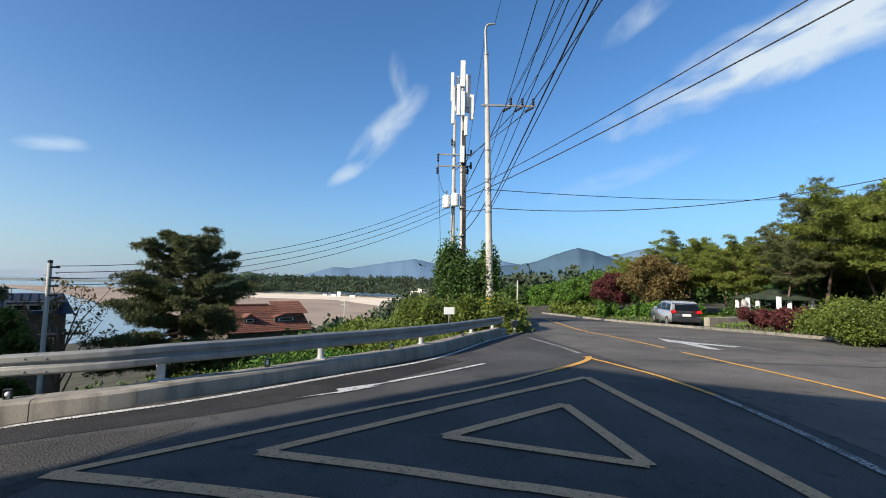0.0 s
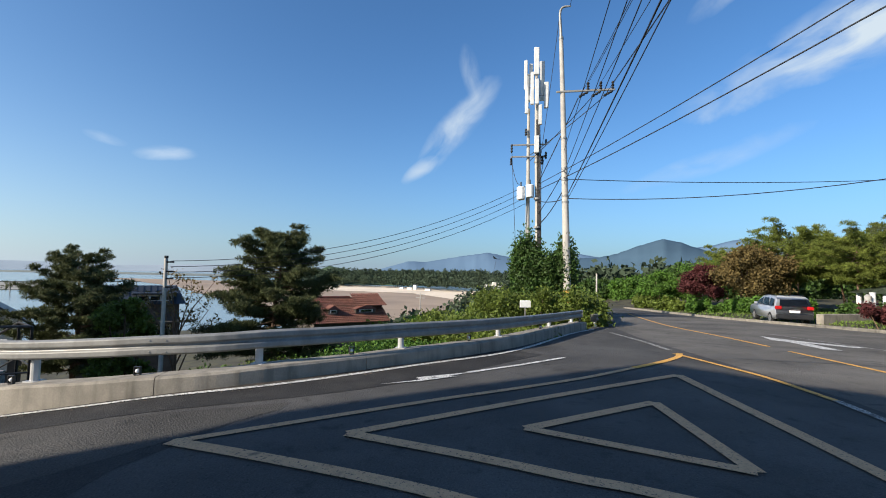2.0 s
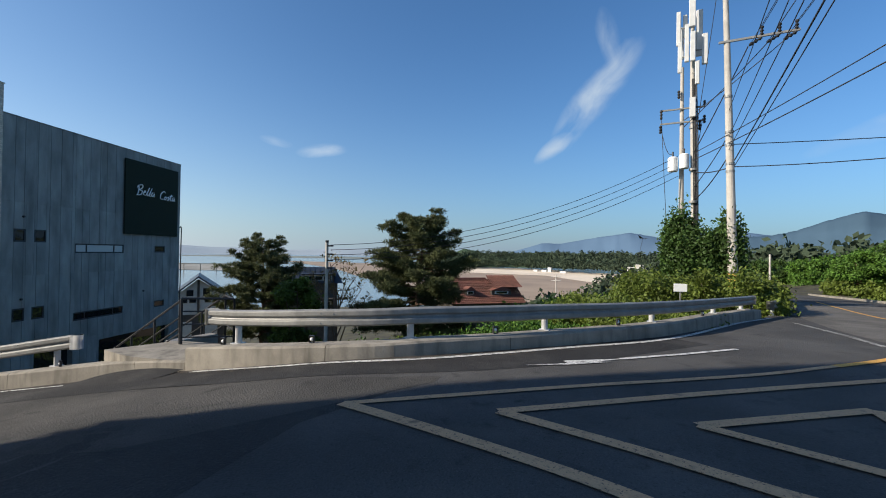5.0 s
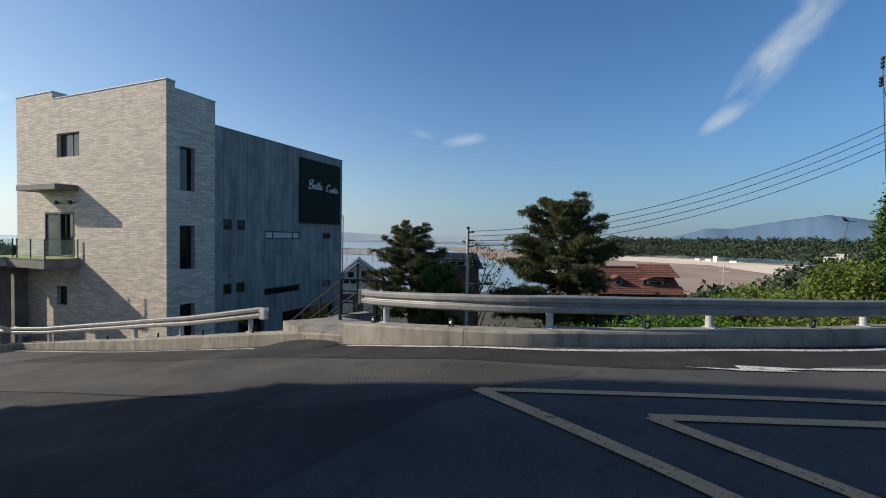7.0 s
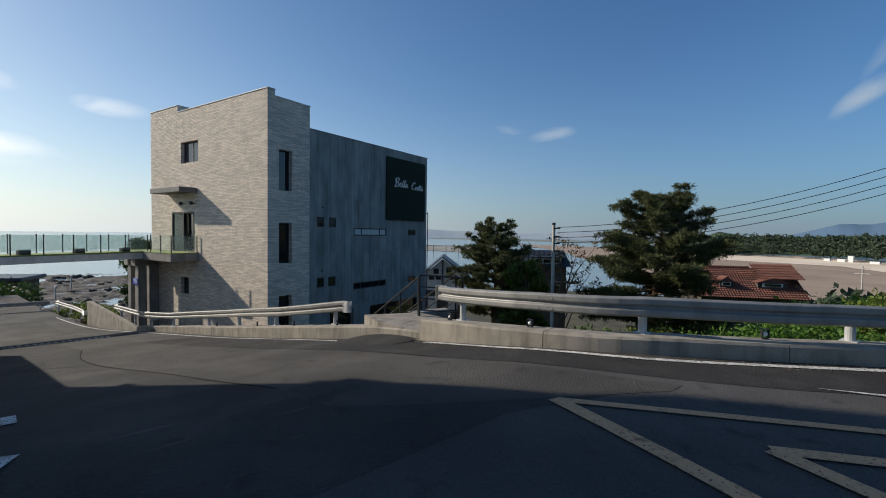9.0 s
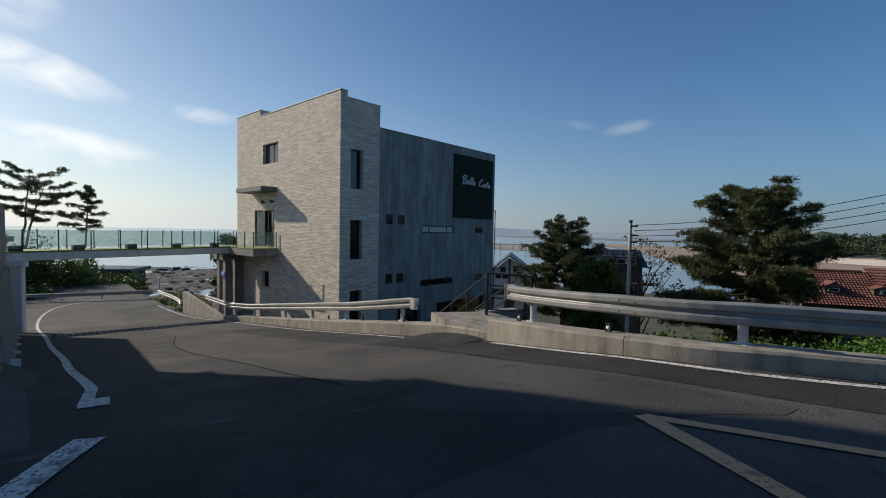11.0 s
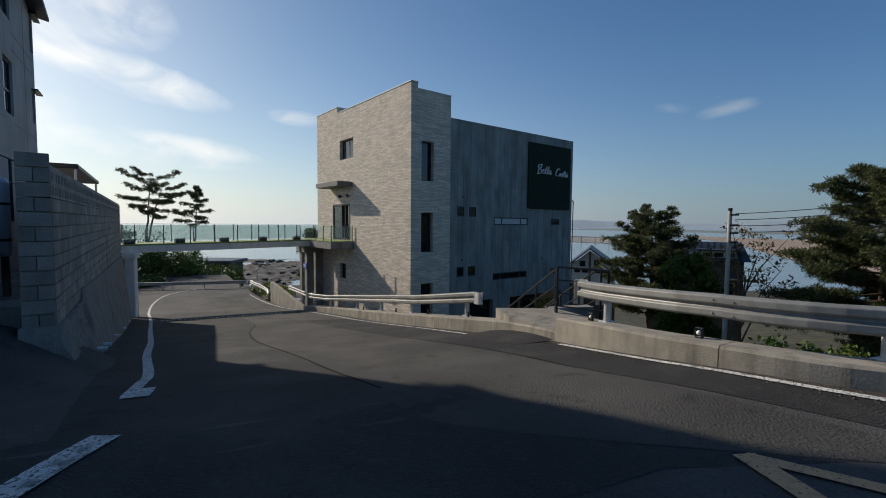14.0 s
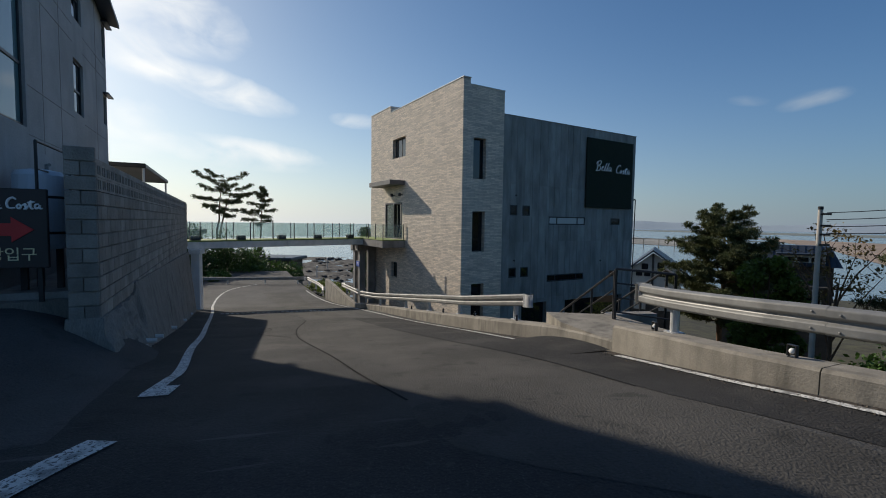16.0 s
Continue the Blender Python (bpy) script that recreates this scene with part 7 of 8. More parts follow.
for k in range(4):
    part("feeder_cable", under(mast, tube(bmesh.new(), [(1.02 + 0.07 * k, 31.0, 12.6), (1.1 + 0.08 * k, 31.05, 9), (1.2 + 0.07 * k, 31.4, 3)], 0.035, 6)), M_CABLE, mast)
for z in (9.6, 7.0, 5.0):
    part("band", under(mast, tube(bmesh.new(), [(1.12, 31.3, z), (1.12, 31.3, z + 0.14)], 0.24, 12)), M_STEEL, mast)

pole2 = empty("utility_pole", Matrix.Translation((0.5, 31.6, -1)), "slim concrete pole with cross arms and two transformers", "utility pole")
part("shaft", under(pole2, tube(bmesh.new(), [(0.5, 31.8, -1.5), (0.48, 31.6, 13.6)], [0.19, 0.10], 12)), M_POLE, pole2)
for z in (10.95, 10.1):
    part("cross_arm", under(pole2, box(bmesh.new(), (-0.75, 31.4, z - 0.05), (1.75, 31.48, z + 0.05), 0.006)), M_STEEL, pole2)
for x, z, dz in ((-0.68, 11.0, -0.6), (0.3, 11.6, 0.5), (-0.72, 10.0, -0.5), (1.7, 11.0, 0.3), (1.45, 10.1, -0.6), (1.7, 10.4, -0.5)):
    part("insulator", under(pole2, tube(bmesh.new(), [(x, 31.4, z + dz * k / 6) for k in range(7)], [0.05, 0.09, 0.05, 0.09, 0.05, 0.09, 0.05], 8)), M_BLACK, pole2)
for x, z0 in ((0.0, 7.0), (0.62, 7.15)):
    tr = part("transformer", under(pole2, tube(bmesh.new(), [(x, 31.25, z0), (x, 31.25, z0 + 0.05), (x, 31.25, z0 + 0.85), (x, 31.25, z0 + 0.92)], [0.26, 0.29, 0.29, 0.2], 18)), M_WHITE, pole2, "white drum transformer")
    part("bushing", under(pole2, tube(bmesh.new(), [(x, 31.25, z0 + 0.9), (x, 31.25, z0 + 1.25)], 0.05, 8)), M_BLACK, tr)

sp = empty("utility_pole", Matrix.Translation((-16.87, 18.8, -6)), "grey concrete utility pole below the road", "utility pole")
part("shaft", under(sp, tube(bmesh.new(), [(-16.87, 18.8, -6.5), (-16.87, 18.8, 2.25)], [0.115, 0.08], 14)), M_POLE, sp)
part("cap", under(sp, tube(bmesh.new(), [(-16.87, 18.8, 2.18), (-16.87, 18.8, 2.3)], 0.09, 14)), M_BLACK, sp)
for z in (2.0, 1.55, 1.2, 0.8):
    part("insulator", under(sp, tube(bmesh.new(), [(-16.8, 18.75, z), (-16.55, 18.95, z)], 0.04, 6)), M_BLACK, sp)
for x, y, zb, zt, lab in ((9.7, 59.0, -3.5, 2.1, "distant thin concrete pole beyond the bend"), (-31.9, 142.4, -18, -4.8, "distant concrete pole with cross arms near the beach"),
                          (-217.8, -27.7, -26, -20.0, "far utility pole on the rocky shore"), (-252.4, -26.9, -26, -19.0, "far utility pole on the rocky shore")):
    t = empty("utility_pole", Matrix.Translation((x, y, zb)), lab, "utility pole")
    k = max(0.10, abs(math.hypot(x, y)) * 0.0011)
    part("shaft", tube(bmesh.new(), [(0, 0, -1), (0, 0, zt - zb)], k, 8), M_POLE, t)
    if zt < 0:
        for f in (0.86, 0.95):
            part("cross_arm", box(bmesh.new(), (-9 * k, -k, f * (zt - zb)), (9 * k, k, f * (zt - zb) + 1.2 * k)), M_POLE, t)


def cable(a, b, sag, r, label="thin black overhead cable", sub=22):
    a, b = Vector(a), Vector(b)
    pts = [a.lerp(b, k / sub) - Vector((0, 0, 4 * sag * (k / sub) * (1 - k / sub))) for k in range(sub + 1)]
    tagged(part("overhead_cable", tube(bmesh.new(), pts, r, 5), M_CABLE), label, "cable", "overhead cables")


for k, (x, z) in enumerate(((4.05, 13.7), (4.8, 13.7), (5.5, 13.65), (3.45, 12.7), (4.2, 12.7), (4.9, 12.7))):
    cable((x, 27.7, z), (x + 2.6 + 0.05 * k, -26, z + 0.6), 0.9, 0.016)
cable((2.6, 27.8, 8.1), (2.6, -26, 13.4), 1.0, 0.016)
cable((2.6, 27.8, 7.4), (3.0, -26, 13.0), 1.0, 0.016)
cable((2.6, 27.8, 9.5), (2.2, -26, 13.6), 0.9, 0.016)
cable((3.4, 27.7, 12.7), (1.1, 31.2, 8.0), 0.1, 0.03)
cable((4.2, 27.7, 12.7), (0.6, 31.4, 9.8), 0.1, 0.025)
cable((4.9, 27.7, 12.7), (0.6, 31.4, 10.2), 0.1, 0.025)
cable((1.1, 31.0, 8.0), (18.4, -9.0, 12.6), 0.7, 0.022)
cable((1.1, 31.0, 7.6), (19.2, -9.0, 12.3), 0.8, 0.026)
cable((2.6, 27.9, 7.7), (42.5, 42.4, 11.1), 0.6, 0.024)
cable((2.7, 27.9, 6.5), (32.2, 22.9, 10.2), 1.5, 0.024)
cable((1.1, 31.2, 6.9), (2.7, 27.9, 6.5), 0.15, 0.03)
cable((1.2, 31.2, 5.2), (2.7, 27.9, 7.3), 0.25, 0.03)
cable((1.2, 31.2, 6.0), (2.6, 27.9, 8.2), 0.1, 0.025)
cable((2.85, 27.75, 6.8), (3.6, -5.7, 10.3), 0.15, 0.028, "thick twisted black overhead cable")
cable((2.85, 27.75, 6.5), (3.8, -5.7, 10.1), 0.15, 0.018)
cable((2.28, 27.9, 18.2), (1.2, 31.2, 9.0), 0.2, 0.018)
cable((2.9, 27.85, 18.7), (5.5, -26, 24), 0.5, 0.016)
for k in range(4):
    cable((0.3, 31.4, 8.0 - 0.42 * k), (-16.7, 18.9, 2.05 - 0.27 * k), 1.3, 0.016)
cable((-0.7, 31.4, 10.0), (0.0, 31.3, 8.2), 0.7, 0.02)
cable((-0.66, 31.4, 10.4), (-0.3, 31.5, 3.0), 0.05, 0.018)
cable((1.6, 31.4, 10.2), (1.2, 31.3, 8.4), 0.4, 0.02)
# bird-shaped scarer on a line
kt = empty("bird_scarer", pose(-2.0, 38.5, 3.1, 0, 20, 30), "small dark bird-shaped kite on a line", "kite")
bm = bmesh.new()
vs = [bm.verts.new(p) for p in ((-0.45, 0.0, 0.12), (0, 0.22, 0.0), (0.5, 0.0, 0.15), (0.05, -0.18, -0.05), (0, 0.5, 0.0), (0.02, -0.4, -0.02))]
for f in ((0, 3, 1), (1, 3, 2), (1, 2, 4), (0, 1, 4), (3, 5, 2)):
    bm.faces.new([vs[i] for i in f])
bmesh.ops.solidify(bm, geom=bm.faces[:], thickness=0.03)
part("wings", bm, M_BLACK, kt)
cable((-2.0, 38.5, 3.1), (-2.9, 38.6, -1.5), 0.0, 0.012, "thin line of the bird scarer")
# white notice on the bank
t = empty("notice_board", pose(0.25, 21.4, -0.8, 0, 0, 12), "small white notice board on the bank", "sign")
part("plate", box(bmesh.new(), (-0.26, -0.02, 1.0), (0.26, 0.02, 1.34), 0.01), M_WHITE, t)
part("leg", tube(bmesh.new(), [(0, 0.03, 0), (0, 0.03, 1.2)], 0.03, 8), M_STEEL, t)


# ---------------------------------------------------------------- houses below the road
def frame_of(x, y, z, ax, ay):
    """A frame at a place whose x axis points along (ax, ay)."""
    d = Vector((ax, ay, 0)).normalized()
    return Matrix(((d.x, -d.y, 0, x), (d.y, d.x, 0, y), (0, 0, 1, z), (0, 0, 0, 1)))


red = empty("tiled_house", frame_of(-19.6, 39.6, -8.45, 0.72, 0.69), "brick house with a weathered red tile roof", "house")
part("wall", box(bmesh.new(), (0.5, 0.3, 0), (8.0, 6.2, 5.3)), M_DARKWALL, red)
bm = bmesh.new()
vs = [bm.verts.new(p) for p in ((0.48, 0.3, 5.2), (0.48, 6.2, 5.2), (0.48, 3.2, 7.3), (0.7, 0.3, 5.2), (0.7, 6.2, 5.2), (0.7, 3.2, 7.3))]
for f in ((0, 2, 1), (3, 4, 5), (0, 3, 5, 2), (2, 5, 4, 1), (0, 1, 4, 3)):
    bm.faces.new([vs[i] for i in f])
part("gable", bm, M_TANWALL, red, "orange-brown gable wall")


def tiled(parent, x0, x1, y0, z0, y1, z1, cols, rows, name="roof_tile"):
    """A slope of curved tiles: each course is a rippled strip that overlaps the one below; one part per course."""
    slope = Vector((0, y1 - y0, z1 - z0))
    nrm = Vector((0, -(z1 - z0), y1 - y0)).normalized()
    if nrm.z < 0:
        nrm.negate()
    for r in range(rows):
        bm = bmesh.new()
        a, b = r / rows, (r + 1.15) / rows
        ring = []
        for k in range(cols * 4 + 1):
            x = x0 + (x1 - x0) * k / (cols * 4)
            rip = 0.045 * math.cos(math.pi * k / 2) + 0.01 * math.sin(x * 7 + r)
            lo = Vector((x, y0, z0)) + slope * a + nrm * (0.07 + rip)
            hi = Vector((x, y0, z0)) + slope * b + nrm * (0.0 + rip)
            ring.append((bm.verts.new(lo), bm.verts.new(hi), bm.verts.new(lo - nrm * 0.05)))
        for p, q in zip(ring, ring[1:]):
            bm.faces.new((p[0], q[0], q[1], p[1]))
            bm.faces.new((p[2], q[2], q[0], p[0]))
        part(name, bm, M_TILE, parent)


roof = part("roof", extrude_poly(bmesh.new(), [(0.2, 0.1), (8.3, 0.1), (8.3, 6.4), (0.2, 6.4)], 5.1, 5.18), M_TILE, red, "weathered red tile roof")
tiled(roof, 0.0, 8.4, -0.15, 5.05, 3.2, 7.35, 40, 15, "tile_course")
tiled(roof, 0.0, 8.4, 6.55, 5.05, 3.2, 7.35, 40, 8, "tile_course")
tiled(roof, 5.2, 8.5, 0.9, 6.6, 3.3, 7.75, 16, 6, "tile_course")
part("ridge", tube(bmesh.new(), [(0.0, 3.2, 7.42), (5.2, 3.2, 7.42)], 0.12, 8), M_TILE, roof)
for x, w in ((2.6, 0.5), (6.1, 1.1)):
    dm = part("dormer", box(bmesh.new(), (x - w, 0.85, 5.8), (x + w, 2.6, 6.35)), M_DARKWALL, red)
    part("dormer_window", box(bmesh.new(), (x - w * 0.7, 0.8, 5.95), (x + w * 0.7, 0.86, 6.25), 0.01), M_WHITE, dm)
    part("dormer_pane", box(bmesh.new(), (x - w * 0.55, 0.77, 6.0), (x + w * 0.55, 0.81, 6.2)), M_GLASS, dm)
    bm = bmesh.new()
    vs = [bm.verts.new(p) for p in ((x - w - 0.15, 0.7, 6.3), (x, 0.7, 6.75), (x + w + 0.15, 0.7, 6.3), (x - w - 0.15, 2.9, 6.3), (x, 2.9, 6.75), (x + w + 0.15, 2.9, 6.3))]
    for f in ((0, 1, 4, 3), (1, 2, 5, 4), (0, 2, 1), (3, 4, 5)):
        bm.faces.new([vs[i] for i in f])
    part("dormer_roof", bm, M_TILE, dm)
for x in (1.6, 3.4, 5.6):
    part("window", box(bmesh.new(), (x, 0.24, 1.4), (x + 0.8, 0.32, 2.6), 0.02), M_GLASS, red)

dark = empty("dark_house", frame_of(-42.0, 36.4, -13.0, 0.73, 0.68), "dark stone house with a blue-black metal roof", "house")
part("wall", box(bmesh.new(), (0, 0, 0), (8.4, 6, 10.9)), M_DARKWALL, dark)
bm = bmesh.new()
vs = [bm.verts.new(p) for p in ((-0.6, -0.7, 10.9), (9.0, -0.7, 10.9), (9.0, 6.7, 10.9), (-0.6, 6.7, 10.9), (0.6, 2.2, 12.7), (8.2, 2.2, 12.7), (8.2, 4.2, 12.7), (0.6, 4.2, 12.7))]
for f in ((0, 1, 5, 4), (1, 2, 6, 5), (2, 3, 7, 6), (3, 0, 4, 7), (4, 5, 6, 7), (0, 3, 2, 1)):
    bm.faces.new([vs[i] for i in f])
rf = part("roof", bm, M_DARKROOF, dark)
for k in range(16):
    x = -0.3 + 0.6 * k
    part("roof_seam", tube(bmesh.new(), [(x, -0.68, 10.95), (min(8.15, max(0.65, x)), 2.2, 12.75)], 0.03, 4), M_DARKROOF, rf)
ho = part("dormer", box(bmesh.new(), (4.6, -0.2, 11.0), (7.8, 2.0, 11.9)), M_CREAM, dark)
for k in range(3):
    part("dormer_pane", box(bmesh.new(), (4.8 + k, -0.24, 11.3), (5.6 + k, -0.19, 11.7)), M_GLASS, ho)
part("dormer_roof", box(bmesh.new(), (4.2, -0.6, 11.9), (8.2, 2.2, 12.05), 0.03), M_DARKROOF, ho)
part("balcony", box(bmesh.new(), (3.6, -1.4, 9.0), (9.6, 0, 9.15)), M_DARKWALL, dark)
for k in range(9):
    part("baluster", tube(bmesh.new(), [(3.7 + 0.72 * k, -1.35, 9.15), (3.7 + 0.72 * k, -1.35, 10.1)], 0.03, 5), M_BLACK, dark)
part("balcony_rail", tube(bmesh.new(), [(3.6, -1.35, 10.1), (9.6, -1.35, 10.1)], 0.04, 6), M_BLACK, dark)
for x in (1.0, 4.0, 6.4):
    w = part("window", box(bmesh.new(), (x, -0.05, 7.2), (x + 1.3, 0.02, 8.7), 0.02), M_CREAM, dark)
    part("pane", box(bmesh.new(), (x + 0.12, -0.08, 7.32), (x + 1.18, -0.045, 8.58)), M_GLASS, w)

gab = empty("gabled_house", frame_of(-51.2, 31.8, -11.0, 3.0, 4.3), "cream gabled house with a dark roof and stone base", "house")
part("wall", extrude_poly(bmesh.new(), [(0, 0), (5.4, 0), (5.4, 8), (0, 8)], 5.0, 7.2), M_CREAM, gab)
part("base_wall", box(bmesh.new(), (-0.1, -0.1, 0), (5.5, 8.1, 5.0)), M_DARKWALL, gab, "dark stone ground floor")
bm = bmesh.new()
vs = [bm.verts.new(p) for p in ((0, 0, 7.2), (5.4, 0, 7.2), (2.4, 0, 9.2), (0, 0.3, 7.2), (5.4, 0.3, 7.2), (2.4, 0.3, 9.2))]
for f in ((0, 1, 2), (3, 5, 4), (0, 2, 5, 3), (1, 4, 5, 2), (0, 3, 4, 1)):
    bm.faces.new([vs[i] for i in f])
part("gable", bm, M_CREAM, gab)
for (x0, z0), (x1, z1) in (((-0.7, 6.75), (2.4, 9.35)), ((6.2, 6.6), (2.4, 9.35))):
    bm = bmesh.new()
    vs = [bm.verts.new(p) for y in (-0.6, 8.6) for p in ((x0, y, z0), (x1, y, z1), (x1, y, z1 + 0.22), (x0, y, z0 + 0.22))]
    for f in ((0, 1, 2, 3), (4, 7, 6, 5), (0, 4, 5, 1), (3, 2, 6, 7), (0, 3, 7, 4), (1, 5, 6, 2)):
        bm.faces.new([vs[i] for i in f])
    part("roof", bm, M_DARKROOF, gab)
for x, z0, z1 in ((0.6, 6.4, 7.0), (1.5, 6.4, 7.0), (3.1, 6.4, 7.0), (4.0, 6.4, 7.0), (1.2, 7.2, 7.9), (2.9, 7.2, 8.1)):
    part("window", box(bmesh.new(), (x, -0.06, z0), (x + 0.7, 0.02, z1), 0.02), M_GLASS, gab)
part("beam", box(bmesh.new(), (2.3, -0.08, 5.2), (2.55, 0.0, 9.1)), M_DARKWALL, gab)
for x in (0.5, 3.2):
    part("window", box(bmesh.new(), (x, -0.16, 2.4), (x + 1.3, -0.08, 4.2), 0.02), M_CREAM, gab)

# pale lane between the houses and a garden wall
bm = bmesh.new()
extrude_poly(bm, [(-16, 26), (-9, 28), (-8, 31), (-17, 29.5)], -6.6, -6.2)
tagged(part("lane", bm, M_CONC), "pale concrete lane between the houses", "lane", kind="structure")

# white block of flats by the woods
wh = empty("white_house", frame_of(-11.5, 152, -14, 1, 0.1), "pale cream block house among the trees", "house")
part("wall", box(bmesh.new(), (0, 0, 0), (6.0, 6, 12.0), 0.02), M_CREAM, wh)
part("tower", box(bmesh.new(), (2.6, -0.3, 0), (4.6, 6.2, 12.9), 0.02), M_CREAM, wh)
part("annex", box(bmesh.new(), (-2.6, 1, 0), (0, 6, 9.6), 0.02), M_CREAM, wh)
for x, z in ((0.6, 9.8), (5.0, 10.2), (0.6, 7.0), (-1.8, 8.0)):
    part("window", box(bmesh.new(), (x, -0.36, z), (x + 0.7, -0.02, z + 1.0)), M_GLASS, wh)
bh = empty("blue_roof_house", frame_of(52, 210, -6, 1, -0.2), "far white building with a pale blue roof", "house")
part("wall", box(bmesh.new(), (0, 0, 0), (8, 6, 6.4), 0.05), M_WHITE, bh)
part("roof", box(bmesh.new(), (-0.6, -0.6, 6.4), (8.6, 6.6, 7.6), 0.1), M_TANK, bh)
oh = empty("orange_house", frame_of(13.6, 112, -6, 1, 0), "far small orange-roofed house", "house")
part("wall", box(bmesh.new(), (0, 0, 0), (3.4, 4, 5.4), 0.05), M_CREAM, oh)
part("roof", box(bmesh.new(), (-0.3, -0.3, 5.4), (3.7, 4.3, 6.8), 0.3), M_TANWALL, oh)

# ---------------------------------------------------------------- beach, woods and hills
def sheet(name, poly, z, mat, label, category, bump=0.0):
    bm = bmesh.new()
    bm.faces.new([bm.verts.new((x, y, z)) for x, y in poly])
    bmesh.ops.triangulate(bm, faces=bm.faces[:])
    return tagged(part(name, bm, mat), label, category, kind="structure")


sheet("tidal_flat", [(-1000, 900), (-640, 890), (-420, 690), (-272, 588), (-140, 573), (-65, 461), (60, 440), (60, 215), (-60, 215), (-110, 205), (-170, 270), (-250, 350), (-330, 420), (-480, 560), (-800, 790)], -25.85,
      material("wet_sand", (0.34, 0.245, 0.16), 0.6, vary=0.2, scale=0.02, bump=0), "brown wet tidal flat of the bay", "beach")
sheet("beach", [(-700, 1040), (-520, 880), (-430, 860), (-330, 840), (-225, 815), (-92, 710), (60, 690), (60, 438), (-65, 459), (-140, 571), (-272, 586), (-420, 688), (-640, 888)], -25.6,
      M_SAND, "pale dry sand beach curving round the bay", "beach")
sheet("sand_spit", [(-760, 360), (-600, 372), (-535, 392), (-520, 412), (-580, 470), (-700, 560), (-900, 560)], -25.6, material("spit_sand", (0.26, 0.25, 0.22), 0.9, vary=0.3, scale=0.03, bump=0), "low sandy spit in the bay", "shore")


def ridge(name, table, near, depth, foot, mat, label, rough=0.1, seed=1.0, step=0.5):
    """A long hill round the horizon: headings and angles of its crest at a distance."""
    yaws, els = [t[0] for t in table], [t[1] for t in table]
    verts, faces, n = [], [], 0
    y = yaws[0]
    while y >= yaws[-1]:
        e = np.interp(-y, [-v for v in yaws], els)
        d = Vector((-math.sin(radians(y)), math.cos(radians(y)), 0))
        crest = 1.7 + (near + depth) * math.tan(radians(e)) + rough * near * 0.01 * noise.noise((y * 1.9, seed, 0)) + rough * near * 0.006 * noise.noise((y * 7, seed, 3))
        for f in (0, 0.35, 0.7, 1.0, 1.5):
            z = foot + (crest - foot) * min(1, math.sin(min(1, f) * math.pi / 2)) * (1 if f <= 1 else 0.55)
            q = d * (near + depth * f * (1 + 0.08 * noise.noise((y * 0.8, f * 3, seed))))
            verts.append((q.x, q.y, z + (rough * near * 0.004 * noise.noise((y * 5, f * 9, seed)) if 0 < f < 1 else 0)))
        n += 1
        y -= step
    for i in range(n - 1):
        for k in range(4):
            faces.append((i * 5 + k, (i + 1) * 5 + k, (i + 1) * 5 + k + 1, i * 5 + k + 1))
    return tagged(new(name, mesh_of(name, verts, faces, mat, True)), label, "hills", kind="structure")


ridge("backdrop_hill", [(27, -0.6), (24.2, 0.62), (22.2, 0.25), (20.5, -0.15), (17.5, 0.1), (15.7, 0.2), (13.5, 0.3), (11, 0.25), (9.2, 0.15), (4, 0.1), (1.3, 0.05), (-4, 0.1), (-9, 0.0), (-16, 0.2), (-24, 0.4), (-40, 0.5)], 860, 160, -24, M_HILL, "dark wooded ridge behind the beach", 0.08, 2.0, 0.25)
# far ranges: the bluish or pale tone is haze painted into the material
ridge("backdrop_mountain", [(-4, 1.2), (-7.4, 2.18), (-9.5, 2.3), (-11.7, 2.76), (-14, 3.7), (-16.7, 4.5), (-18.5, 4.1), (-20.8, 3.18), (-23.6, 2.6), (-30, 2.4), (-40, 2.0)], 2000, 500, -20, M_MOUNT_HAZE, "wooded mountain, blue-grey haze put into its colour", 0.12, 5.0, 0.3)
ridge("backdrop_mountain", [(20, -0.2), (17.5, 0.45), (14.2, 1.45), (12.1, 1.38), (9, 1.95), (7.1, 2.29), (3.9, 2.75), (0.6, 2.1), (-3, 2.3), (-7.4, 2.7), (-9.9, 2.3), (-15, 2.6), (-21.7, 3.73), (-24.2, 4.35), (-27.8, 4.3), (-33, 3.6), (-45, 3.0)], 3200, 600, -20, M_MOUNT_FAR_HAZE, "far mountains, pale blue haze put into their colour", 0.10, 9.0, 0.3)
ridge("backdrop_hill_far", [(70, -0.5), (64, 0.1), (60, 0.5), (57.5, 0.5), (54.9, 0.35), (50.6, 0.3), (47, 0.1), (43.4, 0.2), (39, 0.4), (36, 0.3), (30, 0.25), (24, -0.1)], 3400, 500, -26, M_HAZE_HILL, "hills across the bay, pale haze put into their colour", 0.05, 12.0, 0.3)
sheet("far_shore", [(-2050, 1150), (-1500, 1300), (-900, 1450), (-500, 1300), (-600, 1600), (-1200, 2000), (-2300, 1700)], -25.7, material("far_shore", (0.17, 0.19, 0.17), 1.0, vary=0.25, scale=0.01, bump=0), "low far shore across the bay", "shore")
# long low bridge across the bay
fb = empty("far_bridge", Matrix.Translation((-502, 364, -26)), "long low road bridge across the bay", "bridge")
d = Vector((0.588, 0.809, 0)).normalized()
part("deck", tube(bmesh.new(), [(-110 * d.x, -110 * d.y, 10.3), (110 * d.x, 110 * d.y, 10.3)], 0.45, 6), M_CONC, fb)
for k in range(13):
    q = d * (-105 + 17.5 * k)
    part("pier", tube(bmesh.new(), [(q.x, q.y, -2), (q.x, q.y, 10.3)], 0.5, 6), M_CONC, fb)
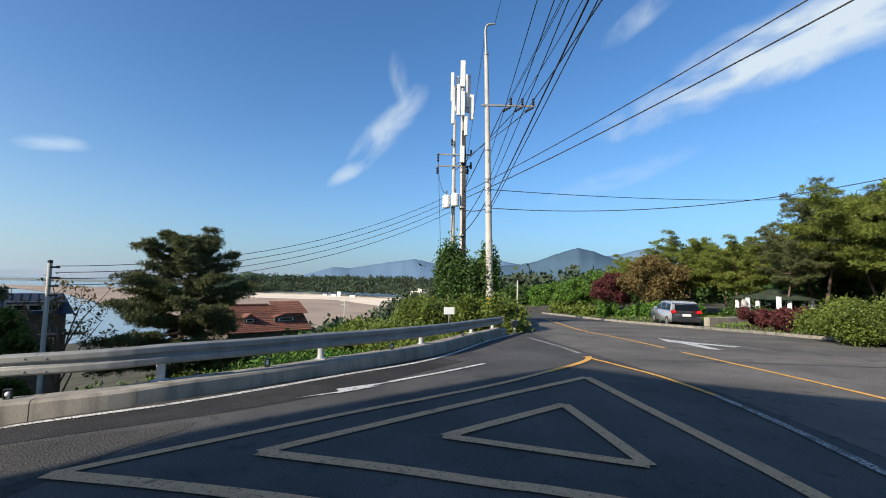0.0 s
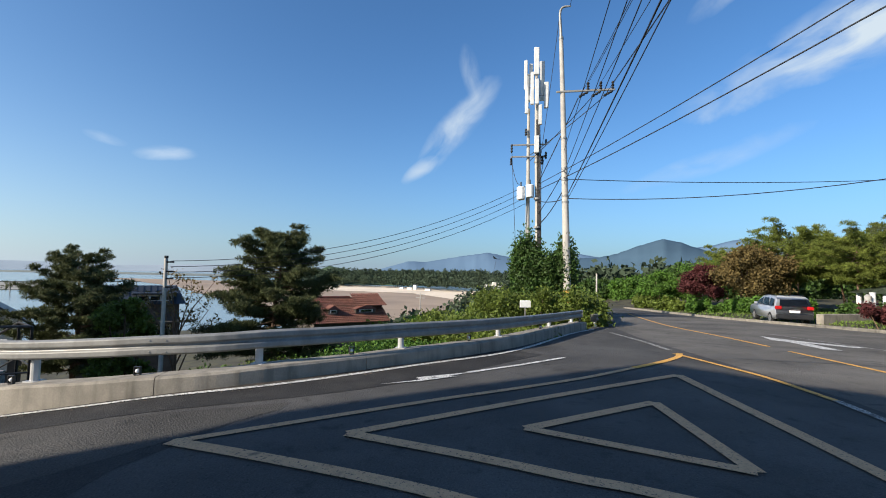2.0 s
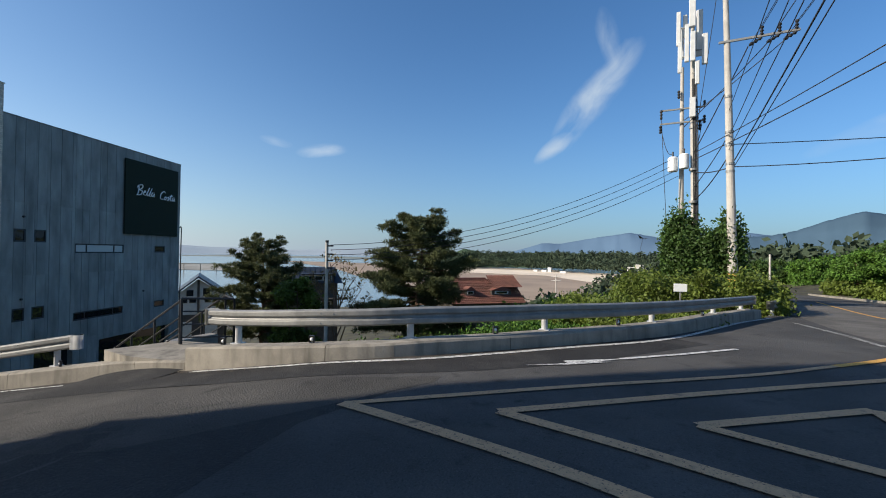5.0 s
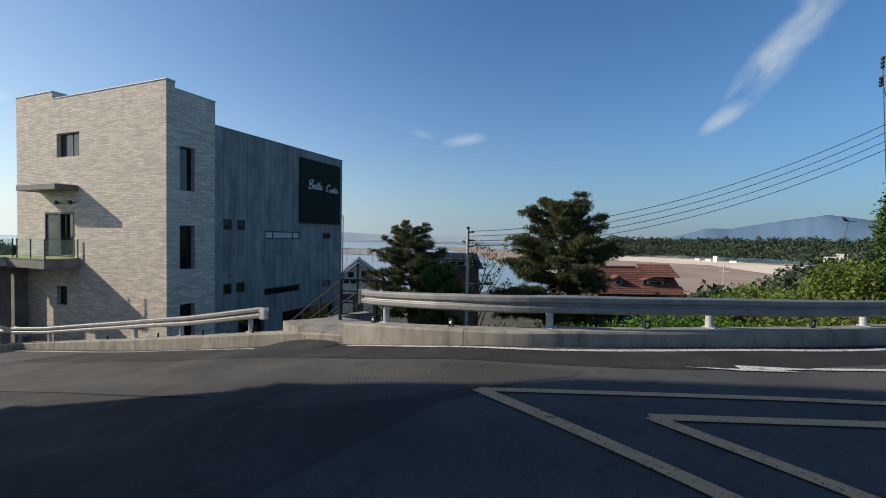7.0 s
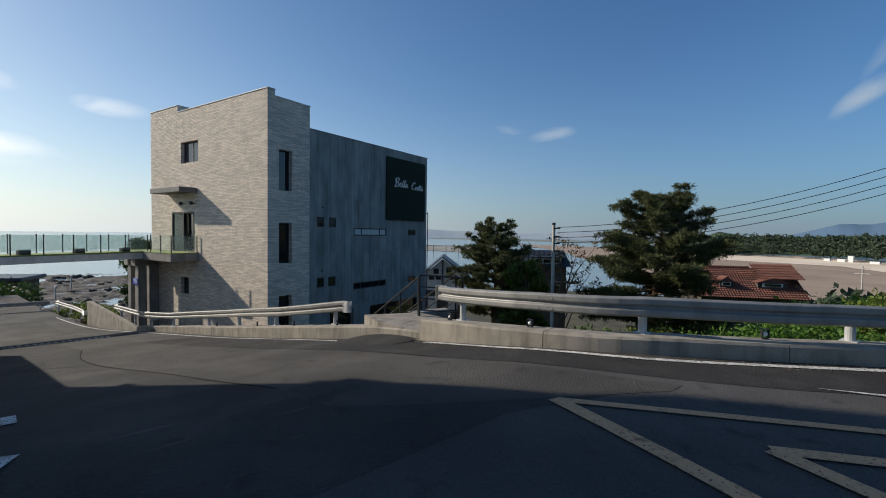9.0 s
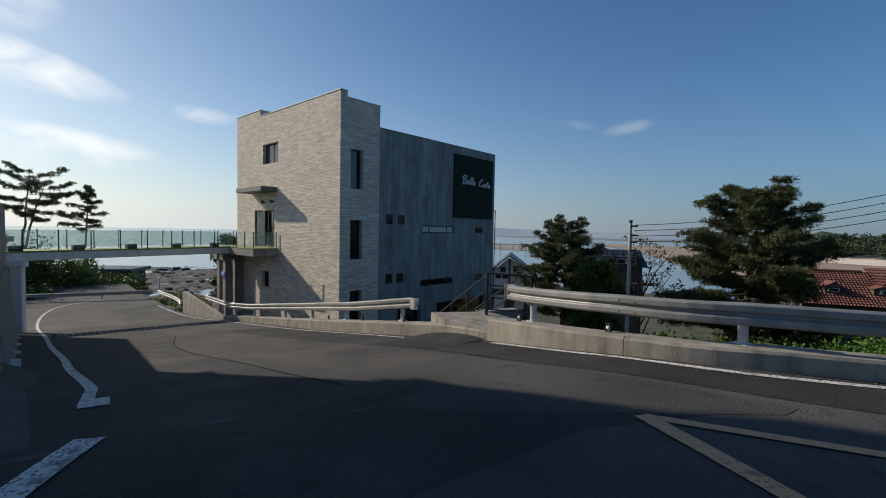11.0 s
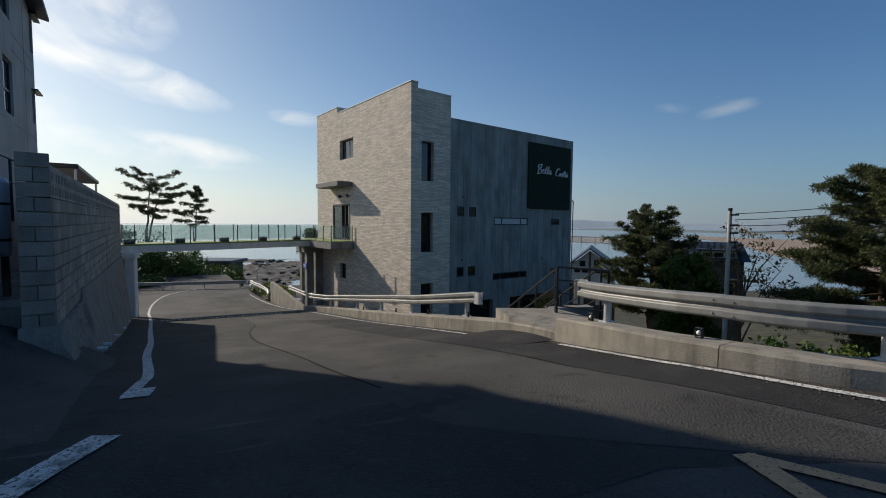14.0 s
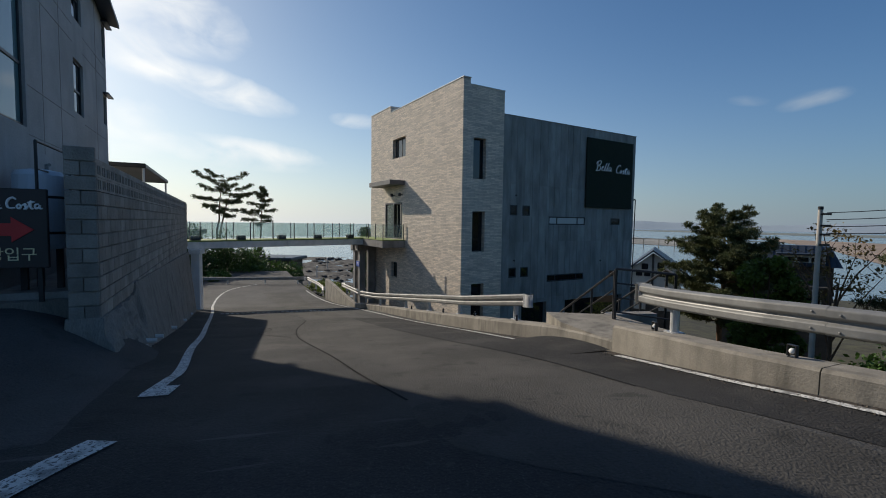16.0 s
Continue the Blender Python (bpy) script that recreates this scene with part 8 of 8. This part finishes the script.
bb = [(-172, 690, 3.5, 3.5), (-164, 692, 2.5, 7.5), (-188, 700, 3, 3.2), (-138, 668, 4, 3)]
for x, y, w, h in bb:
    t = empty("beach_house", Matrix.Translation((x, y, -25.6)), "small far white house by the beach", "house", "houses by the beach")
    part("wall", box(bmesh.new(), (-w, -3, 0), (w, 3, h), 0.1), M_WHITE, t)
    part("roof", box(bmesh.new(), (-w - 0.4, -3.4, h), (w + 0.4, 3.4, h + 0.7), 0.1), M_DARKROOF, t)

# woods round the bay, seen from afar: crowns as clumps
rngw = np.random.default_rng(77)
cs, rs = [], []
while len(cs) < 2600:
    y, deep = rngw.uniform(-34, 29), 150 * rngw.random()
    r = deep + float(np.interp(y, [-34, 0, 7.7, 15.9, 22, 29], [520, 560, 640, 760, 800, 850]))
    x0, y0 = -math.sin(radians(y)) * r, math.cos(radians(y)) * r
    cs.append((x0, y0, -19 + rngw.uniform(0, 6) + deep * 0.13 + 3 * noise.noise((x0 * 0.01, y0 * 0.01, 0))))
    s = rngw.uniform(3.5, 6.0)
    rs.append((s, s, s * 0.8))
tagged(new("far_woods", leaf_mesh("far_woods", clump_points(cs, rs, 34, 7, 0.1), 2.0, M_FOREST, 7, 1.4)), "dark pine woods behind the beach", "woods", kind="stuff")
cs, rs = [], []
while len(cs) < 420:
    x, y = rngw.uniform(-70, 45), rngw.uniform(85, 330)
    if x > 0.25 * y - 30 - 0.5 * y and x < 0.5 * y + 20:
        if x < 0.02 * y and y > 180:
            continue
        cs.append((x, y, max(-21, land_z(x, y)) + rngw.uniform(0.5, 2.5) + (2.5 if x > 0.05 * y else -1.0)))
        s = rngw.uniform(2.0, 3.8)
        rs.append((s, s, s * 0.85))
tagged(new("woods", leaf_mesh("woods", clump_points(cs, rs, 130, 8, 0.3), 0.9, M_FOREST, 8, 1.5)), "green thicket running down to the beach", "woods", kind="stuff")
cs, rs = [], []
while len(cs) < 130:
    x, y = rngw.uniform(30, 75), rngw.uniform(10, 90)
    if x > 34 + 0.1 * abs(y - 40):
        cs.append((x, y, -0.5 + rngw.uniform(0.8, 4.6)))
        s = rngw.uniform(1.8, 3.2)
        rs.append((s, s, s * 0.85))
tagged(new("woods", leaf_mesh("woods", clump_points(cs, rs, 420, 9, 0.3), 0.42, M_LEAF_DARK, 9, 1.6)), "dark undergrowth deep in the park woods", "woods", kind="stuff")
# field of bright grass below the bank
gp = []
while len(gp) < 16000:
    x, y = grass.uniform(-24, -1), grass.uniform(26, 62)
    gp.append((x, y, land_z(x, y) + 0.12))
tagged(new("grass", leaf_mesh("grass", gp, 0.16, M_GRASS, 15, 3.0, 1.4)), "bright yellow-green field below the bank", "grass", kind="stuff")

# ---------------------------------------------------------------- the shore side
rk = []
rv, rfc = [], []
nx, ny = 220, 110
for j in range(ny):
    r = 84 + (345 - 84) * (j / (ny - 1))
    for i in range(nx):
        a = radians(72 + 52 * i / (nx - 1))
        x, y = -math.sin(a) * r, math.cos(a) * r
        h = noise.noise((x * 0.05, y * 0.05, 0)) + 0.8 * noise.noise((x * 0.16, y * 0.16, 3)) + 0.6 * noise.noise((x * 0.4, y * 0.4, 6))
        rv.append((x, y, -25.6 + 1.0 * h - 2.0 * max(0, (j / (ny - 1)) - 0.75) + 2.2 * max(0, 0.3 - j / (ny - 1))))
for j in range(ny - 1):
    for i in range(nx - 1):
        rfc.append((j * nx + i, j * nx + i + 1, (j + 1) * nx + i + 1, (j + 1) * nx + i))
tagged(new("rocky_shore", mesh_of("rocky_shore", rv, rfc, M_ROCK)), "dark rocky tidal shore with pools", "shore", kind="structure")
rng = random.Random(11)
bm = bmesh.new()
for k in range(260):
    a, r = radians(rng.uniform(80, 104)), rng.uniform(100, 335)
    s = rng.uniform(0.6, 2.6)
    b = bmesh.new()
    bmesh.ops.create_icosphere(b, subdivisions=1, radius=s)
    for v in b.verts:
        v.co += Vector((rng.uniform(-0.3, 0.3), rng.uniform(-0.3, 0.3), rng.uniform(-0.2, 0.2))) * s
        v.co.z *= 0.5
    merge(bm, b, Matrix.Translation((-math.sin(a) * r, math.cos(a) * r, -25.4)))
tagged(part("shore_rocks", bm, M_ROCK), "scattered dark boulders on the tidal shore", "rocks", kind="stuff")
for i, (x, y, lo, hi, rx, ry) in enumerate(((-57, -19.5, -7.5, 0.2, 4.0, 3.0), (-62, -16, -8.5, -1.4, 4.0, 3.0), (-53, -22, -6.5, 1.0, 4.0, 3.0), (-66, -12.5, -10, -4.4, 3.5, 3.0), (-50.5, -15.6, -5.6, -4.1, 3.0, 1.2))):
    shrub("shrub", x, y, lo, hi, rx, ry, 90 + i, "dark green bushes on the bank above the shore road", M_LEAF_DARK, 0.20, 9000)
shrub("shrub", -49.5, -3.5, -6.4, -5.0, 4.5, 1.4, 97, "sunlit grass tufts beside the shore road", M_LEAF_YEL, 0.12, 5000, 25)
shrub("shrub", -50, -11.5, -6.2, -4.7, 1.5, 2.5, 98, "sunlit grass tufts beside the shore road", M_LEAF_YEL, 0.12, 4000)
sh = empty("dark_shed", frame_of(-76, -18.5, -12, 0.25, 0.97), "dark shed with a pitched roof above the shore", "shed")
part("wall", box(bmesh.new(), (0, 0, 0), (6.2, 5, 7.0)), M_DARKWALL, sh)
part("roof", box(bmesh.new(), (-0.6, -0.6, 7.0), (6.8, 5.6, 7.5), 0.1), M_DARKROOF, sh)
broadleaf(pose(-60, 0.5, -9), 9.6, 2.6, 83, "dark green tree beside the cafe", M_LEAF_DARK, 0.26, 30, 400, 0.25)
broadleaf(pose(-56, 1.8, -9), 8.6, 2.2, 84, "dark green tree beside the cafe", M_LEAF_DARK, 0.26, 26, 400, 0.25)


SHORE = "pines above the shore"
pine(pose(-115, -37.2, -6.5), 18.4, 6.6, 3, "wind-bent pine with thin layered crown above the shore", 0.5, 13, 0.50, 0.10, 8, None, None, 0.10, SHORE, 2, False, 1.6, 4, 6)
pine(pose(-116.5, -27.6, -6.5), 15.6, 4.4, 6, "small wind-bent pine above the shore", 0.42, 18, 0.50, 0.10, 8, None, None, 0.05, SHORE, 1, True, 1.4, 4, 6)
# terrace of the far neighbour seen over the bridge
nb = empty("neighbour_terrace", frame_of(-58, -26, -6, 0.2, 0.98), "neighbouring terrace with a glass railing", "terrace")
part("slab", box(bmesh.new(), (-4, 0, 5.6), (5, 5, 6.2), 0.03), M_CONC, nb)
part("wall", box(bmesh.new(), (-3.6, 0.4, 0), (4.6, 4.6, 5.6)), M_CONC_DARK, nb)
glass_rail(nb, (-4, 0.1, 6.2), (5, 0.1, 6.2), 1.0, 1.6)
